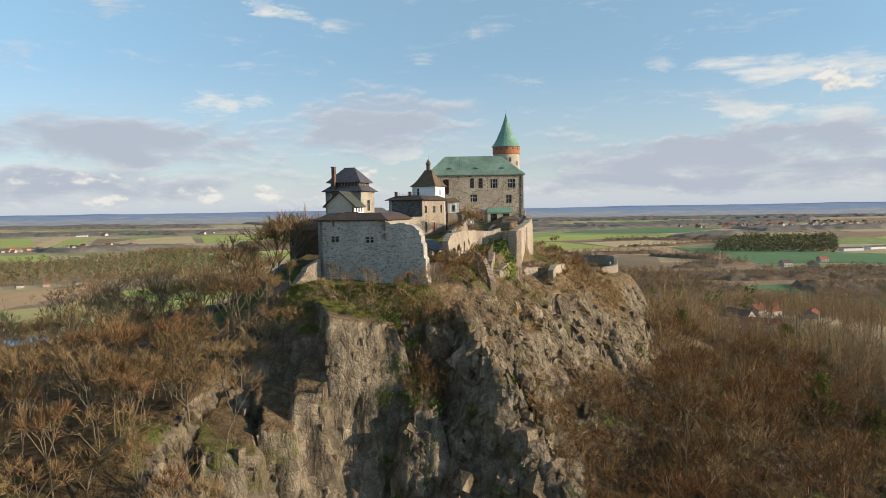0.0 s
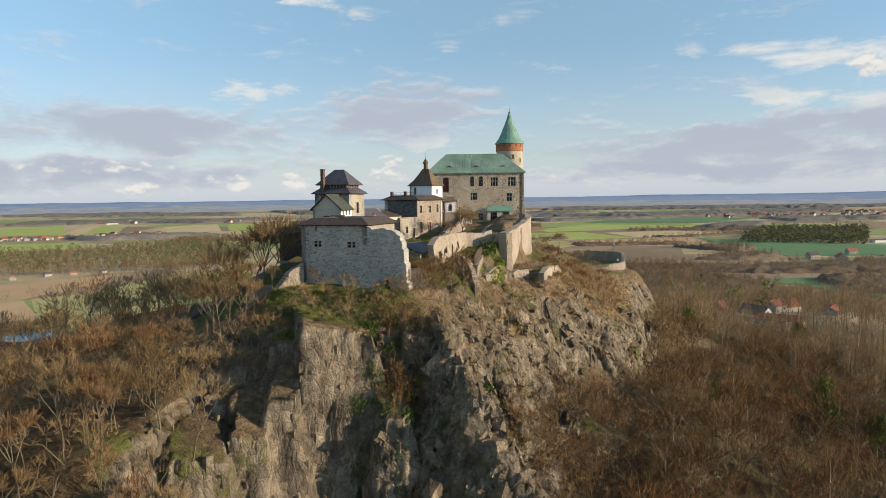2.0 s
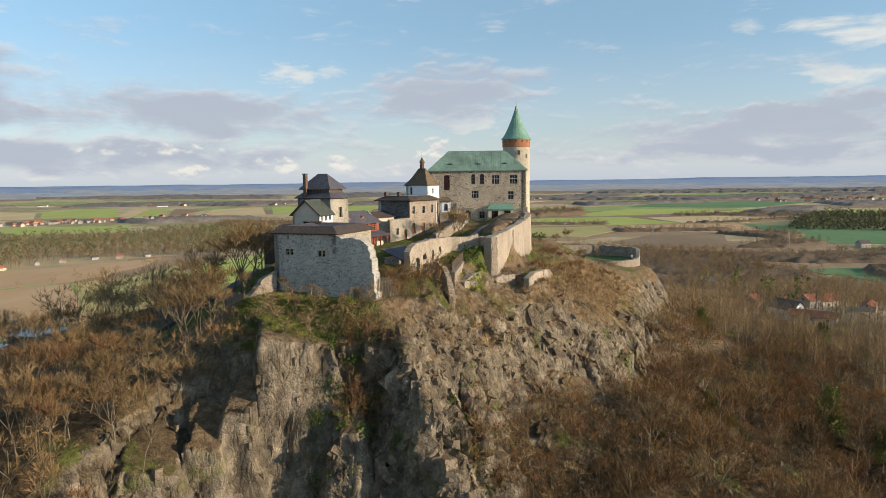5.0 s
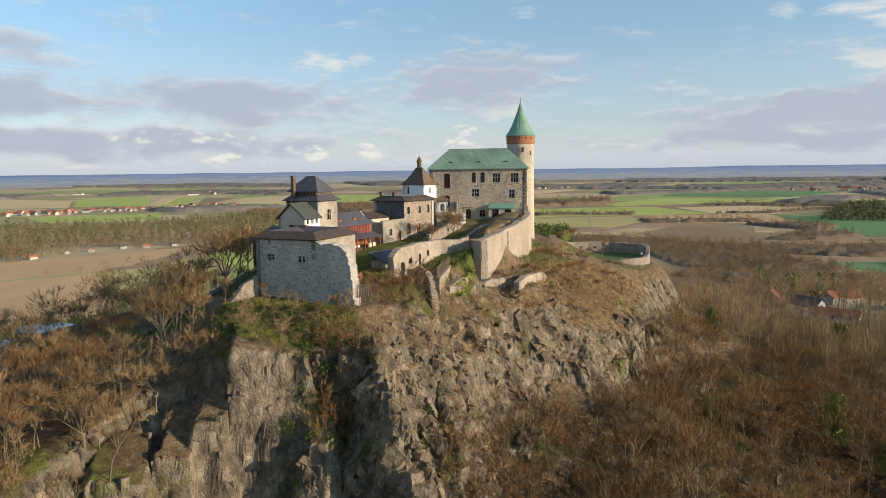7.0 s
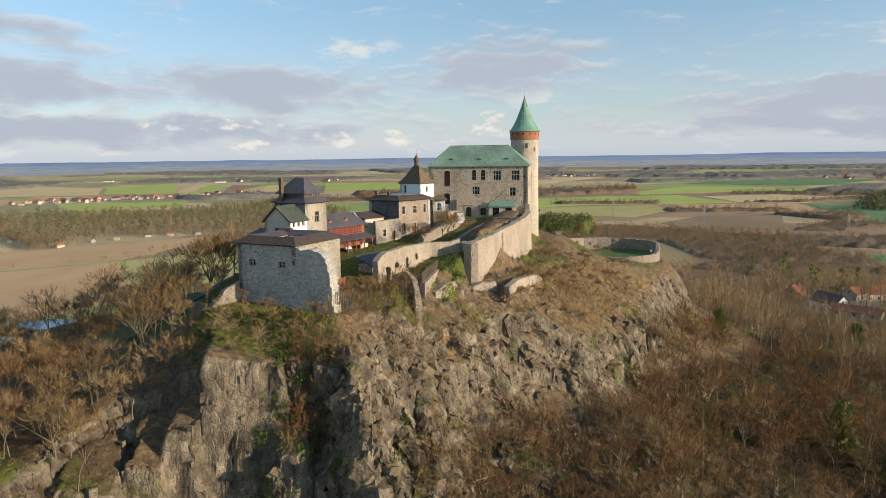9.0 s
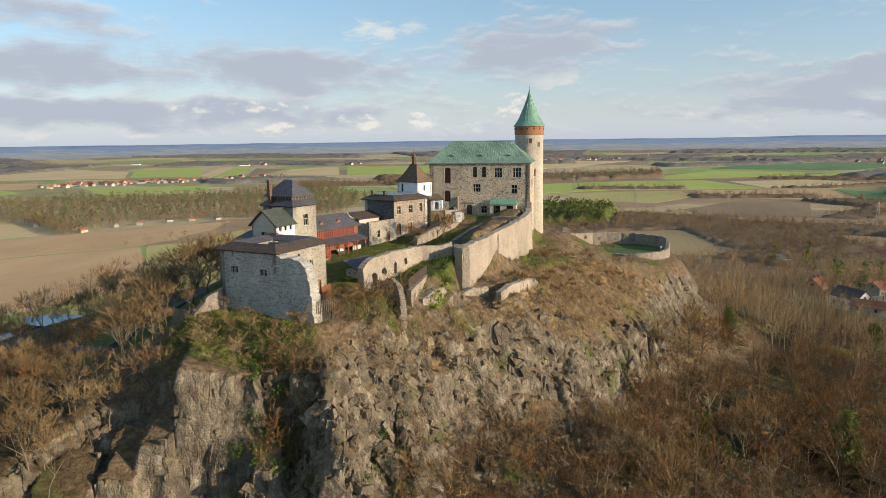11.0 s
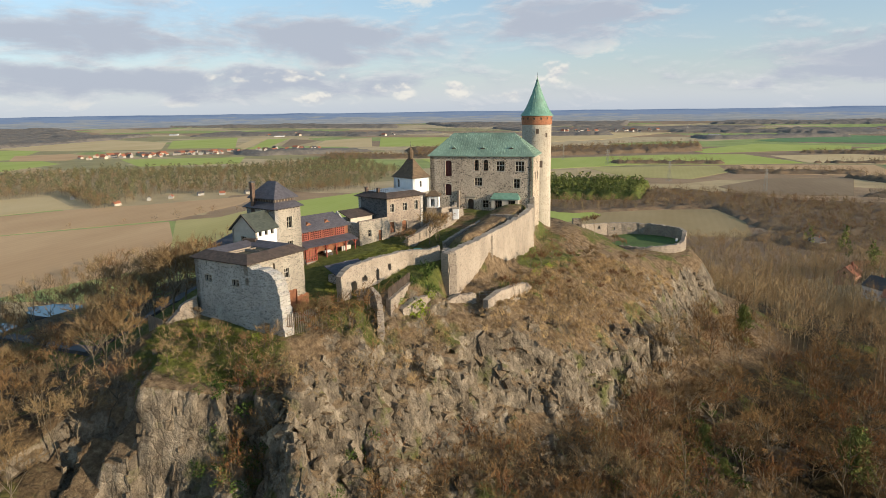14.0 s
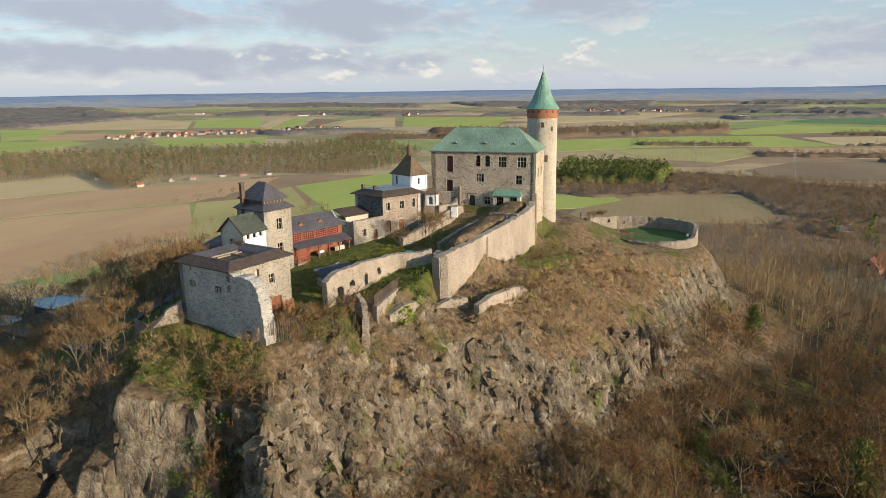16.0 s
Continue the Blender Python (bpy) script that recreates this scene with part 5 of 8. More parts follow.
    for (k, z), (k2, z2), r1, r2 in zip(prof, prof[1:], rings, rings[1:]):
        for n in range(4):
            m = (n + 1) % 4
            g.slab([(*r1[n], z), (*r1[m], z), (*r2[m], z2), (*r2[n], z2)], 0.12)
    part("roof", g, SHINGLE_CHAPEL, ch, "bell-cast brown shingle roof")
    part("lantern", Geo().lathe([(0.52, 86.6), (0.52, 88.3)], 8, -S / 2, D2 / 2), SHINGLE_CHAPEL, ch, "eight-sided wooden lantern")
    part("lantern_cap", Geo().lathe([(0.75, 88.2), (0.5, 88.7), (0.2, 89.2), (0.03, 89.6)], 8, -S / 2, D2 / 2), SHINGLE_CHAPEL, ch)
    part("finial", Geo().tube((-S / 2, D2 / 2, 89.5), (-S / 2, D2 / 2, 90.8), 0.04, 0.02, 5), IRON, ch)
    # white porch by the palace
    p = thing("white_porch", pose(-1.6, 164.6, 0, 0, 0, 10), "small white porch with arched opening and shingle roof", "porch")
    w = wall_of(p, (-1.4, 0), (1.2, 0), 76.2, 78.9, 0.4, PLASTER_WHITE, [(0.8, 1.8, 76.4, 78.2, 0.5)])
    wall_of(p, (1.2, 0), (1.2, 2.6), 76.2, 78.9, 0.4, PLASTER_WHITE)
    wall_of(p, (-1.4, 2.6), (-1.4, 0), 76.2, 78.9, 0.4, PLASTER_WHITE)
    part("roof", hip(-1.8, 1.6, -0.4, 3.0, 78.9, 79.9, 1.2, 1.2), SHINGLE_CHAPEL, p)
    part("base", Geo().chamfered(-1.6, 1.4, -0.15, 2.8, 66, 76.2, 0.1), STONE_RUIN, p, "rubble stone base")
    part("inner_wall", Geo().box(-1.0, 0.8, 1.9, 2.1, 76.2, 78.8), PLASTER_WHITE, p)


def palace():
    root = thing("palace", pose(-8.7, 184.2, 0, 0, 0, 2.0), "tall palace of dark stones in pale mortar with green hip roof", "palace")
    W, D, ze, zr = 26.0, 12.0, 86.4, 91.7
    doors = [(4.0, 5.6, 81.2, 85.2, 0.45), (3.9, 5.5, 76.4, 79.3, 0.4), (9.7, 11.2, 71.8, 75.7, 0.75)]
    wins = [(16.9, 19.0, 82.6, 85.1), (21.6, 23.8, 82.6, 85.1), (11.4, 13.4, 78.9, 81.0), (21.2, 22.8, 78.5, 80.8)]
    gothic = [(11.4, 12.5, 82.7, 85.4, 0.55), (13.7, 14.9, 82.7, 85.4, 0.6)]
    holes = [*doors, *wins, *gothic, (13.5, 15.0, 73.5, 75.4), (5.6, 6.2, 74.2, 75.0)]
    w = wall_of(root, (0, 0), (W, 0), 64, ze, 1.1, STONE_PALACE, holes)
    door_in(w, doors[0], DOOR_RED, 0.16, 0.3, 5)
    door_in(w, doors[1], DOOR_RED, 0.16, 0.3, 5)
    door_in(w, doors[2], WOOD_DARK, 0.3, 0.5, 4)
    part("portal_gable", Geo().add([(9.2, 0.06, 75.9), (11.7, 0.06, 75.9), (11.7, 0.3, 76.3), (9.2, 0.3, 76.3), (9.2, -0.1, 76.4), (11.7, -0.1, 76.4), (9.2, -0.1, 75.9), (11.7, -0.1, 75.9)], [(0, 1, 2, 3), (3, 2, 5, 4), (0, 3, 4, 6), (1, 7, 5, 2), (6, 7, 1, 0), (4, 5, 7, 6)]), ASHLAR, w)
    for h in wins:
        window_in(w, h, 3 if h[1] - h[0] > 1.9 else 2, 2, 0.16, bars=0.11)
    window_in(w, holes[-2], 2, 2, 0.16)
    for h in gothic:
        window_in(w, h, 1, 3, 0.2, WOOD_RUST)
    side = [(3.0, 4.2, 80.2, 82.2), (7.5, 8.6, 80.2, 82.2)]
    w = wall_of(root, (W, 0), (W, D), 64, ze, 1.1, STONE_PALACE, side)
    for h in side:
        window_in(w, h, 2, 2, 0.16)
    wall_of(root, (W, D), (0, D), 64, ze, 1.1, STONE_PALACE)
    wall_of(root, (0, D), (0, 0), 64, ze, 1.1, STONE_PALACE)
    part("buttress", Geo().chamfered(7.1, 7.7, -0.45, 0, 64, 77.8, 0.12), STONE_RUIN, root)
    part("buttress", Geo().chamfered(W - 0.9, W + 0.5, -0.5, 0.7, 64, 76.5, 0.2), STONE_RUIN, root)
    part("cornice", Geo().chamfered(-0.25, W + 0.25, -0.28, 0.1, ze - 0.35, ze - 0.12, 0.04).chamfered(W - 0.1, W + 0.28, 0.1, D, ze - 0.35, ze - 0.12, 0.04), ASHLAR, root)
    o = 0.5
    x0, x1, y0, y1 = -o, W + o, -o, D + o
    roof = part("roof", hip(x0, x1, y0, y1, ze, zr, 5.2, 6.0), COPPER, root, "weathered green copper hip roof")
    g = Geo()
    ym = (y0 + y1) / 2
    step = 0.62
    for k in range(1, int((x1 - x0) / step)):
        x = x0 + k * step
        t = min(1.0, (x - x0) / 5.2, (x1 - x) / 6.0)
        a, b = Vector((x, y0, ze)), Vector((x, y0 + (ym - y0) * t, ze + (zr - ze) * t))
        g.tube(a + Vector((0, 0, 0.02)), b + Vector((0, 0, 0.02)), 0.035, 0.035, 4, False)
    for k in range(1, int((y1 - y0) / step)):
        y = y0 + k * step
        t = 1 - abs(y - ym) / (ym - y0)
        for xe, ins in ((x0, 5.2), (x1, -6.0)):
            g.tube((xe, y, ze + 0.02), (xe + ins * t, y, ze + (zr - ze) * t + 0.02), 0.035, 0.035, 4, False)
    part("standing_seam", g, COPPER, roof)
    part("ridge_cap", Geo().tube((x0 + 5.2, ym, zr), (x1 - 6.0, ym, zr), 0.1, 0.1, 8), COPPER, roof)
    for x in (5.8, 13.2, 20.4):
        z, y = 88.0, 1.45
        d = part("dormer", Geo().add([(x - 0.75, y - 0.15, z - 0.05), (x + 0.75, y - 0.15, z - 0.05), (x, y - 0.15, z + 0.55), (x, y + 1.0, z + 0.6), (x - 0.85, y + 0.2, z), (x + 0.85, y + 0.2, z)], [(0, 1, 2), (1, 5, 3, 2), (0, 2, 3, 4)]), COPPER, roof, "triangular roof vent")
        part("louvre", Geo().prism([(x - 0.5, y - 0.175), (x + 0.5, y - 0.175), (x + 0.5, y - 0.16), (x - 0.5, y - 0.16)], z + 0.02, z + 0.22), WOOD_DARK, d)
    # oriel with two windows
    orl = part("oriel", Geo().box(16.05, 22.7, 0.02, 0.04, 71.5, 71.6), PLASTER_BEIGE, root)
    hs = [(0.9, 2.6, 73.5, 75.6), (4.2, 5.9, 73.5, 75.6)]
    fr = part("oriel_wall", pierced(6.7, 70.5, 76.0, 0.3, hs), PLASTER_BEIGE, root, "beige plastered oriel front")
    fr.matrix_local = frame_at((16.0, -1.4), (22.7, -1.4))
    for h in hs:
        window_in(fr, h, 3, 2, 0.1, WOOD_DARK, depth=0.12, bars=0.1)
    part("oriel_cheek", Geo().box(16.0, 16.3, -1.1, 0, 70.5, 76.0).box(22.4, 22.7, -1.1, 0, 70.5, 76.0), PLASTER_BEIGE, root)
    part("oriel_roof", Geo().add([(15.7, -1.75, 76.0), (23.0, -1.75, 76.0), (22.3, 0, 77.3), (16.4, 0, 77.3), (15.7, 0, 76.0), (23.0, 0, 76.0), (15.7, -1.75, 75.88), (23.0, -1.75, 75.88), (23.0, 0, 75.88), (15.7, 0, 75.88)], [(0, 1, 2, 3), (0, 3, 4), (1, 5, 2), (6, 7, 1, 0), (9, 8, 7, 6), (7, 8, 5, 1), (9, 6, 0, 4)]), COPPER_BRIGHT, root, "green copper lean-to roof")
    part("downpipe", Geo().tube((25.75, -0.15, 72), (25.75, -0.15, 86.2), 0.07, 0.07, 6), COPPER, root)


def round_tower():
    root = thing("round_tower", pose(14.2, 207.6, 0), "round pale stone tower with red brick crown and copper spire", "tower")
    part("shaft", Geo().lathe([(4.25, 58), (4.15, 68), (4.1, 74), (3.98, 77), (3.95, 93.4)], 48), PLASTER_TOWER, root, "pale limewashed rubble shaft")
    part("crown", Geo().lathe([(4.05, 93.35), (4.12, 93.6), (4.12, 95.5), (4.2, 95.7)], 48), BRICK_RED, root, "red brick crown band")
    for k in range(14):
        c = part("crown_slot", Geo().chamfered(-0.22, 0.22, -0.2, 0.06, 94.7, 95.25, 0.02), WOOD_DARK, root)
        c.matrix_local = pose(0, 0, 0, 0, 0, k * 360 / 14) @ pose(0, 4.1, 0)
    prof = [(4.45, 95.65), (4.4, 95.8), (3.6, 96.8), (2.9, 98.0), (2.2, 99.6), (1.45, 101.4), (0.8, 103.2), (0.3, 104.8), (0.07, 105.7)]
    roof = part("spire", Geo().lathe(prof, 36), COPPER_BRIGHT, root, "bell-cast green copper spire")
    for k in range(24):
        g = Geo()
        a = 2 * math.pi * k / 24
        for (r1, z1), (r2, z2) in zip(prof[1:-1], prof[2:]):
            g.tube((r1 * math.cos(a), r1 * math.sin(a), z1), (r2 * math.cos(a), r2 * math.sin(a), z2), 0.04, 0.035, 4, False)
        part("seam", g, COPPER_BRIGHT, roof)
    part("finial", Geo().tube((0, 0, 105.6), (0, 0, 107.0), 0.05, 0.02, 5), IRON, roof)
    for ang, z, w, h in ((-78, 91.0, 0.8, 1.3), (-96, 86.2, 0.5, 1.0), (-62, 82.0, 0.9, 1.8), (-40, 90.0, 0.7, 1.2)):
        o = part("window", Geo().box(-w / 2 - 0.14, -w / 2, -0.2, 0.05, z, z + h).box(w / 2, w / 2 + 0.14, -0.2, 0.05, z, z + h).box(-w / 2 - 0.14, w / 2 + 0.14, -0.2, 0.06, z + h, z + h + 0.14).box(-w / 2 - 0.14, w / 2 + 0.14, -0.2, 0.08, z - 0.14, z), ASHLAR, root)
        o.matrix_local = pose(0, 0, 0, 0, 0, ang - 90) @ pose(0, 3.97, 0)
        part("pane", Geo().box(-w / 2, w / 2, -0.1, 0.012, z, z + h), WOOD_DARK, o)


def ruins():
    g = rough_wall([(10.9, 134.6, 72.6), (13.5, 146, 73.0), (16.0, 160, 73.6), (18.2, 172, 74.4), (18.6, 178.5, 75.0), (17.8, 182.5, 75.2)], 1.4, 56.0, (), 0.45, 0.35, 11.0, 0.07)
    single("bastion_wall", g, STONE_BASTION, "high sunlit rubble retaining wall with broken crest", "ruined wall")
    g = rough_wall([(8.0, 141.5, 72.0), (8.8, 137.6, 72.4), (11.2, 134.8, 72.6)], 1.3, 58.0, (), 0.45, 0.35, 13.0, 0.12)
    # darker rubble than the sunlit stretch; the colour holds this side's shade
    single("bastion_return_wall", g, STONE_RUIN, "return of the retaining wall, its shade put into darker stone", "ruined wall")
    g = rough_wall([(-2.2, 118.2, 71.4), (-1.6, 120.2, 72.6), (0.2, 125.5, 73.0), (3.2, 135.0, 72.7), (6.0, 137.2, 72.4), (8.2, 138.5, 73.0)], 1.1, 60.0, [(2.2, 3.7, 67.0, 70.2), (5.2, 6.1, 69.4, 70.7), (8.4, 9.4, 69.0, 71.1), (12.0, 12.7, 70.2, 71.3)], 0.28, 0.28, 21.0, 0.10)
    single("arcaded_ruin_wall", g, STONE_BASTION, "ruined wall with a row of round-headed openings", "ruined wall")
    g = rough_wall([(-0.2, 119.6, 69.0), (1.8, 119.6, 69.6), (3.4, 118.9, 68.8), (4.5, 117.2, 66.6), (5.2, 115.6, 64.3)], 0.9, 58.0, (), 0.3, 0.35, 31.0, 0.1)
    single("ruin_fragment", g, STONE_RUIN, "broken cross wall that steps down the slope", "ruined wall", group="wall fragments")
    g = rough_wall([(7.0, 121.9, 65.6), (8.2, 124.6, 66.7), (9.2, 127.4, 66.6), (10.1, 130.4, 64.6)], 1.2, 58.0, (), 0.35, 0.25, 35.0, 0.1)
    single("ruin_fragment", g, STONE_RUIN, "pointed pale fragment of rubble wall on the slope", "ruined wall", group="wall fragments")
    g = rough_wall([(11.2, 131.2, 64.4), (13.2, 134.2, 65.3), (15.6, 136.6, 64.9)], 1.1, 56.0, (), 0.35, 0.25, 36.0, 0.1)
    single("ruin_fragment", g, STONE_RUIN, "low fragment of rubble wall sunk in the bank", "ruined wall", group="wall fragments")
    g = rough_wall([(18.4, 134.2, 64.6), (19.6, 138.5, 65.2), (21.2, 143.8, 65.0), (22.8, 148.6, 64.6), (23.3, 150.0, 63.4)], 1.1, 56.0, (), 0.4, 0.25, 37.0, 0.1)
    single("outer_ruin_wall", g, STONE_BASTION, "low pale outer wall along the rock", "ruined wall")
    g = rough_wall([(5.4, 120.4, 67.6), (6.0, 123.6, 68.3), (6.6, 127.8, 68.9)], 0.9, 58.0, (), 0.35, 0.2, 39.0, 0.1)
    single("ruin_fragment", g, STONE_RUIN, "low rubble wall that carries a plank fence", "ruined wall", group="wall fragments")
    pf = thing("palisade_fence", pose(5.2, 120.6, 0, 0, 0, 80.5), "brown upright plank fence on a ruined wall", "fence")
    for k in range(26):
        part("board", Geo().chamfered(k * 0.28, k * 0.28 + 0.2, 0.3, 0.36, 67.4 + 0.04 * k, 69.3 + 0.045 * k + 0.1 * (k % 3), 0.01), WOOD_DARK, pf)
    # rooms without roofs behind the retaining wall
    for path, b, s in (([(8.9, 150, 72.6), (15.0, 152, 72.9)], 66, 41), ([(8.0, 158, 72.6), (15.6, 161, 73.0)], 66, 43), ([(6.4, 148, 72.0), (7.4, 158, 72.6), (9.0, 170, 73.2)], 66, 45), ([(10.4, 169, 74.4), (17.0, 168, 74.6)], 66, 47)):
        single("terrace_wall", rough_wall(path, 0.7, b, (), 0.4, 0.2, s, 0.08), STONE_RUIN, "low roofless room wall behind the bastion", "ruined wall", group="terrace walls")
    g = rough_wall([(-2.0, 149, 72.2), (0.6, 157, 73.6), (1.8, 166, 75.0), (2.2, 176, 74.6)], 0.6, 66, (), 0.4, 0.12, 51.0, 0.05)
    single("stair_wall", g, STONE_RUIN, "sloping parapet wall of the castle stair", "wall")
    g = Geo()
    for k in range(22):
        g.chamfered(-2.6 + 0.02 * k, -0.2 + 0.02 * k, 0.62 * k, 0.62 * k + 0.66, -3, 0.17 * k, 0.02)
    single("castle_stair", g, PAVING, "worn stone stair climbing to the palace", "stair", pose(-2.6, 150.0, 70.0, 0, 0, -12))
    g = rough_wall([(0.4, 164.4, 76.3), (1.6, 170.0, 75.8), (0.6, 176.0, 75.4), (-1.5, 183.0, 75.0)], 0.7, 66, (), 0.4, 0.15, 53.0, 0.06)
    single("terrace_wall", g, STONE_RUIN, "rubble terrace wall between porch and palace", "ruined wall", group="terrace walls")
    # lean-to in the yard
    lt = thing("yard_shed", pose(-5.2, 124.4, 0, 0, 0, 66), "low shed with grey slate lean-to roof in the yard", "shed")
    part("wall", Geo().box(0, 7.0, 0.1, 3.6, 64, 69.6), STONE_GREY, lt)
    part("roof", Geo().slab([(-0.4, -0.4, 69.5), (7.4, -0.4, 69.5), (7.4, 4.0, 71.2), (-0.4, 4.0, 71.2)], 0.14), SLATE, lt, "grey slate lean-to roof")
    # far bastion
    path, n = [], 28
    for k in range(n):
        f = np.float64(k / (n - 1))
        a = radians(-122 + 220 * k / (n - 1))
        path.append((43 + 12.9 * math.cos(a), 243 + 12.2 * math.sin(a), 55.9 + 0.6 * smooth(0.1, 0.3, f) + 2.9 * smooth(0.42, 0.55, f)))
    g = rough_wall(path, 1.1, 44.0, (), 0.5, 0.35, 61.0, 0.1)
    single("round_bastion", g, STONE_RUIN, "round ruined bastion wall enclosing a lawn", "ruined wall")
    g = rough_wall([(41.2, 255.1, 59.6), (35.5, 253.9, 59.7), (30.6, 252.0, 59.7), (25.0, 244.0, 60.4), (23.4, 236.0, 61.6)], 0.9, 48, [(2.6, 3.9, 57.2, 58.3), (8.0, 9.3, 57.2, 58.3), (15.0, 16.3, 58.2, 59.2)], 0.35, 0.12, 63.0, 0.06)
    single("bastion_curtain_wall", g, STONE_RUIN, "straight rubble curtain wall with two small windows", "ruined wall")
    gate = thing("gate_pier", pose(23.6, 229.0, 0, 0, 0, 15), "square stone gate pier with dark doorway", "gate")
    w = wall_of(gate, (-1.3, 0), (1.3, 0), 52, 64.2, 0.4, STONE_RUIN, [(0.7, 1.9, 60.4, 62.8, 0.5)])
    wall_of(gate, (1.3, 0), (1.3, 2.2), 52, 64.2, 0.4, STONE_RUIN)
    wall_of(gate, (1.3, 2.2), (-1.3, 2.2), 52, 64.2, 0.4, STONE_RUIN)
    wall_of(gate, (-1.3, 2.2), (-1.3, 0), 52, 64.2, 0.4, STONE_RUIN)
    g = Geo()
    g.prism([(43 + 12.4 * math.cos(k * math.pi / 12), 243 + 11.7 * math.sin(k * math.pi / 12)) for k in range(24)], 46, 55.75)
    single("bastion_lawn", g, LAWN, "flat green lawn inside the round bastion", "lawn", kind="structure")
    gh = thing("gate_house", pose(-29.6, 127.0, 0, 0, 0, -14), "boarded gatehouse with dark slate roof behind the stone house", "house")
    for p, q in (((-3.2, 0), (3.0, 0)), ((3.0, 0), (3.0, 7)), ((3.0, 7), (-3.2, 7)), ((-3.2, 7), (-3.2, 0))):
        wall_of(gh, p, q, 58, 68.0, 0.5, STONE_GREY)
        m = frame_at(p, q)
        n = int(math.hypot(q[0] - p[0], q[1] - p[1]) / 0.4)
        for k in range(n):
            ob = part("board", Geo().chamfered(k * 0.4 + 0.02, k * 0.4 + 0.39, -0.12, -0.02, 68.0, 73.6, 0.01), WOOD_DARK, gh)
            ob.matrix_local = m
    part("roof", hip(-3.9, 3.7, -0.7, 7.7, 73.5, 75.6, 2.6, 2.6), SLATE, gh, "dark slate hip roof")
    fl = thing("plank_fence", pose(-31.6, 107.6, 0, 0, 0, -22), "low weathered plank fence beside the buttress", "fence")
    for k in range(16):
        part("board", Geo().chamfered(k * 0.3, k * 0.3 + 0.27, 0, 0.06, 60, 65.9 + 0.08 * (k % 3), 0.01), WOOD_GREY, fl)
    bo = thing("white_booth", pose(2.6, 168.2, 73.2, 0, 0, 12), "small white kiosk beside the stair wall", "kiosk")
    part("body", Geo().chamfered(-0.7, 0.7, -0.6, 0.6, 0, 2.4, 0.04), WHITE_PAINT, bo)
    part("roof", Geo().chamfered(-0.85, 0.85, -0.75, 0.75, 2.4, 2.55, 0.05), PAVING, bo)
    rf = thing("rail_fence", pose(15.6, 138.6, 0, 0, 0, 46), "wooden rail fence on the grassy terrace", "fence")
    for k in range(7):
        x = k * 1.5
        z = float(ground_height(np.array([15.6 + x * 0.695]), np.array([138.6 + x * 0.719]))[0])
        part("post", Geo().tube((x, 0, z - 0.3), (x, 0, z + 1.1), 0.06, 0.06), WOOD_GREY, rf)
        if k:
            for h in (0.5, 1.0):
                part("rail", Geo().tube((x - 1.5, 0, last + h), (x, 0, z + h), 0.045, 0.045), WOOD_GREY, rf)
        last = z
    board = thing("notice_board", pose(53.0, 239.8, 55.75), "small white notice board on a post on the lawn", "sign")
    part("post", Geo().tube((0, 0, 0), (0, 0, 1.0), 0.05, 0.05), WOOD_DARK, board)
    part("panel", Geo().chamfered(-0.3, 0.3, -0.05, 0.05, 0.9, 1.8, 0.02), WHITE_PAINT, board)
    single("turquoise_tarp", Geo().chamfered(-1.1, 1.1, -0.8, 0.8, 0, 0.9, 0.35), TARP, "turquoise tarpaulin over a heap", "tarpaulin", pose(3.4, 139.6, 71.2, 0, 0, 20))
    t = thing("white_table", pose(-8.6, 134.4, 69.4), "small white garden table on the lawn", "table")
    part("tabletop", Geo().chamfered(-0.6, 0.6, -0.4, 0.4, 0.68, 0.75, 0.02), WHITE_PAINT, t)
    for x in (-0.5, 0.5):
        for y in (-0.3, 0.3):
            part("leg", Geo().tube((x, y, 0), (x, y, 0.7), 0.03, 0.03, 6), WHITE_PAINT, t)


front_house()
keep()
gable_house()
gallery()
middle_house()
palace()
round_tower()
ruins()


# ---- trees ----
def wood_material(name, stops, own=""):
    """Twigs, bark and leaves: a tone for each tree (own: attribute or object), softened by patches."""
    m, nt, bsdf = surface(name)
    pos = nt.nodes.new("ShaderNodeNewGeometry").outputs["Position"]
    n = noise_node(nt, 0.13, 3, 0.6, vec=pos)
    r = ramp_node(nt, stops)
    if own:
        if own == "object":
            src = nt.nodes.new("ShaderNodeObjectInfo").outputs["Random"]
        else:
            at = nt.nodes.new("ShaderNodeAttribute")
            at.attribute_name = own
            src = at.outputs["Fac"]
        half = nt.nodes.new("ShaderNodeMath")
        half.operation = "MULTIPLY_ADD"
        half.inputs[1].default_value = 0.6
        nt.links.new(src, half.inputs[0])
        low = nt.nodes.new("ShaderNodeMath")
        low.operation = "MULTIPLY"
        low.inputs[1].default_value = 0.4
        nt.links.new(n.outputs[0], low.inputs[0])
        nt.links.new(low.outputs[0], half.inputs[2])
        nt.links.new(half.outputs[0], r.inputs[0])
    else:
        nt.links.new(n.outputs[0], r.inputs[0])
    f = noise_node(nt, 1.7, 3, 0.7, vec=pos)
    rf = ramp_node(nt, [(0.3, (0.7, 0.7, 0.7)), (0.7, (1.25, 1.25, 1.25))])
    nt.links.new(f.outputs[0], rf.inputs[0])
    nt.links.new(mixed(nt, 1.0, r.outputs[0], rf.outputs[0], "MULTIPLY"), bsdf.inputs["Base Color"])
    bsdf.inputs["Roughness"].default_value = 0.9
    bsdf.inputs["Specular IOR Level"].default_value = 0.15
    return m


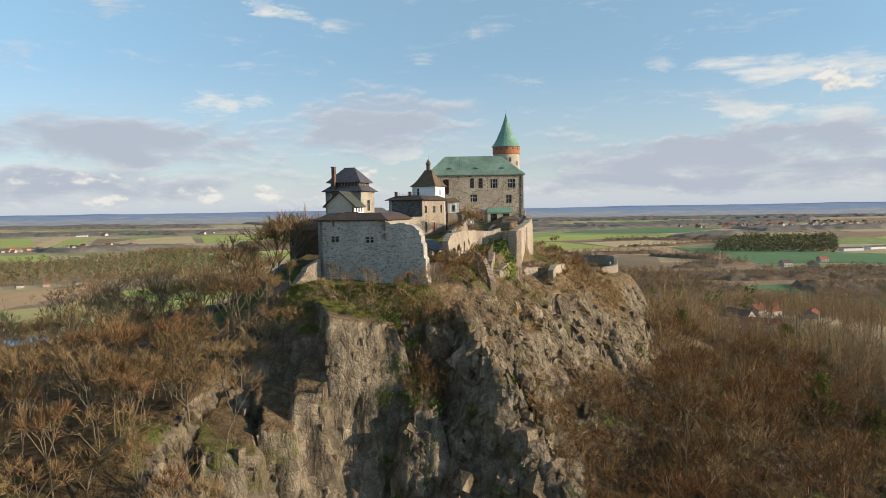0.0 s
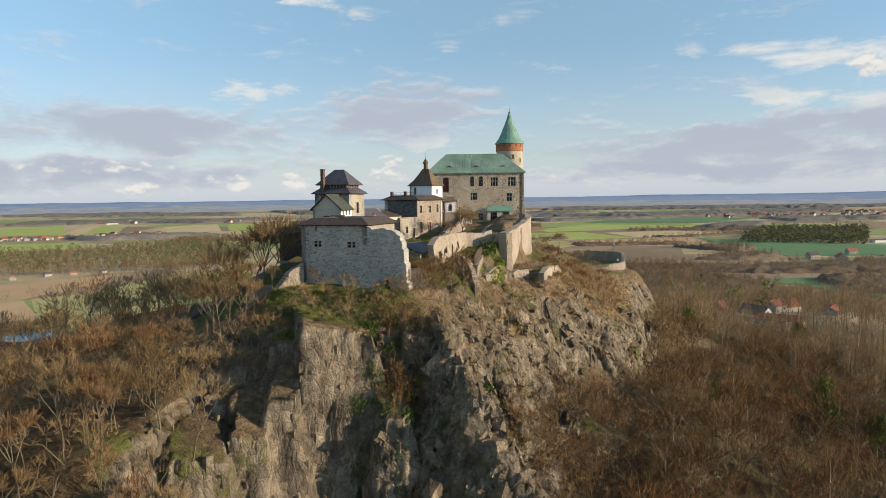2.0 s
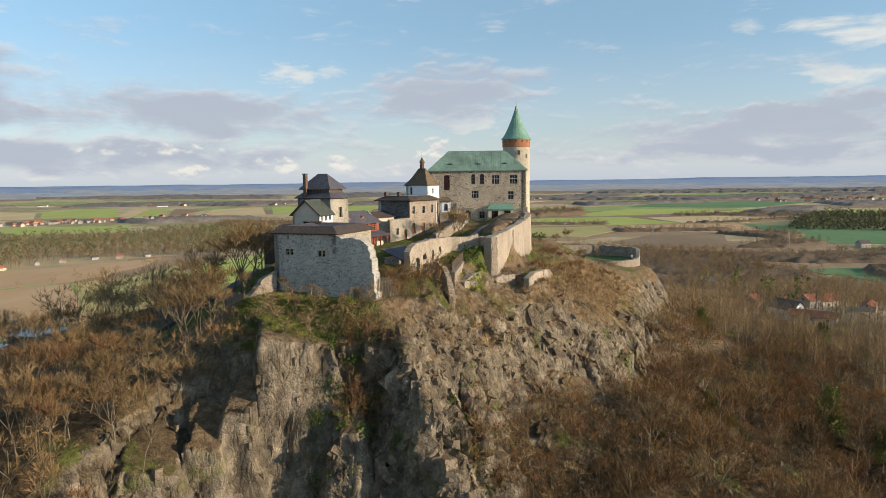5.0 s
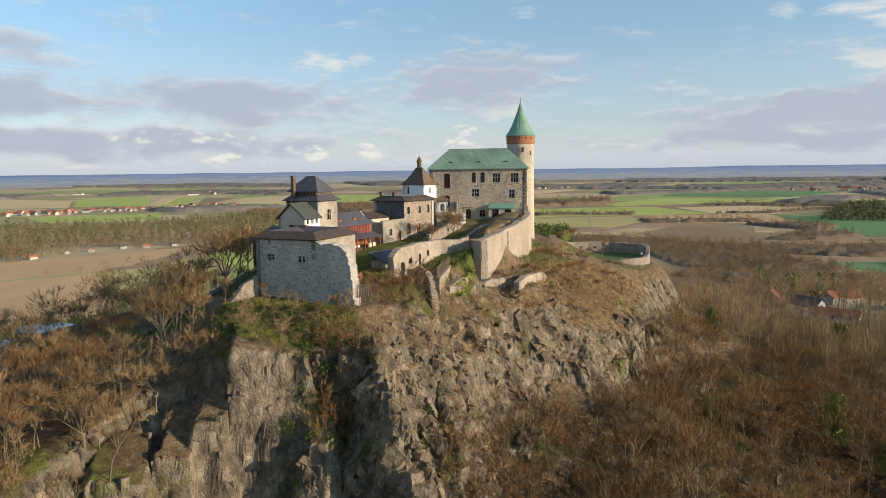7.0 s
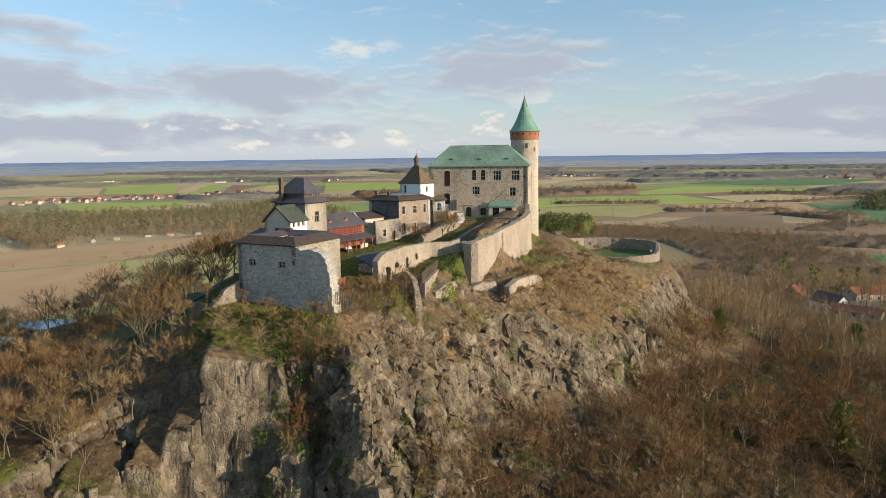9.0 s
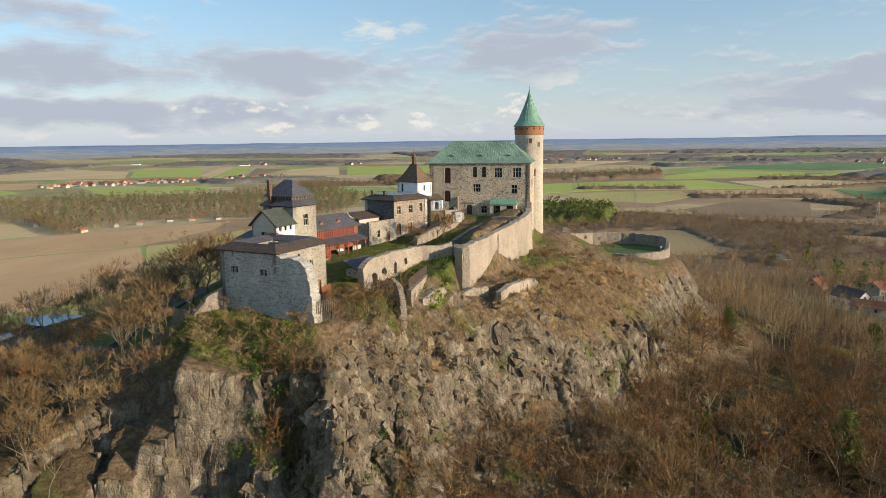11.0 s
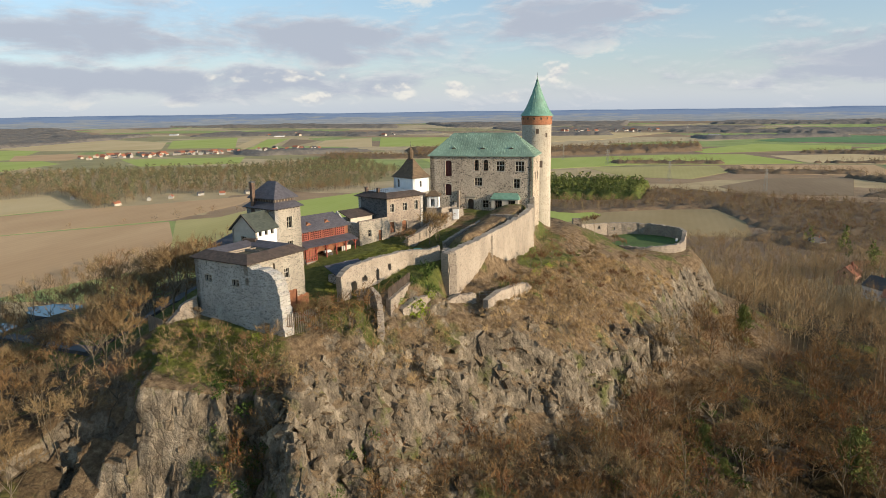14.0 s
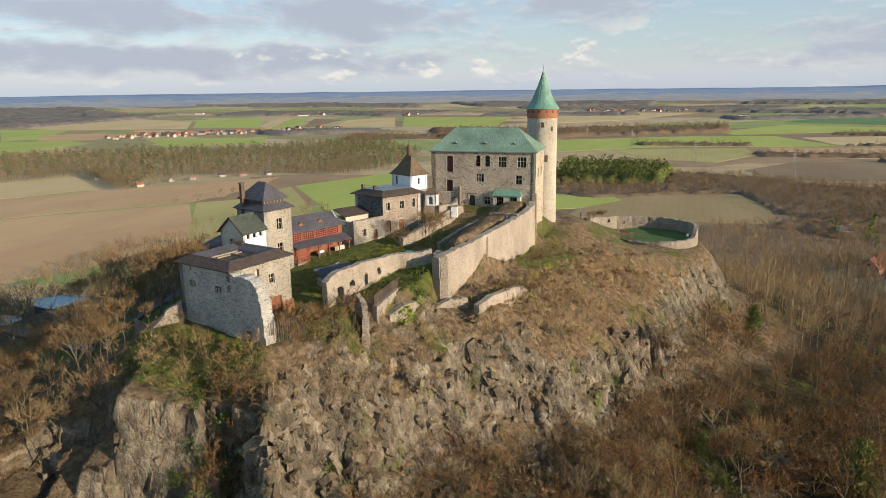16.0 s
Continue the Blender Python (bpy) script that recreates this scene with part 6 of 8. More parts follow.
ORANGE_TONES = [(0.15, (0.14, 0.095, 0.05)), (0.36, (0.25, 0.165, 0.075)), (0.50, (0.175, 0.088, 0.043)), (0.64, (0.30, 0.215, 0.11)), (0.80, (0.15, 0.105, 0.058))]
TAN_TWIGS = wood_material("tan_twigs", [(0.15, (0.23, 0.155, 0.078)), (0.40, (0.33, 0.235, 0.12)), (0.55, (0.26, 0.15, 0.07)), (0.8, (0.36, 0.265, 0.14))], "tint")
TWIGS = wood_material("bare_twigs", ORANGE_TONES, "tint")
TREE_TWIGS = wood_material("tree_twigs", ORANGE_TONES, "object")
BARK = wood_material("tree_bark", [(0.35, (0.10, 0.08, 0.055)), (0.65, (0.25, 0.205, 0.14))])
NEEDLES = wood_material("pine_needles", [(0.35, (0.075, 0.095, 0.024)), (0.65, (0.17, 0.185, 0.05))])
IVY = wood_material("ivy_leaves", [(0.35, (0.03, 0.055, 0.012)), (0.65, (0.10, 0.14, 0.03))])
rng = np.random.default_rng(7)


def bare_tree(height, spread, limbs, subs, twigs, twig_len, twig_w, seed, lean=0.0, first=0.3):
    """Skeleton of a leafless tree: wood (segments with radii) and twigs (thin triangles)."""
    r = np.random.default_rng(seed)
    wood, tw = [], []
    pts = [np.array([0, 0, -0.6])]
    steps = 5
    for k in range(1, steps + 1):
        pts.append(np.array([lean * k / steps * height * 0.2, 0, 0]) + np.array([r.normal(0, 0.02), r.normal(0, 0.02), 0]) * height + np.array([0, 0, height * 0.9 * k / steps]))
    r0 = height * 0.017
    rad = [r0 * (1 - 0.82 * k / steps) for k in range(steps + 1)]
    for k in range(steps):
        wood.append((pts[k], pts[k + 1], rad[k], rad[k + 1]))

    def along(t):
        k = min(steps - 1, int(t * steps))
        f = t * steps - k
        return pts[k] * (1 - f) + pts[k + 1] * f

    for i in range(limbs):
        t = first + (1 - first) * (i + r.uniform(0.1, 0.9)) / limbs
        az = i * 2.4 + r.uniform(-0.5, 0.5)
        el = 0.45 + 0.75 * t + r.uniform(-0.15, 0.15)
        ln = spread * (1.15 - 0.75 * t) * r.uniform(0.75, 1.15)
        d = np.array([math.cos(az) * math.cos(el), math.sin(az) * math.cos(el), math.sin(el)])
        a = along(min(t, 0.999))
        b = a + d * ln * 0.55 + r.normal(0, 0.04, 3) * ln
        c = b + (d + np.array([0, 0, 0.28]) + r.normal(0, 0.12, 3)) * ln * 0.5
        rl = r0 * 0.45 * (1.1 - 0.7 * t)
        wood += [(a, b, rl, rl * 0.6), (b, c, rl * 0.6, rl * 0.2)]
        for j in range(subs):
            s = r.uniform(0.25, 1.0)
            base = a + (b - a) * s * 2 if s < 0.5 else b + (c - b) * (s - 0.5) * 2
            e = d + r.normal(0, 0.55, 3) + np.array([0, 0, 0.25])
            e /= np.linalg.norm(e)
            sl = ln * 0.42 * r.uniform(0.6, 1.2)
            tip = base + e * sl
            wood.append((base, tip, rl * 0.3, rl * 0.09))
            for k in range(twigs):
                p = base + (tip - base) * r.uniform(0.2, 1.0)
                g = e + r.normal(0, 0.6, 3) + np.array([0, 0, 0.2])
                g /= np.linalg.norm(g)
                w = np.cross(g, r.normal(0, 1, 3))
                w = w / (np.linalg.norm(w) + 1e-6) * twig_w * r.uniform(0.6, 1.3)
                tw.append((p - w, p + w, p + g * twig_len * r.uniform(0.6, 1.3)))
    return wood, np.array(tw).reshape(-1, 3)


def wood_arrays(wood, sides):
    V, F = [], []
    for p, q, a, b in wood:
        d = q - p
        d = d / (np.linalg.norm(d) + 1e-9)
        s = np.cross(d, [0.3, 0.9, 0.2])
        s /= np.linalg.norm(s)
        t = np.cross(d, s)
        n = len(V)
        for o, rr in ((p, a), (q, b)):
            for i in range(sides):
                an = 2 * math.pi * i / sides
                V.append(o + (s * math.cos(an) + t * math.sin(an)) * rr)
        for i in range(sides):
            k = (i + 1) % sides
            F += [(n + i, n + k, n + sides + k), (n + i, n + sides + k, n + sides + i)]
    return np.array(V), np.array(F)


def tri_mesh(name, V, F, material):
    me = bpy.data.meshes.new(name)
    V, F = np.ascontiguousarray(V, dtype=np.float32), np.ascontiguousarray(F, dtype=np.int32)
    me.vertices.add(len(V))
    me.vertices.foreach_set("co", V.ravel())
    me.loops.add(F.size)
    me.loops.foreach_set("vertex_index", F.ravel())
    me.polygons.add(len(F))
    me.polygons.foreach_set("loop_start", np.arange(len(F), dtype=np.int32) * 3)
    me.polygons.foreach_set("loop_total", np.full(len(F), 3, dtype=np.int32))
    me.update(calc_edges=True)
    me.materials.append(material)
    return me


def stand(name, kinds, spots, label, category, materials, scales=(0.8, 1.2)):
    """A whole wood as one object: each spot gets one of the kinds (lists of vertex and face arrays, one per material), turned and scaled."""
    Vs, Fs, Ms, Ts, base = [], [], [], [], 0
    pick = rng.integers(0, len(kinds), len(spots))
    for kind_i, kind in enumerate(kinds):
        sel = np.asarray(spots)[pick == kind_i]
        if not len(sel):
            continue
        n = len(sel)
        an, sc = rng.uniform(0, 2 * math.pi, n), rng.uniform(*scales, n)
        hs = rng.uniform(0.85, 1.2, n)
        tones = rng.uniform(0, 1, n)
        for mi, (V, F) in enumerate(kind):
            c, s = np.cos(an)[:, None], np.sin(an)[:, None]
            x = (V[None, :, 0] * c - V[None, :, 1] * s) * sc[:, None] + sel[:, 0:1]
            y = (V[None, :, 0] * s + V[None, :, 1] * c) * sc[:, None] + sel[:, 1:2]
            z = V[None, :, 2] * (sc * hs)[:, None] + sel[:, 2:3]
            Vs.append(np.stack([x, y, z], -1).reshape(-1, 3))
            Fs.append((F[None] + (np.arange(n) * len(V))[:, None, None]).reshape(-1, 3) + base)
            Ms.append(np.full(n * len(F), mi, dtype=np.int32))
            Ts.append(np.repeat(tones, len(V)))
            base += n * len(V)
    me = tri_mesh(name, np.concatenate(Vs), np.concatenate(Fs), materials[0])
    for m in materials[1:]:
        me.materials.append(m)
    me.polygons.foreach_set("material_index", np.concatenate(Ms))
    me.attributes.new("tint", "FLOAT", "POINT").data.foreach_set("value", np.concatenate(Ts))
    return tagged(new(name, me), label, category, kind="stuff")


def kind_of(height, spread, limbs, subs, twigs, tl, tw, seed, sides=3, **kw):
    wood, t = bare_tree(height, spread, limbs, subs, twigs, tl, tw, seed, **kw)
    return [wood_arrays(wood, sides), (t, np.arange(len(t)).reshape(-1, 3))]


def pine_kind(height, seed, clumps=10, per=9, size=1.0, bare=0.35, width=0.2, leaf=0.42):
    r = np.random.default_rng(seed)
    wood = [(np.array([0, 0, -0.5]), np.array([0, 0, height * 0.95]), height * 0.014, height * 0.003)]
    T = []
    for k in range(clumps):
        h = bare + (1 - bare) * (k + 0.5) / clumps
        rr = height * width * (1.12 - h) * 1.5 * r.uniform(0.3, 1.0)
        an = r.uniform(0, 6.28)
        c = np.array([math.cos(an) * rr, math.sin(an) * rr, h * height])
        wood.append((np.array([0, 0, h * height * 0.95]), c, 0.05, 0.02))
        for j in range(per):
            p = c + r.normal(0, 1, 3) * np.array([0.75, 0.75, 0.45]) * size
            T += [p + r.normal(0, leaf, 3) * size for _ in range(3)]
    T = np.array(T)
    return [wood_arrays(wood, 3), (T, np.arange(len(T)).reshape(-1, 3))]


def in_polygon(x, y, poly):
    inside = np.zeros(x.shape, bool)
    for (x0, y0), (x1, y1) in zip(poly, poly[1:] + poly[:1]):
        inside ^= ((y0 > y) != (y1 > y)) & (x < (x1 - x0) * (y - y0) / (y1 - y0 + 1e-9) + x0)
    return inside


def scatter(poly, step, keep=1.0):
    """Jittered spots on the ground inside a plan polygon."""
    xs, ys = [p[0] for p in poly], [p[1] for p in poly]
    X, Y = np.meshgrid(np.arange(min(xs), max(xs), step), np.arange(min(ys), max(ys), step))
    X = (X + rng.uniform(-0.5, 0.5, X.shape) * step).ravel()
    Y = (Y + rng.uniform(-0.5, 0.5, Y.shape) * step).ravel()
    ok = in_polygon(X, Y, poly) & (rng.uniform(0, 1, X.shape) < keep)
    X, Y = X[ok], Y[ok]
    return np.stack([X, Y, ground_height(X, Y) + far_rise(X, Y)], -1)


def slope_at(S):
    e = 1.0
    gx = (ground_height(S[:, 0] + e, S[:, 1]) - ground_height(S[:, 0] - e, S[:, 1])) / (2 * e)
    gy = (ground_height(S[:, 0], S[:, 1] + e) - ground_height(S[:, 0], S[:, 1] - e)) / (2 * e)
    return np.hypot(gx, gy)


def round_tree(height, width, limbs, twigs, tl, tw, seed, base=0.3):
    """A light leafless tree for the depth of a wood: trunk, forks, and a rounded crown of twigs."""
    r = np.random.default_rng(seed)
    bend = r.normal(0, 0.05, 2) * height
    mid, top = np.array([*(bend * 0.4), height * 0.5]), np.array([*bend, height * 0.85])
    r0 = height * 0.012
    wood = [(np.array([0, 0, -0.8]), mid, r0, r0 * 0.6), (mid, top, r0 * 0.6, r0 * 0.15)]
    cz, hz = height * (1 + base) / 2, height * (1 - base) / 2
    for i in range(limbs):
        t = base + 0.5 * i / limbs
        a = mid * (t / 0.5) if t < 0.5 else mid + (top - mid) * (t - 0.5) / 0.35
        an = i * 2.4 + r.uniform(0, 0.6)
        q = np.array([math.cos(an) * width * 0.62, math.sin(an) * width * 0.62, a[2] + height * r.uniform(0.16, 0.32)])
        wood.append((a, q, r0 * 0.4, r0 * 0.1))
    T = []
    for i in range(twigs):
        u = r.normal(0, 1, 3)
        u /= np.linalg.norm(u)
        rad = r.uniform(0.15, 1.0) ** 0.6
        lump = 1 + 0.28 * math.sin(3 * math.atan2(u[1], u[0]) + seed) + 0.15 * math.sin(5 * u[2] + seed)
        p = np.array([u[0] * width * rad * lump, u[1] * width * rad * lump, cz + u[2] * hz * rad])
        g = u * np.array([0.8, 0.8, 0.5]) + np.array([0, 0, 0.75]) + r.normal(0, 0.3, 3)
        g /= np.linalg.norm(g)
        w = np.cross(g, r.normal(0, 1, 3))
        w = w / (np.linalg.norm(w) + 1e-6) * tw * r.uniform(0.5, 1.3)
        p = p - g * tl * 0.5
        T += [p - w, p + w, p + g * tl * r.uniform(0.7, 1.4)]
    T = np.array(T)
    return [wood_arrays(wood, 3), (T, np.arange(len(T)).reshape(-1, 3))]


def fork_tree(height, seed, forks=(4, 3, 3), twigs=9, tl=1.2, tw=0.032, wide=0.62, stem=0.34, lean=0.06):
    """A leafless tree that forks again and again into a fan of twigs: wood segments and twig triangles."""
    r = np.random.default_rng(seed)
    r0 = height * 0.0115
    tilt = r.normal(0, lean, 2)
    knee = np.array([tilt[0] * 0.4, tilt[1] * 0.4, stem * 0.55]) * height
    top = np.array([tilt[0], tilt[1], stem]) * height
    wood = [(np.array([0, 0, -0.8]), knee, r0, r0 * 0.8), (knee, top, r0 * 0.8, r0 * 0.66)]
    T = []

    def blade(p, q, w):
        s = np.cross(q - p, r.normal(0, 1, 3))
        s = s / (np.linalg.norm(s) + 1e-9) * w
        T.extend((p - s, p + s, q))

    def grow(p, way, rad, level, length):
        count = forks[level]
        phase = r.uniform(0, 6.28)
        for k in range(count):
            an = phase + 6.28 * k / count + r.normal(0, 0.3)
            open_by = wide * r.uniform(0.55, 1.2) * (0.35 if k == 0 and level == 0 else 1.0)
            side = np.array([math.cos(an), math.sin(an), 0.0])
            side = side - way * side.dot(way)
            side /= np.linalg.norm(side) + 1e-9
            d = way * math.cos(open_by) + side * math.sin(open_by) + np.array([0, 0, 0.12])
            d /= np.linalg.norm(d)
            a = p - way * length * 0.5 * r.uniform(0, 1) * (1 if level else 0.4)
            q = a + d * length * r.uniform(0.75, 1.2)
            last = level == len(forks) - 1
            if last:
                blade(a, q, rad * 0.5)
                for j in range(twigs):
                    s = a + (q - a) * r.uniform(0.15, 1.0)
                    g = d + r.normal(0, 0.5, 3) + np.array([0, 0, 0.18])
                    g /= np.linalg.norm(g)
                    blade(s, s + g * tl * r.uniform(0.6, 1.3), tw * r.uniform(0.6, 1.3))
            else:
                wood.append((a, q, rad * 0.62, rad * 0.36))
                grow(q, d, rad * 0.42, level + 1, length * 0.64)

    grow(top, np.array([tilt[0] * 0.6, tilt[1] * 0.6, 1.0]) / math.hypot(1.0, 0.6 * np.linalg.norm(tilt)), r0, 0, height * 0.31)
    return wood, np.array(T)


def fork_kind(*args, **kw):
    wood, t = fork_tree(*args, **kw)
    return [wood_arrays(wood, 3), (t, np.arange(len(t)).reshape(-1, 3))]


SMALL = [fork_kind(10.5 + 1.5 * (k % 3), 20 + k, (4, 3, 3), 13, 1.2, 0.029, 0.58 + 0.07 * (k % 3), 0.36, 0.1) for k in range(7)]
BROAD = [fork_kind(12.5 + 1.5 * (k % 3), 40 + k, (5, 4, 3), 12, 1.45, 0.037, 0.74 + 0.06 * (k % 3), 0.3) for k in range(7)]
BUSH = [kind_of(2.6, 2.2, 7, 2, 6, 0.9, 0.03, 60 + k, first=0.05) for k in range(4)]
MIDDLE = [round_tree(11.5 + k, 3.4, 5, 170, 1.9, 0.045, 70 + k, 0.22) for k in range(5)]
ROUND = [round_tree(11.5 + 1.2 * (k % 3), 3.3 + 0.4 * (k % 2), 6, 420, 1.15, 0.036, 75 + k, 0.24) for k in range(5)]
FAR = [round_tree(12, 4.0, 3, 58, 2.3, 0.12, 80 + k, 0.2) for k in range(4)]
PINE = [pine_kind(11, 90 + k) for k in range(3)]
FAR_PINE = [pine_kind(14, 95 + k, 7, 6, 1.9, 0.4) for k in range(3)]
FAR_CLUMP = [pine_kind(14, 105 + k, 6, 5, 3.2, 0.1, 0.32) for k in range(3)]


# far crowns paler and greyer: the haze of distance is in the colour
FAR_HAZED = wood_material("hazed_distant_wood", [(0.35, (0.15, 0.135, 0.12)), (0.65, (0.23, 0.20, 0.165))])
DULL_NEEDLES = wood_material("dull_conifers", [(0.35, (0.09, 0.095, 0.048)), (0.65, (0.175, 0.165, 0.08))])
BROWN_CROWNS = wood_material("brown_crowns", [(0.3, (0.13, 0.092, 0.06)), (0.5, (0.20, 0.145, 0.092)), (0.7, (0.155, 0.098, 0.062))])
# brown twigs, darkened to hold the shade over the near slope
SHADE_BROWN_TWIGS = wood_material("brown_twigs_with_shade", [(0.15, (0.07, 0.04, 0.018)), (0.36, (0.20, 0.112, 0.042)), (0.48, (0.165, 0.066, 0.026)), (0.60, (0.26, 0.16, 0.065)), (0.8, (0.095, 0.055, 0.025))], "tint")

# woods on the south slope, with clearings round the hamlet
HAMLET = [(141.5, 398), (143, 348), (149, 333), (156, 541), (162, 372), (178, 395), (176, 430), (163, 455), (182, 352)]
south = [(30, 100), (34, 122), (44, 150), (48, 185), (54, 215), (62, 225), (66, 250), (56, 268), (70, 330), (110, 420), (210, 420), (260, 330), (190, 170), (120, 70), (60, 40), (20, 55), (20, 80)]
S = scatter(south, 6.3, 0.92)
d, _ = edge_distance(S[:, 0], S[:, 1])
glade = np.hypot((S[:, 0] - 58) / 4, (S[:, 1] - 152) / 16) < 1
_, run, drop = edge_blend(S[:, 0], S[:, 1], BANK_RUN, CLIFF_DROP)
S = S[(d > run + drop / 2.2 + np.where(S[:, 1] < 188, 7.5, 2.5)) & ~glade]
for hx, hy in HAMLET:
    S = S[np.hypot(S[:, 0] - hx + 2, S[:, 1] - hy + 4) > 9]
# near trees carry shade in their twig colour, far ones a brighter light
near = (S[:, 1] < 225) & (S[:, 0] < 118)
stand("slope_wood", BROAD[:4] + ROUND, S[near], "dense bare brown winter wood on the slope", "woodland", [BARK, SHADE_BROWN_TWIGS], (0.65, 1.15))
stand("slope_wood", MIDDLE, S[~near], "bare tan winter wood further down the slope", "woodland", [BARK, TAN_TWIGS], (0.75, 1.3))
S = np.concatenate([scatter([(78, 250), (74, 320), (92, 420), (122, 530), (170, 560), (300, 560), (430, 470), (340, 330), (262, 330), (212, 420), (110, 422), (72, 332)], 6.6, 0.92), scatter([(60, 330), (92, 422), (122, 532), (118, 562), (60, 536), (0, 508), (-50, 515), (-40, 430), (20, 340)], 6.6, 0.92)])
for hx, hy in HAMLET:
    S = S[np.hypot(S[:, 0] - hx + 2, S[:, 1] - hy + 4) > 9]
stand("lower_wood", FAR, S, "bare brown wood at the foot of the hill", "woodland", [BARK, TAN_TWIGS], (0.55, 0.95))
# woods on the north-west slope
north = [(-33, 101), (-46, 112), (-40, 122), (-48, 150), (-60, 190), (-70, 235), (-150, 270), (-230, 220), (-220, 170), (-190, 120), (-110, 60), (-62, 34), (-30, 40), (-14, 60), (-26, 73), (-25, 86), (-23.5, 93), (-25, 99)]
S = scatter(north, 5.4, 0.94)
S = S[(S[:, 2] < 63)]
open_bank = (S[:, 0] > -66) & (S[:, 1] > 111)
S = S[~open_bank | (rng.uniform(0, 1, len(S)) < 0.25)]
gap = np.hypot((S[:, 0] + 98) / 14, (S[:, 1] - 148) / 11) < 1
sight = np.abs((S[:, 1] - 152) - (S[:, 0] + 100) * -0.93) < 8
S = S[~gap & (~(sight & (S[:, 0] > -104)) | (rng.uniform(0, 1, len(S)) < 0.35))]
stand("bank_wood", SMALL, S, "dense bare orange-brown winter wood on the bank", "woodland", [BARK, TWIGS], (0.55, 1.0))
front = [(-30, 40), (60, 40), (36, 78), (20, 92), (8, 82), (-6, 78), (-20, 72), (-28, 66)]
S = scatter(front, 3.6, 0.85)
S = S[(S[:, 2] < 38) & (S[:, 0] < 30) & (S[:, 0] > 12)]
stand("foot_wood", SMALL, S, "bare brown trees at the foot of the cliffs", "woodland", [BARK, SHADE_BROWN_TWIGS], (0.6, 1.0))
# scrub on ledges, gullies and the grass bank
scrub = scatter([(-44, 92), (-30, 100), (-8, 103), (6, 115), (14, 128), (24, 160), (34, 190), (56, 210), (66, 235), (52, 190), (48, 165), (40, 130), (30, 100), (12, 78), (-12, 74), (-32, 66), (-44, 74)], 1.75, 0.7)
sl = slope_at(scrub)
scrub = scrub[(sl < 1.5) & ((scrub[:, 1] > 92) | (scrub[:, 0] > 12) | (scrub[:, 0] < -34)) & (noise_keep := np.array([noise.noise((p[0] * 0.09, p[1] * 0.09, 3.0)) for p in scrub]) > np.where(scrub[:, 0] > 18, 0.04, -0.2))]
stand("scrub", BUSH, scrub, "leafless brown scrub on ledges and gullies", "scrub", [BARK, TAN_TWIGS], (0.5, 1.25))
for name, poly, gap, big in (
    ("gully_scrub", [(-9, 99), (-3, 100), (-1.5, 92), (-2, 82), (-9, 80), (-9.5, 90)], 1.3, (0.6, 1.2)),
    ("apron_scrub", [(7, 96), (11, 108), (17, 116), (24, 122), (31, 127), (38, 142), (44, 158), (52, 170), (58, 178), (58, 150), (46, 118), (34, 98), (20, 82), (12, 86)], 1.8, (0.6, 1.35)),
    ("wall_scrub", [(-4, 107), (-1, 114), (2, 119), (4.5, 117), (2.5, 111), (-2, 105)], 1.7, (0.8, 1.8)),
):
    spot = scatter(poly, gap, 0.85)
    spot = spot[slope_at(spot) < (2.6 if name == "gully_scrub" else 1.7)]
    stand(name, BUSH, spot, "dense leafless red-brown scrub below the rocks", "scrub", [BARK, SHADE_BROWN_TWIGS], big)
inner = scatter([(-24, 96), (-6, 101), (2, 112), (9, 124), (14, 138), (18, 158), (22, 176), (30, 200), (24, 200), (19, 184), (19, 160), (12, 134), (-6, 104), (-24, 106)], 1.5, 0.4)
stand("bank_scrub", BUSH, inner, "low brown bushes below the castle walls", "scrub", [BARK, TWIGS], (0.35, 0.8))
grass_kind = [[(np.array([(x, y, z) for k in range(40) for x, y, z in ((math.cos(k * 2.4) * 0.09 * k ** 0.5, math.sin(k * 2.4) * 0.09 * k ** 0.5, -0.05), (math.cos(k * 2.4) * 0.09 * k ** 0.5 + 0.05, math.sin(k * 2.4) * 0.09 * k ** 0.5 + 0.03, -0.05), (math.cos(k * 2.4) * 0.13 * k ** 0.5, math.sin(k * 2.4) * 0.13 * k ** 0.5, 0.22 + 0.1 * math.sin(k)))]), np.arange(120).reshape(-1, 3))]]
GRASS_BLADES = wood_material("grass_blades", [(0.35, (0.085, 0.105, 0.02)), (0.65, (0.21, 0.215, 0.055))])
tufts = scatter([(-25.5, 97), (-20, 93.5), (-13, 94), (-8, 101), (-6, 104.5), (-24, 108), (-27, 104)], 0.62, 0.75)
tufts[:, 2] += 0.05
stand("bank_grass", grass_kind, tufts, "rough green grass on the bank below the house", "grass", [GRASS_BLADES], (0.8, 1.5))
tufts = scatter([(13, 130), (17, 140), (20, 152), (22, 172), (30, 192), (26, 200), (20, 186), (19, 160), (14, 138)], 0.95, 0.15)
stand("slope_grass", grass_kind, tufts, "green grass below the retaining wall", "grass", [GRASS_BLADES], (0.8, 1.6))
tufts = scatter([(-8, 122), (-3, 120), (2, 130), (5, 140), (-2, 150), (-7, 150), (-10, 136)], 0.7, 0.8)
stand("yard_grass", grass_kind, tufts, "green grass in the castle yard", "grass", [GRASS_BLADES], (0.7, 1.3))


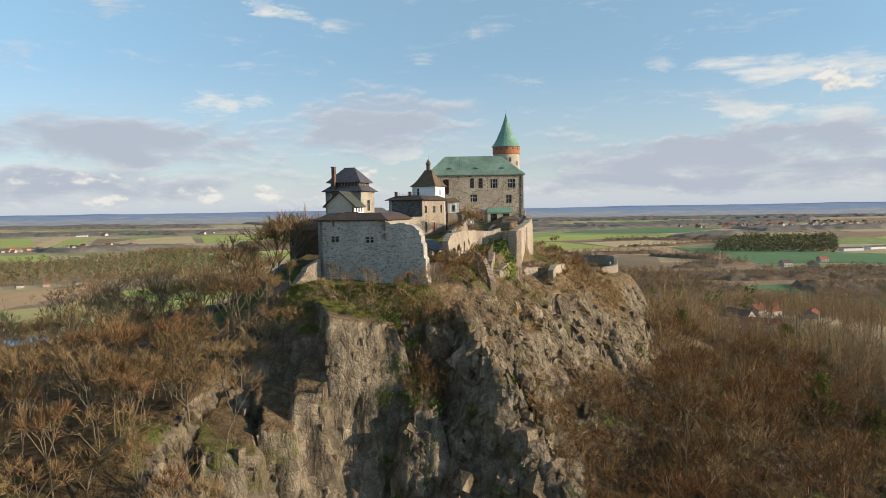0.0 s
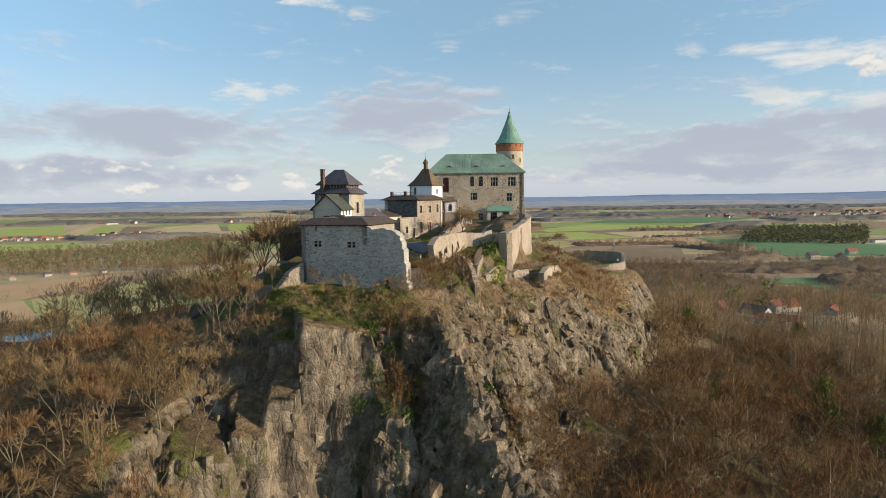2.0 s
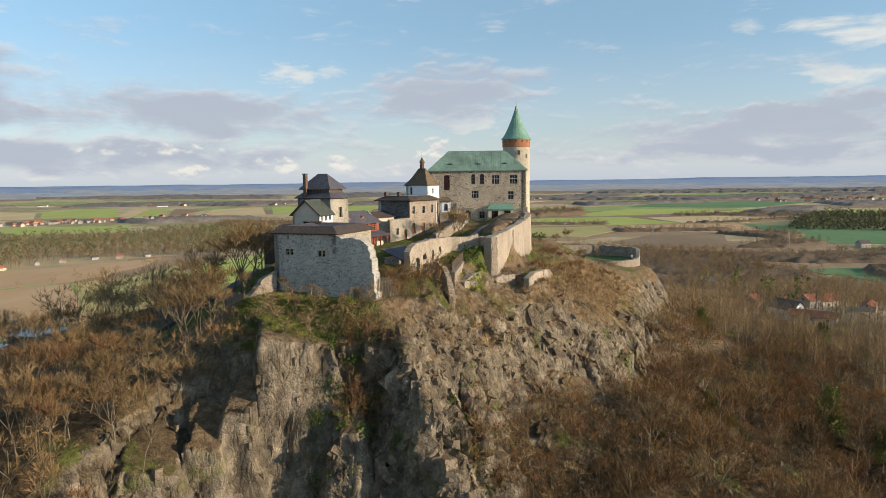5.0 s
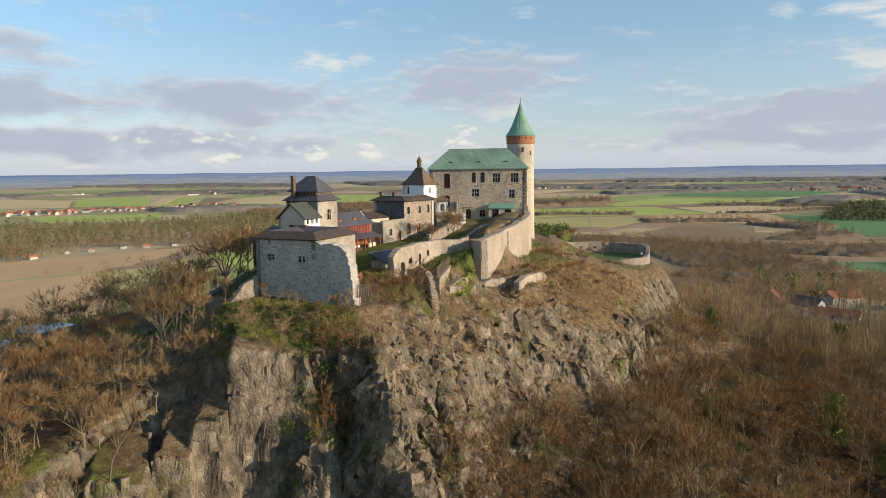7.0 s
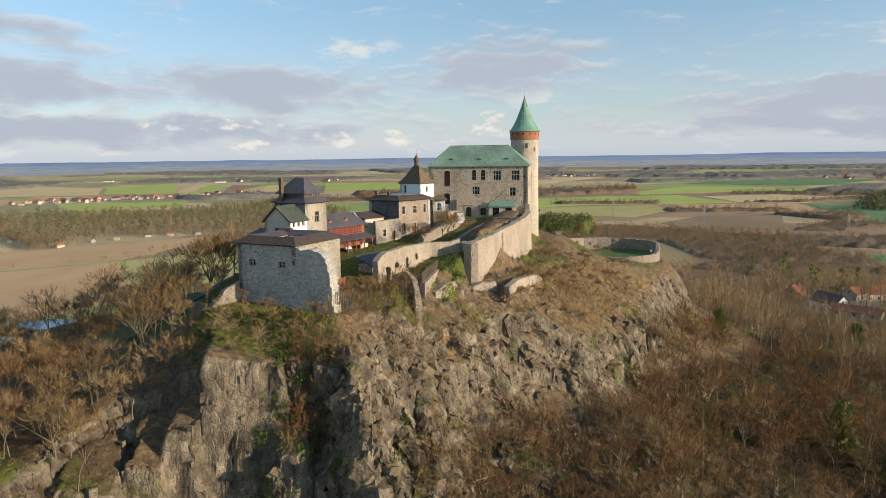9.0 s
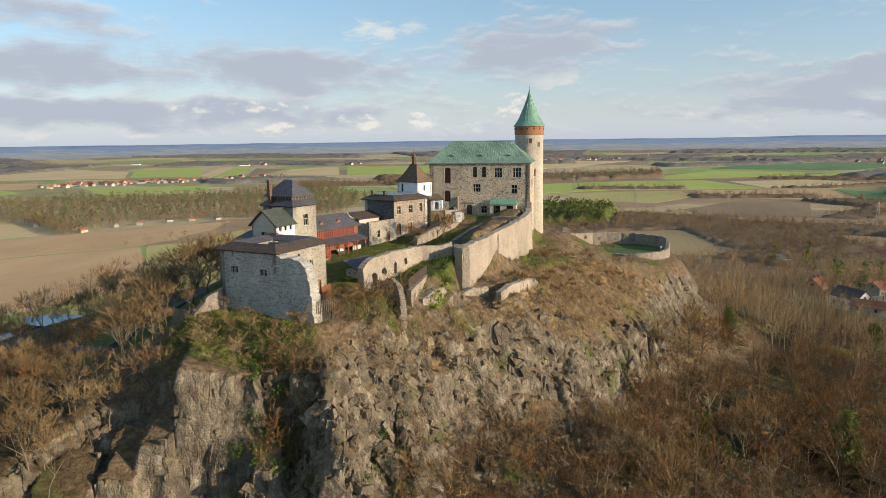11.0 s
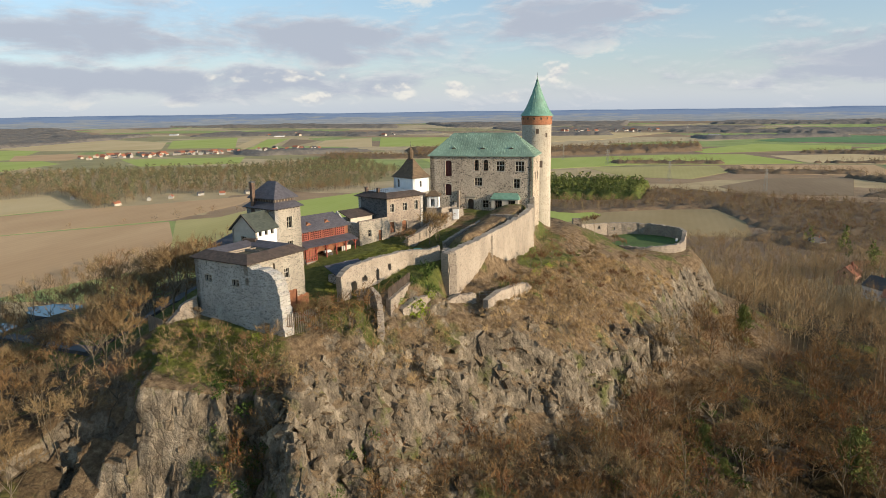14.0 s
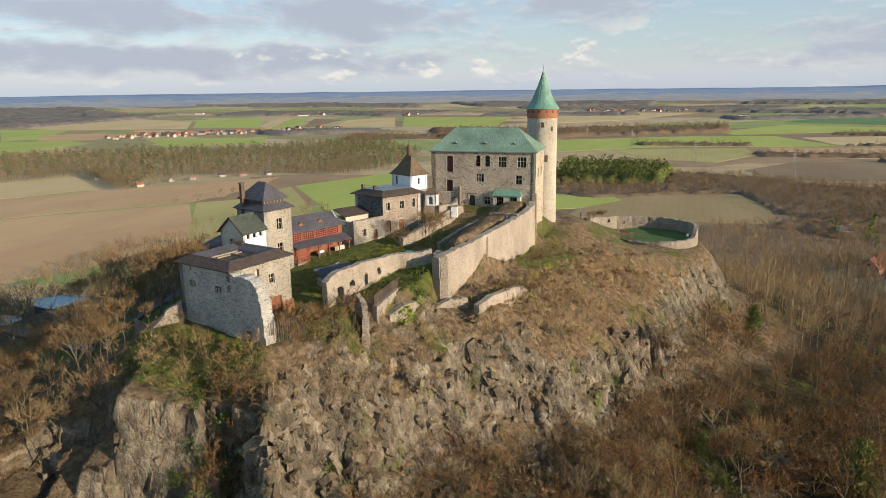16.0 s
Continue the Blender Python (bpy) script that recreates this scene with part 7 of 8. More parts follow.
def leafy(seed, n=90, size=0.9, leaf=0.11):
    r = np.random.default_rng(seed)
    T = []
    for k in range(n):
        u = r.normal(0, 1, 3)
        u = u / np.linalg.norm(u) * r.uniform(0.4, 1.0) * size * np.array([1, 1, 0.8]) + np.array([0, 0, 0.35 * size])
        T += [u + r.normal(0, leaf, 3) for _ in range(3)]
    T = np.array(T)
    return [(T, np.arange(len(T)).reshape(-1, 3))]


LEAFY = [leafy(150 + k) for k in range(4)]
S = scatter([(-12, 99), (-4, 100), (-2, 92), (-4, 84), (-11, 84), (-12.5, 90)], 1.1, 0.5)
S2 = scatter([(5, 100), (12, 108), (16, 100), (8, 88)], 2.2, 0.4)
S3 = scatter([(34, 120), (44, 140), (56, 160), (62, 150), (48, 118)], 2.6, 0.35)
S4 = scatter([(3.6, 127), (6.5, 136), (10, 134), (10.4, 130), (7, 123.5)], 1.15, 0.5)
S5 = scatter([(50, 138), (56, 172), (66, 168), (64, 134)], 1.7, 0.5)
stand("ivy", LEAFY, np.concatenate([S, S2, S3, S4, S5]), "dark green ivy and undergrowth in the gullies", "ivy", [IVY], (0.6, 1.6))
GREEN_LEAF = wood_material("fresh_green_leaves", [(0.35, (0.17, 0.235, 0.025)), (0.65, (0.33, 0.37, 0.06))])
for i, (x, y, s) in enumerate([(8.6, 124.4, 2.3), (9.4, 128.6, 1.1), (6.0, 123.5, 0.9), (-9.0, 103.6, 1.2), (22.5, 160, 1.2), (24, 168, 1.0), (14.5, 138, 0.8)]):
    V, F = leafy(170 + i, 260, 1.0, 0.09)[0]
    z = float(ground_height(np.array([x]), np.array([y]))[0])
    single("green_bush", tri_mesh("green_bush", V * s, F, GREEN_LEAF), GREEN_LEAF, "small evergreen bush below the ruined walls", "bush", pose(x, y, z), "evergreen bushes")
STRAW = wood_material("dry_grass", [(0.35, (0.26, 0.17, 0.08)), (0.65, (0.46, 0.32, 0.155))])
straw_kind = [[(np.array([(math.cos(k * 2.4) * 0.14 * k ** 0.5 + dx, math.sin(k * 2.4) * 0.14 * k ** 0.5 + dy, z) for k in range(13) for dx, dy, z in ((-0.04, 0, -0.1), (0.04, 0.02, -0.1), (0.25 * math.sin(k), 0.25 * math.cos(k * 1.3), 0.45 + 0.15 * math.sin(k * 2.0)))]), np.arange(39).reshape(-1, 3))]]
tufts = scatter([(6, 116), (16, 130), (20, 150), (24, 172), (32, 196), (48, 214), (60, 226), (56, 200), (50, 180), (46, 165), (40, 150), (32, 136), (20, 122), (12, 112)], 0.7, 0.62)
sl = slope_at(tufts)
tufts = tufts[sl < 1.1]
stand("dry_grass", straw_kind, tufts, "dry straw-coloured grass on the open slope", "grass", [STRAW], (0.6, 1.5))


def big_tree(name, height, spread, seed, label):
    wood, t = fork_tree(height, seed, (5, 4, 4) if spread > 4 else (4, 3, 4), 14, 1.1, 0.03, 0.72 if spread > 4 else 0.5, 0.26 if spread > 4 else 0.4, 0.05)
    n = 2
    trunk_v = wood_arrays(wood[:n], 7)
    limbs_v = wood_arrays(wood[n:], 4)
    ob = thing(name, pose(0, 0, -500), label, "tree", "bare trees on the castle hill")
    part("trunk", tri_mesh("trunk", *trunk_v, BARK), BARK, ob)
    part("branch_frame", tri_mesh("branch_frame", *limbs_v, BARK), BARK, ob)
    part("crown", tri_mesh("crown", t, np.arange(len(t)).reshape(-1, 3), TREE_TWIGS), TREE_TWIGS, ob, "crown of fine bare twigs")
    return ob


LEAFLESS = "tall leafless broad-crowned tree on the castle bank"
models = [big_tree("bare_tree", 11.0, 5.2, 200 + k, LEAFLESS) for k in range(3)] + [big_tree("bare_tree", 8.5, 3.2, 210 + k, "slender leafless tree with pale forked trunk") for k in range(3)]


def plant(model, x, y, size, turn, sink=0.0):
    z = float(ground_height(np.array([x]), np.array([y]))[0]) - sink
    return copy_thing(model, pose(x, y, z, 0, 0, turn) @ Matrix.Scale(size, 4))


spots = [(-30.2, 115.0, 1, 1.35), (-33.8, 116.0, 2, 1.25), (-31.0, 113.0, 0, 1.3), (-35.5, 110.5, 1, 1.15), (-41.5, 108, 2, 1.2), (-38.5, 117, 0, 1.15), (-46, 112, 1, 1.1), (-29.5, 119, 2, 1.1), (-50, 106, 0, 1.05), (-55, 112, 2, 1.0), (-44, 121, 1, 1.0),
         (-3.5, 108.5, 4, 0.6), (-4.6, 110.2, 0, 0.4), (-3.0, 111.4, 1, 0.42), (-1.6, 112.8, 2, 0.4), (-4.8, 112.6, 0, 0.4), (-2.2, 109.4, 1, 0.36), (-0.4, 114.6, 2, 0.36), (3.2, 154.5, 1, 0.7), (-20.5, 105.2, 4, 0.4), (-14.5, 102.6, 5, 0.42), (-9.5, 101.6, 3, 0.42), (-27.5, 106.5, 4, 0.5), (-17, 101, 3, 0.36), (-1.0, 110.5, 5, 0.62), (0.5, 112.5, 3, 0.5), (-2.0, 113, 4, 0.5), (1.6, 152, 0, 0.82), (-0.5, 146, 1, 0.55), (3.0, 160, 2, 0.55), (4.0, 150, 5, 0.6),
         (22.5, 166, 0, 0.5), (24, 172, 1, 0.5), (21.5, 158, 5, 0.55), (30, 214, 3, 0.7), (27, 222, 4, 0.7), (35, 226, 5, 0.55), (20.5, 150, 4, 0.4)]
for i, (x, y, k, s) in enumerate(spots):
    plant(models[k], x, y, s, i * 71)
pick = np.random.default_rng(3)
for i in range(34):
    t = pick.uniform(0, 1)
    x, y = 15 + 22 * t + pick.uniform(-1, 9), 132 + 78 * t + pick.uniform(-4, 4)
    plant(models[3 + i % 3], x, y, pick.uniform(0.3, 0.55), pick.uniform(0, 360))
for i in range(150):
    if i % 2:
        x, y = pick.uniform(-62, -27), pick.uniform(58, 104)
        if x > -30 - (92 - y) * 0.2 and y > 76:
            continue
    else:
        x, y = pick.uniform(32, 66), pick.uniform(70, 190)
        if x < 36 + (y - 100) * 0.14:
            continue
    plant(models[int(pick.integers(0, 6))], x, y, pick.uniform(0.75, 1.15), pick.uniform(0, 360))
for m in models:
    for o in (*m.children_recursive, m):
        bpy.data.objects.remove(o)


def pine_tree(x, y, size, seed):
    wood, T = pine_kind(11, seed, 30, 120, 0.75, 0.42, 0.22, 0.2)
    z = float(ground_height(np.array([x]), np.array([y]))[0])
    ob = thing("pine_tree", pose(x, y, z, 0, 0, seed * 40) @ Matrix.Scale(size, 4), "green pine among the leafless wood", "pine", "pines on the slope")
    part("trunk", tri_mesh("trunk", *wood, BARK), BARK, ob)
    part("crown", tri_mesh("crown", *T, NEEDLES), NEEDLES, ob, "tufted green needle crown")


for i, (x, y, s) in enumerate([(85, 160, 1.45), (62, 96, 0.9), (71, 217, 1.0), (57, 150, 0.6), (60, 144, 0.5), (92, 150, 1.0), (118, 246, 1.2)]):
    pine_tree(x, y, s, 300 + i)


# ---- the plain ----
def field_material(name, dark, light):
    m, nt, bsdf = surface(name)
    pos = nt.nodes.new("ShaderNodeNewGeometry").outputs["Position"]
    n = noise_node(nt, 0.012, 6, 0.65, vec=pos, stretch=(1, 0.35, 1))
    r = ramp_node(nt, [(0.32, dark), (0.68, light)])
    nt.links.new(n.outputs[0], r.inputs[0])
    wv = nt.nodes.new("ShaderNodeTexWave")
    wv.inputs["Scale"].default_value, wv.inputs["Distortion"].default_value = 0.05, 1.5
    nt.links.new(pos, wv.inputs["Vector"])
    rw = ramp_node(nt, [(0.0, (0.98, 0.98, 0.98)), (1.0, (1.02, 1.02, 1.02))])
    nt.links.new(wv.outputs[0], rw.inputs[0])
    nt.links.new(mixed(nt, 1.0, r.outputs[0], rw.outputs[0], "MULTIPLY"), bsdf.inputs["Base Color"])
    bsdf.inputs["Roughness"].default_value = 0.95
    bsdf.inputs["Specular IOR Level"].default_value = 0.15
    return m


SOIL = field_material("ploughed_soil", (0.45, 0.29, 0.155), (0.57, 0.385, 0.215))
STUBBLE = field_material("pale_stubble", (0.50, 0.375, 0.19), (0.60, 0.465, 0.26))
OLIVE = field_material("olive_meadow", (0.36, 0.315, 0.12), (0.46, 0.395, 0.17))
TAN = field_material("tan_grass", (0.29, 0.215, 0.105), (0.37, 0.28, 0.15))
CROP = field_material("winter_crop", (0.32, 0.375, 0.085), (0.42, 0.455, 0.135))
EMERALD = field_material("dark_winter_crop", (0.10, 0.20, 0.085), (0.16, 0.26, 0.115))
WET = field_material("dark_fallow", (0.22, 0.155, 0.095), (0.30, 0.22, 0.135))


field_count = []


def field(poly, material, label, lift=0.35):
    area = sum(a[0] * b[1] - b[0] * a[1] for a, b in zip(poly, poly[1:] + poly[:1]))
    if area < 0:
        poly = poly[::-1]
    field_count.append(lift)
    single("field", Geo().prism(poly, -0.5, 0.06 + 0.012 * len(field_count)), material, label, "field", kind="structure")


PLOUGH, GREEN = "bare ploughed brown field", "bright green winter crop field"
field([(-760, 250), (-475, 417), (-374, 526), (-300, 440), (-250, 390), (-306, 250), (-500, 160)], SOIL, PLOUGH)
field([(-574, 494), (-528, 566), (-473, 618), (-399, 718), (-376, 641), (-378, 535), (-477, 421)], SOIL, PLOUGH, 0.3)
field([(-690, 580), (-652, 655), (-535, 577), (-576, 497), (-640, 440), (-790, 500)], STUBBLE, "pale tan stubble field")
field([(-372, 533), (-344, 559), (-343, 648), (-252, 536), (-190, 420), (-272, 400)], OLIVE, "olive meadow field")
field([(-340, 652), (-285, 781), (-190, 620), (-236, 532)], CROP, GREEN)
field([(-452, 787), (-385, 794), (-372, 770), (-438, 764)], STUBBLE, "narrow pale track verge", 0.4)
field([(-1039, 1193), (-802, 1296), (-711, 1141), (-861, 1044)], CROP, GREEN)
field([(-1300, 1062), (-1178, 1125), (-1071, 1069), (-1015, 840), (-1200, 800)], CROP, GREEN)
field([(-1720, 1389), (-1557, 1479), (-1284, 1150), (-1325, 1085)], CROP, GREEN, 0.4)
field([(-1396, 1249), (-1323, 1334), (-1208, 1301), (-1139, 1149), (-1252, 1111)], SOIL, PLOUGH, 0.5)
field([(-1706, 1457), (-1919, 2059), (-1487, 1888), (-1212, 1530), (-1505, 1422)], STUBBLE, "broad tan stubble field")
field([(-1540, 1983), (-1438, 2216), (-1045, 1620), (-1224, 1568)], CROP, GREEN, 0.45)
field([(-1071, 1658), (-1337, 2176), (-1277, 2158), (-979, 1564)], STUBBLE, "narrow tan strip field")
field([(-968, 1567), (-1250, 2116), (-1200, 2180), (-955, 1632)], CROP, GREEN, 0.4)
field([(-950, 1698), (-1162, 2123), (-1003, 2034), (-902, 1640)], WET, "dark fallow strip field")
field([(-850, 1687), (-990, 2042), (-915, 2254), (-681, 1711)], STUBBLE, "broad tan stubble field", 0.45)
field([(-660, 1711), (-880, 2254), (-500, 2300), (-420, 1760)], CROP, GREEN, 0.5)
field([(-180, 1334), (68, 1481), (218, 1508), (290, 1296), (173, 1249), (29, 1231), (-68, 1155), (-138, 1098), (-300, 1120), (-400, 1300)], CROP, GREEN)
field([(262, 1475), (417, 1543), (520, 1445), (400, 1290), (296, 1298)], STUBBLE, "pale tan stubble field")
field([(-64, 1150), (146, 1222), (152, 1106), (93, 992), (7, 1010)], OLIVE, "olive meadow field", 0.4)
field([(181, 1240), (385, 1276), (372, 1080), (173, 1089)], SOIL, PLOUGH, 0.45)
field([(-19, 653), (40, 690), (103, 710), (122, 640), (119, 566), (60, 560), (12, 535), (-40, 535)], TAN, "tan grass field edged by woods")
field([(-120, 790), (-10, 671), (2, 649), (-27, 600), (-90, 560), (-150, 640)], CROP, GREEN)
field([(116, 1625), (287, 1910), (487, 1838), (456, 1707), (146, 1537)], CROP, GREEN, 0.4)
field([(122, 910), (190, 1018), (301, 1045), (253, 843), (146, 834)], WET, "dark fallow field", 0.5)
field([(-279, 1941), (-113, 2124), (99, 2700), (-300, 2700), (-500, 2300)], STUBBLE, "broad tan stubble field")
field([(395, 1267), (596, 1081), (700, 980), (560, 860), (491, 887), (391, 883), (382, 1064)], EMERALD, "deep green winter crop field", 0.5)
field([(244, 640), (372, 665), (470, 600), (330, 470), (279, 596)], EMERALD, "deep green winter crop field", 0.45)
field([(450, 1700), (620, 1900), (900, 1750), (700, 1500)], CROP, GREEN, 0.4)
field([(300, 2050), (520, 2500), (900, 2300), (640, 1960)], EMERALD, "deep green winter crop field")
field([(900, 1500), (1300, 1900), (1500, 1600), (1000, 1250)], CROP, GREEN)
field([(620, 900), (800, 1050), (900, 900), (700, 740)], STUBBLE, "pale tan stubble field")

def canopy(name, polys, step, low, high, material, label):
    """The closed roof of bare crowns of woods too far off to tell the trees apart: a bumpy sheet with ragged edges that comes down to the ground."""
    Vs, Fs, base = [], [], 0
    for poly in polys:
        px, py = [p[0] for p in poly], [p[1] for p in poly]
        X, Y = np.meshgrid(np.arange(min(px) - step, max(px) + 2 * step, step), np.arange(min(py) - step, max(py) + 2 * step, step))
        X = X + rng.uniform(-0.35, 0.35, X.shape) * step
        Y = Y + rng.uniform(-0.35, 0.35, Y.shape) * step
        inside = in_polygon(X, Y, poly)
        H = np.where(inside, rng.uniform(low, high, X.shape) * (0.8 + 0.25 * np.sin(X * 0.013 + 1) * np.sin(Y * 0.017)), -1.0)
        Z = ground_height(X, Y) + far_rise(X, Y) + H
        k = np.arange(X.size).reshape(X.shape)
        F = np.concatenate([np.stack([k[:-1, :-1], k[:-1, 1:], k[1:, 1:]], -1).reshape(-1, 3), np.stack([k[:-1, :-1], k[1:, 1:], k[1:, :-1]], -1).reshape(-1, 3)])
        F = F[inside.ravel()[F].any(1)]
        Vs.append(np.stack([X, Y, Z], -1).reshape(-1, 3))
        Fs.append(F + base)
        base += X.size
    me = tri_mesh(name, np.concatenate(Vs), np.concatenate(Fs), material)
    return tagged(new(name, me), label, "woodland", kind="stuff")


# woods, belts and copses of the plain
left_wood = [(-690, 585), (-655, 672), (-498, 570), (-524, 696), (-426, 735), (-345, 756), (-297, 812), (-330, 1000), (-520, 1250), (-601, 1100), (-640, 1000), (-860, 890), (-960, 795)]
S = scatter(left_wood, 9.5, 0.9)
stand("pine_wood", FAR_PINE + FAR[:1], S[::2], "mixed pine wood on the plain", "woodland", [BARK, DULL_NEEDLES], (0.7, 1.15))
stand("birch_wood", FAR, S[1::2], "bare brown wood on the plain", "woodland", [BARK, TWIGS], (0.8, 1.2))
S = scatter([(-690, 585), (-655, 672), (-498, 570), (-524, 696), (-426, 735), (-345, 756), (-297, 812), (-305, 830), (-430, 760), (-520, 720), (-500, 600), (-660, 700), (-700, 610)], 6.0, 0.9)
stand("wood_edge", FAR, S, "bare brown edge of the wood", "woodland", [BARK, TWIGS], (0.6, 1.0))
S = scatter([(-76, 745), (30, 752), (40, 860), (-85, 880)], 4.6)
canopy("copse_crowns", [[(-76, 745), (30, 752), (40, 860), (-85, 880)]], 4.0, 8.0, 13.5, NEEDLES, "closed green crowns of the pine copse")
stand("pine_copse", FAR_PINE, S[::2], "dense green pine copse", "woodland", [BARK, NEEDLES], (0.85, 1.25))
S = scatter([(-30, 655), (60, 702), (103, 716), (130, 610), (165, 575), (240, 640), (230, 760), (126, 830), (39, 850), (35, 745), (-70, 735), (-110, 780), (-150, 830), (-200, 800), (-90, 690)], 7.5, 0.9)
canopy("wood_thicket", [[(-30, 655), (60, 702), (103, 716), (130, 610), (165, 575), (240, 640), (230, 760), (126, 830), (39, 850), (35, 745), (-70, 735), (-110, 780), (-150, 830), (-200, 800), (-90, 690)]], 5.0, 1.0, 5.0, BROWN_CROWNS, "brown undergrowth of the wood")
stand("brown_wood", FAR, S, "bare brown wood on the plain", "woodland", [BARK, TWIGS], (0.6, 1.0))
S = scatter([(-420, 1340), (-190, 1400), (139, 1609), (151, 1853), (-231, 1622), (-520, 1560)], 15.0, 0.9)
canopy("belt_thicket", [[(-420, 1340), (-190, 1400), (139, 1609), (151, 1853), (-231, 1622), (-520, 1560)]], 9.0, 4.0, 11.0, BROWN_CROWNS, "closed brown crowns of the tree belt")
stand("tree_belt", FAR, S, "broad belt of bare trees", "woodland", [BARK, TWIGS], (0.9, 1.5))
belts = [[(300, 560), (430, 480), (640, 600), (700, 720), (560, 700), (480, 610), (380, 670), (310, 640)], [(130, 560), (240, 560), (250, 600), (240, 640), (170, 590)], [(290, 1050), (400, 1070), (400, 1010), (300, 900), (260, 840), (300, 830), (390, 900)], [(-20, 1240), (160, 1260), (160, 1290), (-30, 1275)], [(300, 1300), (400, 1300), (560, 1420), (540, 1450), (400, 1330)], [(155, 1085), (330, 1095), (335, 1150), (150, 1125)], [(175, 780), (300, 770), (480, 815), (560, 740), (480, 700), (300, 690), (190, 720)], [(110, 560), (170, 520), (260, 560), (250, 640), (160, 610)], [(-600, 1250), (-380, 1330), (-360, 1400), (-640, 1400)], [(330, 1560), (620, 1520), (640, 1570), (340, 1610)]]
canopy("hedge_thicket", belts, 6.0, 1.5, 6.0, BROWN_CROWNS, "brown undergrowth of the tree belts")
S = np.concatenate([scatter(b, 9.0, 0.85) for b in belts])
stand("hedge_trees", FAR, S, "rows of bare trees between fields", "woodland", [BARK, TWIGS], (0.5, 1.0))
S = np.concatenate([scatter(b, 11.0, 0.9) for b in ([(417, 1134), (596, 1081), (823, 1502), (615, 1536)], [(640, 860), (760, 900), (840, 820), (700, 770)])])
stand("dark_wood", FAR_CLUMP, S, "dark conifer wood on the plain", "woodland", [BARK, DULL_NEEDLES], (0.7, 1.1))
far_woods = [[(-1500, 2500), (-1000, 2350), (-900, 2450), (-1400, 2650)], [(-2300, 2000), (-1900, 2150), (-1950, 2350), (-2400, 2300)], [(-620, 2350), (-100, 2450), (-120, 2560), (-640, 2480)], [(100, 2750), (800, 2600), (900, 2700), (100, 2900)], [(500, 1650), (700, 1900), (760, 1850), (640, 1600)], [(-800, 1330), (-600, 1500), (-660, 1560), (-900, 1400)], [(-3400, 2700), (-2770, 2715), (-1843, 2065), (-1760, 1480), (-1900, 1445), (-2600, 1800)], [(-1700, 2300), (-900, 2500), (-800, 2700), (-1800, 2700)], [(-500, 2900), (400, 3000), (500, 3300), (-700, 3200)], [(600, 2500), (1500, 2900), (1700, 3300), (500, 3000)], [(900, 2000), (1300, 2100), (1500, 2400), (900, 2250)], [(-900, 3300), (-100, 3500), (-100, 3900), (-1200, 3700)], [(1200, 1500), (1900, 1900), (1800, 2100), (1250, 1700)], [(200, 2150), (600, 2350), (560, 2450), (150, 2300)], [(-2600, 3100), (-1200, 3200), (-1300, 3500), (-2900, 3500)], [(300, 3600), (2200, 3300), (2600, 3600), (400, 3900)]]
canopy("distant_woods", far_woods, 14.0, 5.0, 13.0, FAR_HAZED, "distant bare woods across the plain")
S = np.concatenate([scatter([(-250, 560), (-215, 500), (-180, 430), (-200, 400), (-262, 392), (-300, 440)], 9.0, 0.4), scatter([(-280, 262), (-290, 300), (-300, 350), (-292, 396), (-262, 392), (-200, 400), (-150, 300), (-210, 215)], 7.0, 0.9)])
stand("field_scrub", FAR, S, "bare brown wood along the field edge", "woodland", [BARK, TWIGS], (0.5, 0.9))
S = np.array([(x, y, 0.2) for x, y in [(-430, 470), (-400, 500), (-380, 515), (-372, 535), (-355, 565), (-330, 580), (-366, 560), (-345, 590), (-360, 640), (-375, 665)]])
stand("field_bushes", BUSH, S, "single bushes along the field boundary", "bush", [BARK, TWIGS], (1.8, 3.0))

ROOF_TILE = grained("orange_roof_tile", (0.26, 0.085, 0.045), (0.40, 0.15, 0.08), 3.0, 0.85, 0.01)
ROOF_GREY = grained("grey_roof_tile", (0.055, 0.05, 0.048), (0.11, 0.10, 0.095), 3.0, 0.85, 0.01)
WALL_PINK = grained("salmon_render", (0.50, 0.26, 0.18), (0.60, 0.33, 0.24), 2.0, 0.9, 0.005)


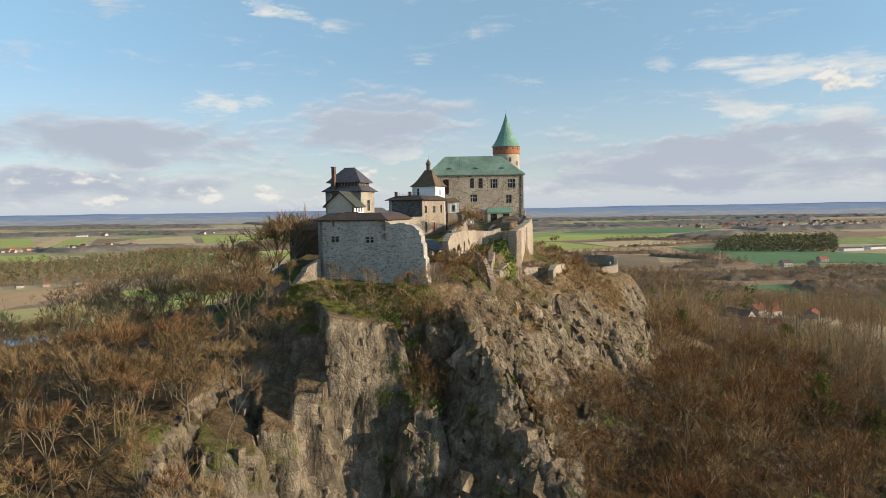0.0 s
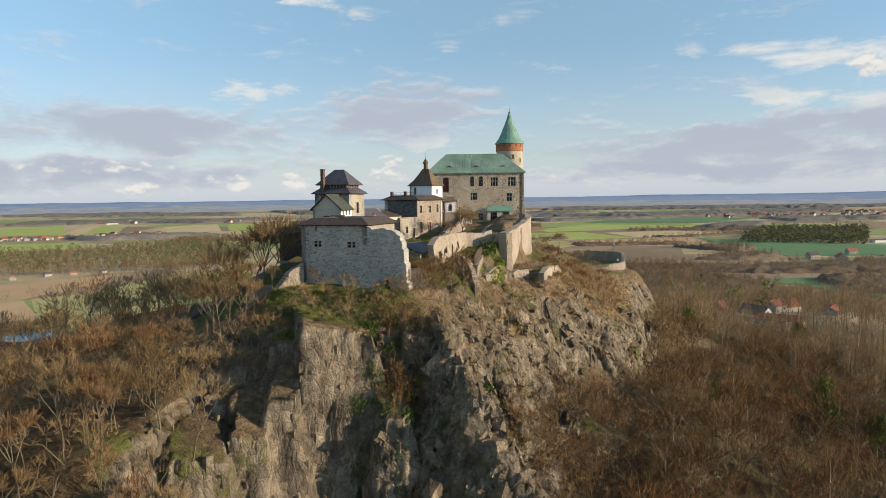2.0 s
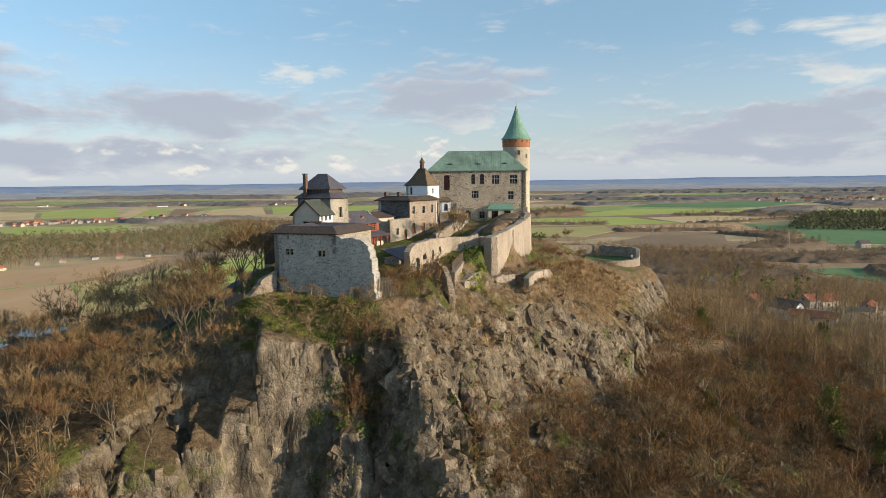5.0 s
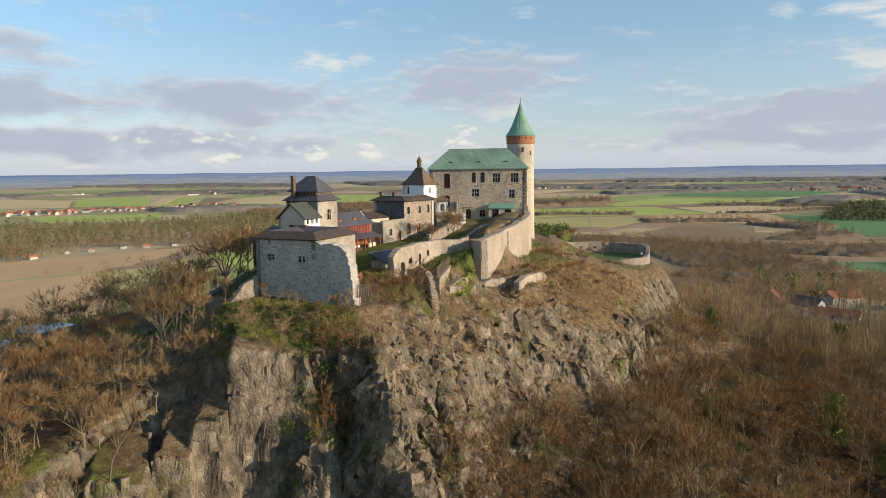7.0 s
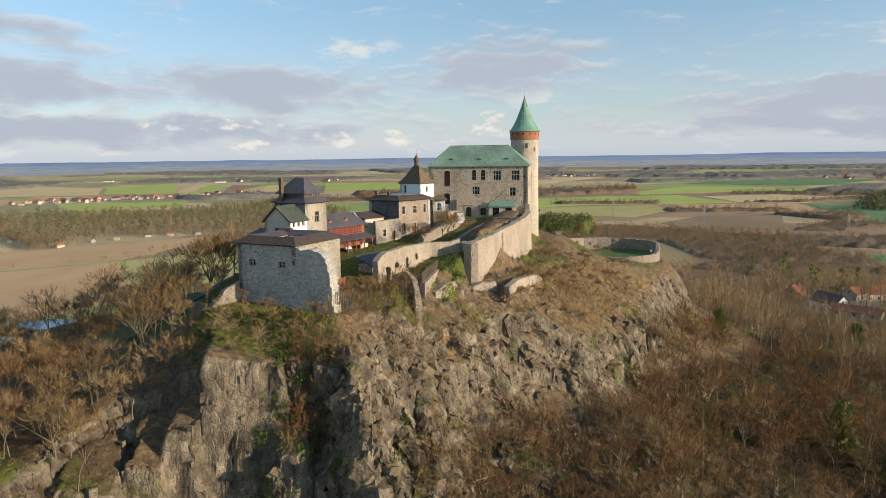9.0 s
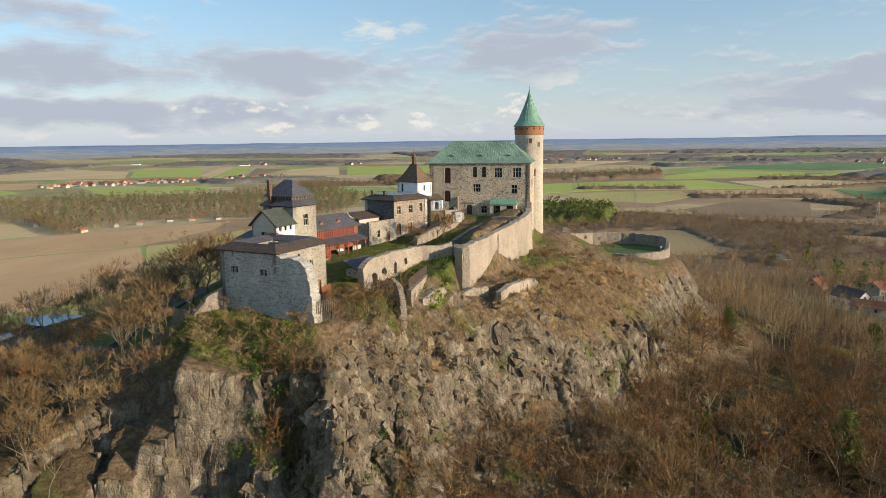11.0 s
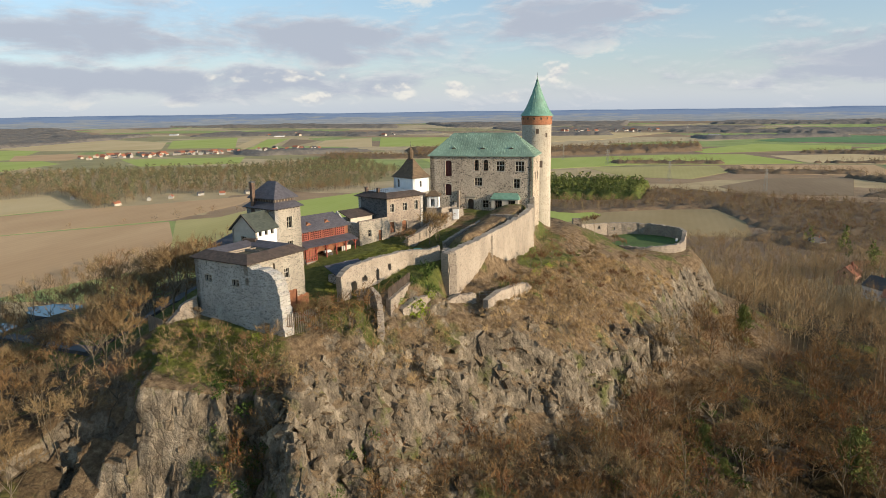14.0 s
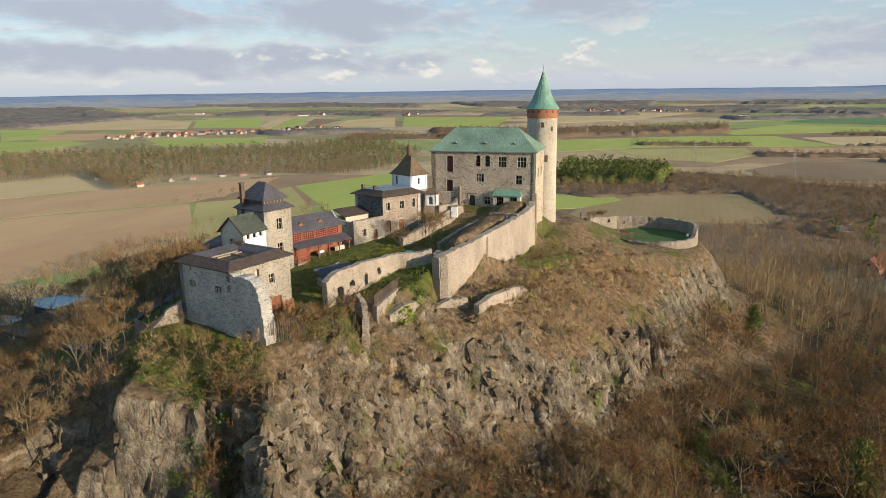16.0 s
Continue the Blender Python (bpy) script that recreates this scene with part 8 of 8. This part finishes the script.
def cottage(name, L, W, H, R, wall_mat, roof_mat, label, category="house", group=""):
    """A plain gabled house: walls, roof with eaves, windows, door, chimney; door side along x."""
    ob = thing(name, pose(0, 0, -600), label, category, group)
    g = Geo().box(-L / 2, L / 2, -W / 2, W / 2, -1.5, H)
    for s in (-1, 1):
        x = s * L / 2
        g.add([(x - 0.15 * s, -W / 2, H), (x - 0.15 * s, W / 2, H), (x - 0.15 * s, 0, H + R - 0.1), (x, -W / 2, H), (x, W / 2, H), (x, 0, H + R - 0.1)], [(0, 1, 2), (5, 4, 3), (0, 2, 5, 3), (1, 4, 5, 2)])
    part("wall", g, wall_mat, ob)
    g = Geo()
    for s in (-1, 1):
        g.slab([(-L / 2 - 0.4, s * (W / 2 + 0.5), H - 0.35), (L / 2 + 0.4, s * (W / 2 + 0.5), H - 0.35), (L / 2 + 0.4, 0, H + R), (-L / 2 - 0.4, 0, H + R)], 0.2)
    roof = part("roof", g, roof_mat, ob)
    part("chimney", Geo().chamfered(L * 0.15, L * 0.15 + 0.7, -0.9, -0.2, H + 0.5, H + R + 0.9, 0.05), ROOF_TILE, roof)
    for k in range(3):
        x = -L / 2 + L * (k + 0.5) / 3
        for s in (-1, 1):
            part("window", Geo().box(x - 0.55, x + 0.55, s * W / 2 - 0.06, s * W / 2 + 0.06, 1.0, 2.3), GLASS, ob)
    for s in (-1, 1):
        part("window", Geo().box(s * L / 2 - 0.06, s * L / 2 + 0.06, -0.6, 0.6, H + 0.1, H + 1.3), GLASS, ob)
    return ob


VILLAGE = "small village house far out on the plain"
RENDER = grained("house_render", (0.34, 0.32, 0.285), (0.46, 0.43, 0.38), 1.5, 0.92, 0.006)
houses = [cottage("house", 11, 8, 4.2, 3.4, RENDER, ROOF_TILE, "white house with orange tiled roof", group="village houses"),
          cottage("house", 12, 8, 4.5, 3.2, RENDER, ROOF_GREY, "white house with grey roof", group="village houses"),
          cottage("house", 14, 9, 4.2, 3.8, PLASTER_BEIGE, ROOF_TILE, "beige house with orange tiled roof", group="village houses"),
          cottage("house", 9, 7.5, 4.6, 3.2, WALL_PINK, ROOF_TILE, "salmon-pink house with brown tiled roof", group="village houses")]


def settle(model, x, y, turn, size=1.0):
    z = float(ground_height(np.array([x]), np.array([y]))[0] + far_rise(np.array([x]), np.array([y]))[0])
    copy_thing(model, pose(x, y, z, 0, 0, turn) @ Matrix.Scale(size, 4))


houses.append(cottage("house", 14, 9, 4.6, 4.0, WHITE_PAINT, ROOF_GREY, "white house with steep dark roof in the hamlet", group="hamlet houses"))
houses.append(cottage("house", 20, 8, 3.2, 2.2, RENDER, ROOF_TILE, "low outbuilding with red tiled roof", group="hamlet houses"))
for x, y, t, k, s in ((141.5, 398, 60, 3, 1.25), (143, 348, 120, 4, 1.0), (149, 333, 150, 5, 1.0), (156, 541, 30, 1, 0.9), (162, 372, 40, 0, 0.9), (178, 395, 25, 2, 1.0), (176, 430, 70, 0, 1.0), (163, 455, 20, 2, 0.9), (182, 352, 60, 5, 0.8), (404, 847, 20, 1, 1.1), (425, 822, 80, 2, 1.1), (480, 905, 10, 0, 1.1)):
    settle(houses[k], x, y, t, s)
for x, y in ((-596, 636), (-566, 652), (-505, 604), (-500, 648), (-486, 668), (-470, 700), (-448, 712), (-424, 728)):
    settle(houses[int(pick.integers(0, 3))], x, y, pick.uniform(0, 180), 0.6)
for i in range(95):
    t = pick.uniform(0, 1)
    settle(houses[int(pick.integers(0, 3))], -1129 + 325 * t + pick.normal(0, 32), 1225 + 360 * t + pick.normal(0, 30), pick.uniform(0, 180), pick.uniform(0.7, 1.1))
for i in range(90):
    settle(houses[int(pick.integers(0, 3))], pick.uniform(800, 1650), pick.uniform(2350, 2900), pick.uniform(0, 180), pick.uniform(0.9, 1.5))
for i in range(40):
    settle(houses[int(pick.integers(0, 3))], pick.uniform(-330, 60), pick.uniform(2750, 3000), pick.uniform(0, 180), pick.uniform(0.9, 1.3))
for i in range(30):
    settle(houses[int(pick.integers(0, 3))], pick.uniform(-1750, -900), pick.uniform(2380, 2560), pick.uniform(0, 180), pick.uniform(0.9, 1.3))
for m in houses:
    for o in (*m.children_recursive, m):
        bpy.data.objects.remove(o)
barn = cottage("barn", 60, 22, 7, 3, WHITE_PAINT, ROOF_GREY, "long white farm hall on the plain", "barn")
for x, y, t in ((640, 1120, 10), (700, 1150, 12), (-1330, 2330, 20), (-1900, 2440, 15), (230, 2420, 5)):
    settle(barn, x, y, t, 0.6)
for o in (*barn.children_recursive, barn):
    bpy.data.objects.remove(o)


def pylon(x, y, h):
    ob = thing("power_pylon", pose(x, y, 0, 0, 0, 60), "grey steel lattice power pylon", "pylon", "power pylons")
    w = h * 0.085
    for sx in (-1, 1):
        for sy in (-1, 1):
            part("leg", Geo().tube((sx * w, sy * w, -0.5), (sx * 0.3, sy * 0.3, h), 0.16, 0.1, 4), PYLON_STEEL, ob)
    g = Geo()
    for k in range(8):
        z0, z1 = h * k / 8, h * (k + 1) / 8
        a, b = w + (0.3 - w) * k / 8, w + (0.3 - w) * (k + 1) / 8
        for s in (-1, 1):
            g.tube((-a, s * a, z0), (b, s * b, z1), 0.08, 0.08, 3).tube((s * a, -a, z0), (s * b, b, z1), 0.08, 0.08, 3)
    part("lattice", g, PYLON_STEEL, ob)
    for z, l in ((0.68, 0.2), (0.8, 0.26), (0.92, 0.18)):
        part("cross_arm", Geo().tube((-h * l, 0, h * z), (h * l, 0, h * z), 0.14, 0.14, 4).tube((-h * l, 0, h * z), (0, 0, h * (z + 0.06)), 0.1, 0.1, 3).tube((h * l, 0, h * z), (0, 0, h * (z + 0.06)), 0.1, 0.1, 3), PYLON_STEEL, ob)


PYLON_STEEL = grained("galvanised_steel", (0.24, 0.23, 0.20), (0.36, 0.345, 0.30), 1.0, 0.6, 0.002, metal=0.3)
for x, y, h in ((65, 961, 27), (167, 858, 27), (-31, 1207, 27), (-120, 1317, 27), (144, 2400, 40), (290, 760, 26)):
    pylon(x, y, h)

# garden conifers of the hamlet
S = np.array([(x, y, float(ground_height(np.array([x]), np.array([y]))[0])) for x, y in ((149, 540), (151, 534), (166, 512), (168, 516), (163, 506), (164, 488), (170, 448), (172, 470), (168, 462), (153, 398), (150, 356), (158, 420), (174, 405))])
stand("garden_conifers", PINE, S, "green garden conifers between the houses", "conifers", [BARK, NEEDLES], (0.9, 1.5))


def footpath(points, half):
    """A strip of asphalt laid on the bank."""
    g = Geo()
    fine = [tuple(a[k] + (b[k] - a[k]) * i / 8 for k in (0, 1)) for a, b in zip(points, points[1:]) for i in range(8)] + [points[-1]]
    for i, (x, y) in enumerate(fine):
        x1, y1 = fine[min(i + 1, len(fine) - 1)]
        x0, y0 = fine[max(i - 1, 0)]
        l = math.hypot(x1 - x0, y1 - y0)
        sx, sy = -(y1 - y0) / l * half, (x1 - x0) / l * half
        z = max(float(ground_height(np.array([x + s * sx]), np.array([y + s * sy]))[0]) for s in (-1, 0, 1)) + 0.45
        g.v += [(x - sx, y - sy, z), (x + sx, y + sy, z), (x - sx, y - sy, z - 2.2), (x + sx, y + sy, z - 2.2)]
        if i:
            b = len(g.v) - 8
            g.f += [(b, b + 4, b + 5, b + 1), (b + 1, b + 5, b + 7, b + 3), (b + 4, b, b + 2, b + 6)]
    single("footpath", g, ASPHALT, "grey asphalt path along the shaded bank", "path", kind="structure")


ASPHALT = grained("worn_asphalt", (0.05, 0.052, 0.058), (0.085, 0.085, 0.09), 2.0, 0.85, 0.01)
footpath([(-92, 131), (-64, 121), (-50, 117), (-41, 117), (-36, 121), (-33, 128), (-34, 140)], 1.5)

PONDS = [(-101, 154, 10, 5.5), (-104, 138, 6, 3.5)]
WATER = grained("pond_water", (0.03, 0.045, 0.06), (0.045, 0.06, 0.075), 0.5, 0.04, 0.004)
for x, y, a, b in PONDS:
    z = float(ground_height(np.array([x]), np.array([y]))[0])
    g = Geo().prism([(x + a * math.cos(k * math.pi / 12) * (1 + 0.12 * math.sin(k * 1.7)), y + b * math.sin(k * math.pi / 12)) for k in range(24)], z - 3, z + 0.9)
    single("pond", g, WATER, "small pond below the wooded bank", "pond", kind="structure")


# ---- far hills on the horizon ----
def far_hills():
    m, nt, bsdf = surface("painted_blue_haze")
    pos = nt.nodes.new("ShaderNodeNewGeometry").outputs["Position"]
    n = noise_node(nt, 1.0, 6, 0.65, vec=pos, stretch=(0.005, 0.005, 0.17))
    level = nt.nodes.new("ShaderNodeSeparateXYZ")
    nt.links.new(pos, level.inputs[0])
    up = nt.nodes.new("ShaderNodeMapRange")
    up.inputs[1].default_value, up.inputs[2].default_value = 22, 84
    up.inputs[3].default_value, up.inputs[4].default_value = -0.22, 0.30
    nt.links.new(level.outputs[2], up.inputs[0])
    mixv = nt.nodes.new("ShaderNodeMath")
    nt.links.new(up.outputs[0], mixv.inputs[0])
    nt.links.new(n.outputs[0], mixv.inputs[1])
    # pale fields and villages low down, dark woods towards the crest, blued by painted haze
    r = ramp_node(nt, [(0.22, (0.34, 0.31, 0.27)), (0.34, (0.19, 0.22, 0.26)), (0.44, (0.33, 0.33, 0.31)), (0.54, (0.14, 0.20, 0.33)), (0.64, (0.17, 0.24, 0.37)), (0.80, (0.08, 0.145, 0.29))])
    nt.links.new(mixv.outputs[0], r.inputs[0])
    # emission stands in for the haze of distance
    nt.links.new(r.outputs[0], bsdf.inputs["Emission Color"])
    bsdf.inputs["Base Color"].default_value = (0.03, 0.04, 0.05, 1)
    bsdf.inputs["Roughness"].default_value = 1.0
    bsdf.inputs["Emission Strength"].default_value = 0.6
    g = Geo()
    n = 260
    for k in range(n + 1):
        an = radians(-84 + 150 * k / n)
        s = an * 6
        h = 77 + 5 * noise.noise((s, 2, 0)) + 3 * noise.noise((s * 3.1, 5, 0)) + 8 * float(smooth(0.0, 0.5, np.float64(an))) + 1.2 * noise.noise((s * 9, 1, 0))
        for rad, z in ((3850, -5), (3950, 26), (4300, 56), (4700, h), (4760, -5)):
            g.v.append((20 + rad * math.sin(an), 60 + rad * math.cos(an), z))
        if k:
            b = len(g.v) - 10
            g.f += [(b + j, b + 5 + j, b + 6 + j, b + 1 + j) for j in range(4)]
    single("backdrop", g, m, "low country along the horizon with blue haze painted in", "backdrop", kind="structure")


far_hills()
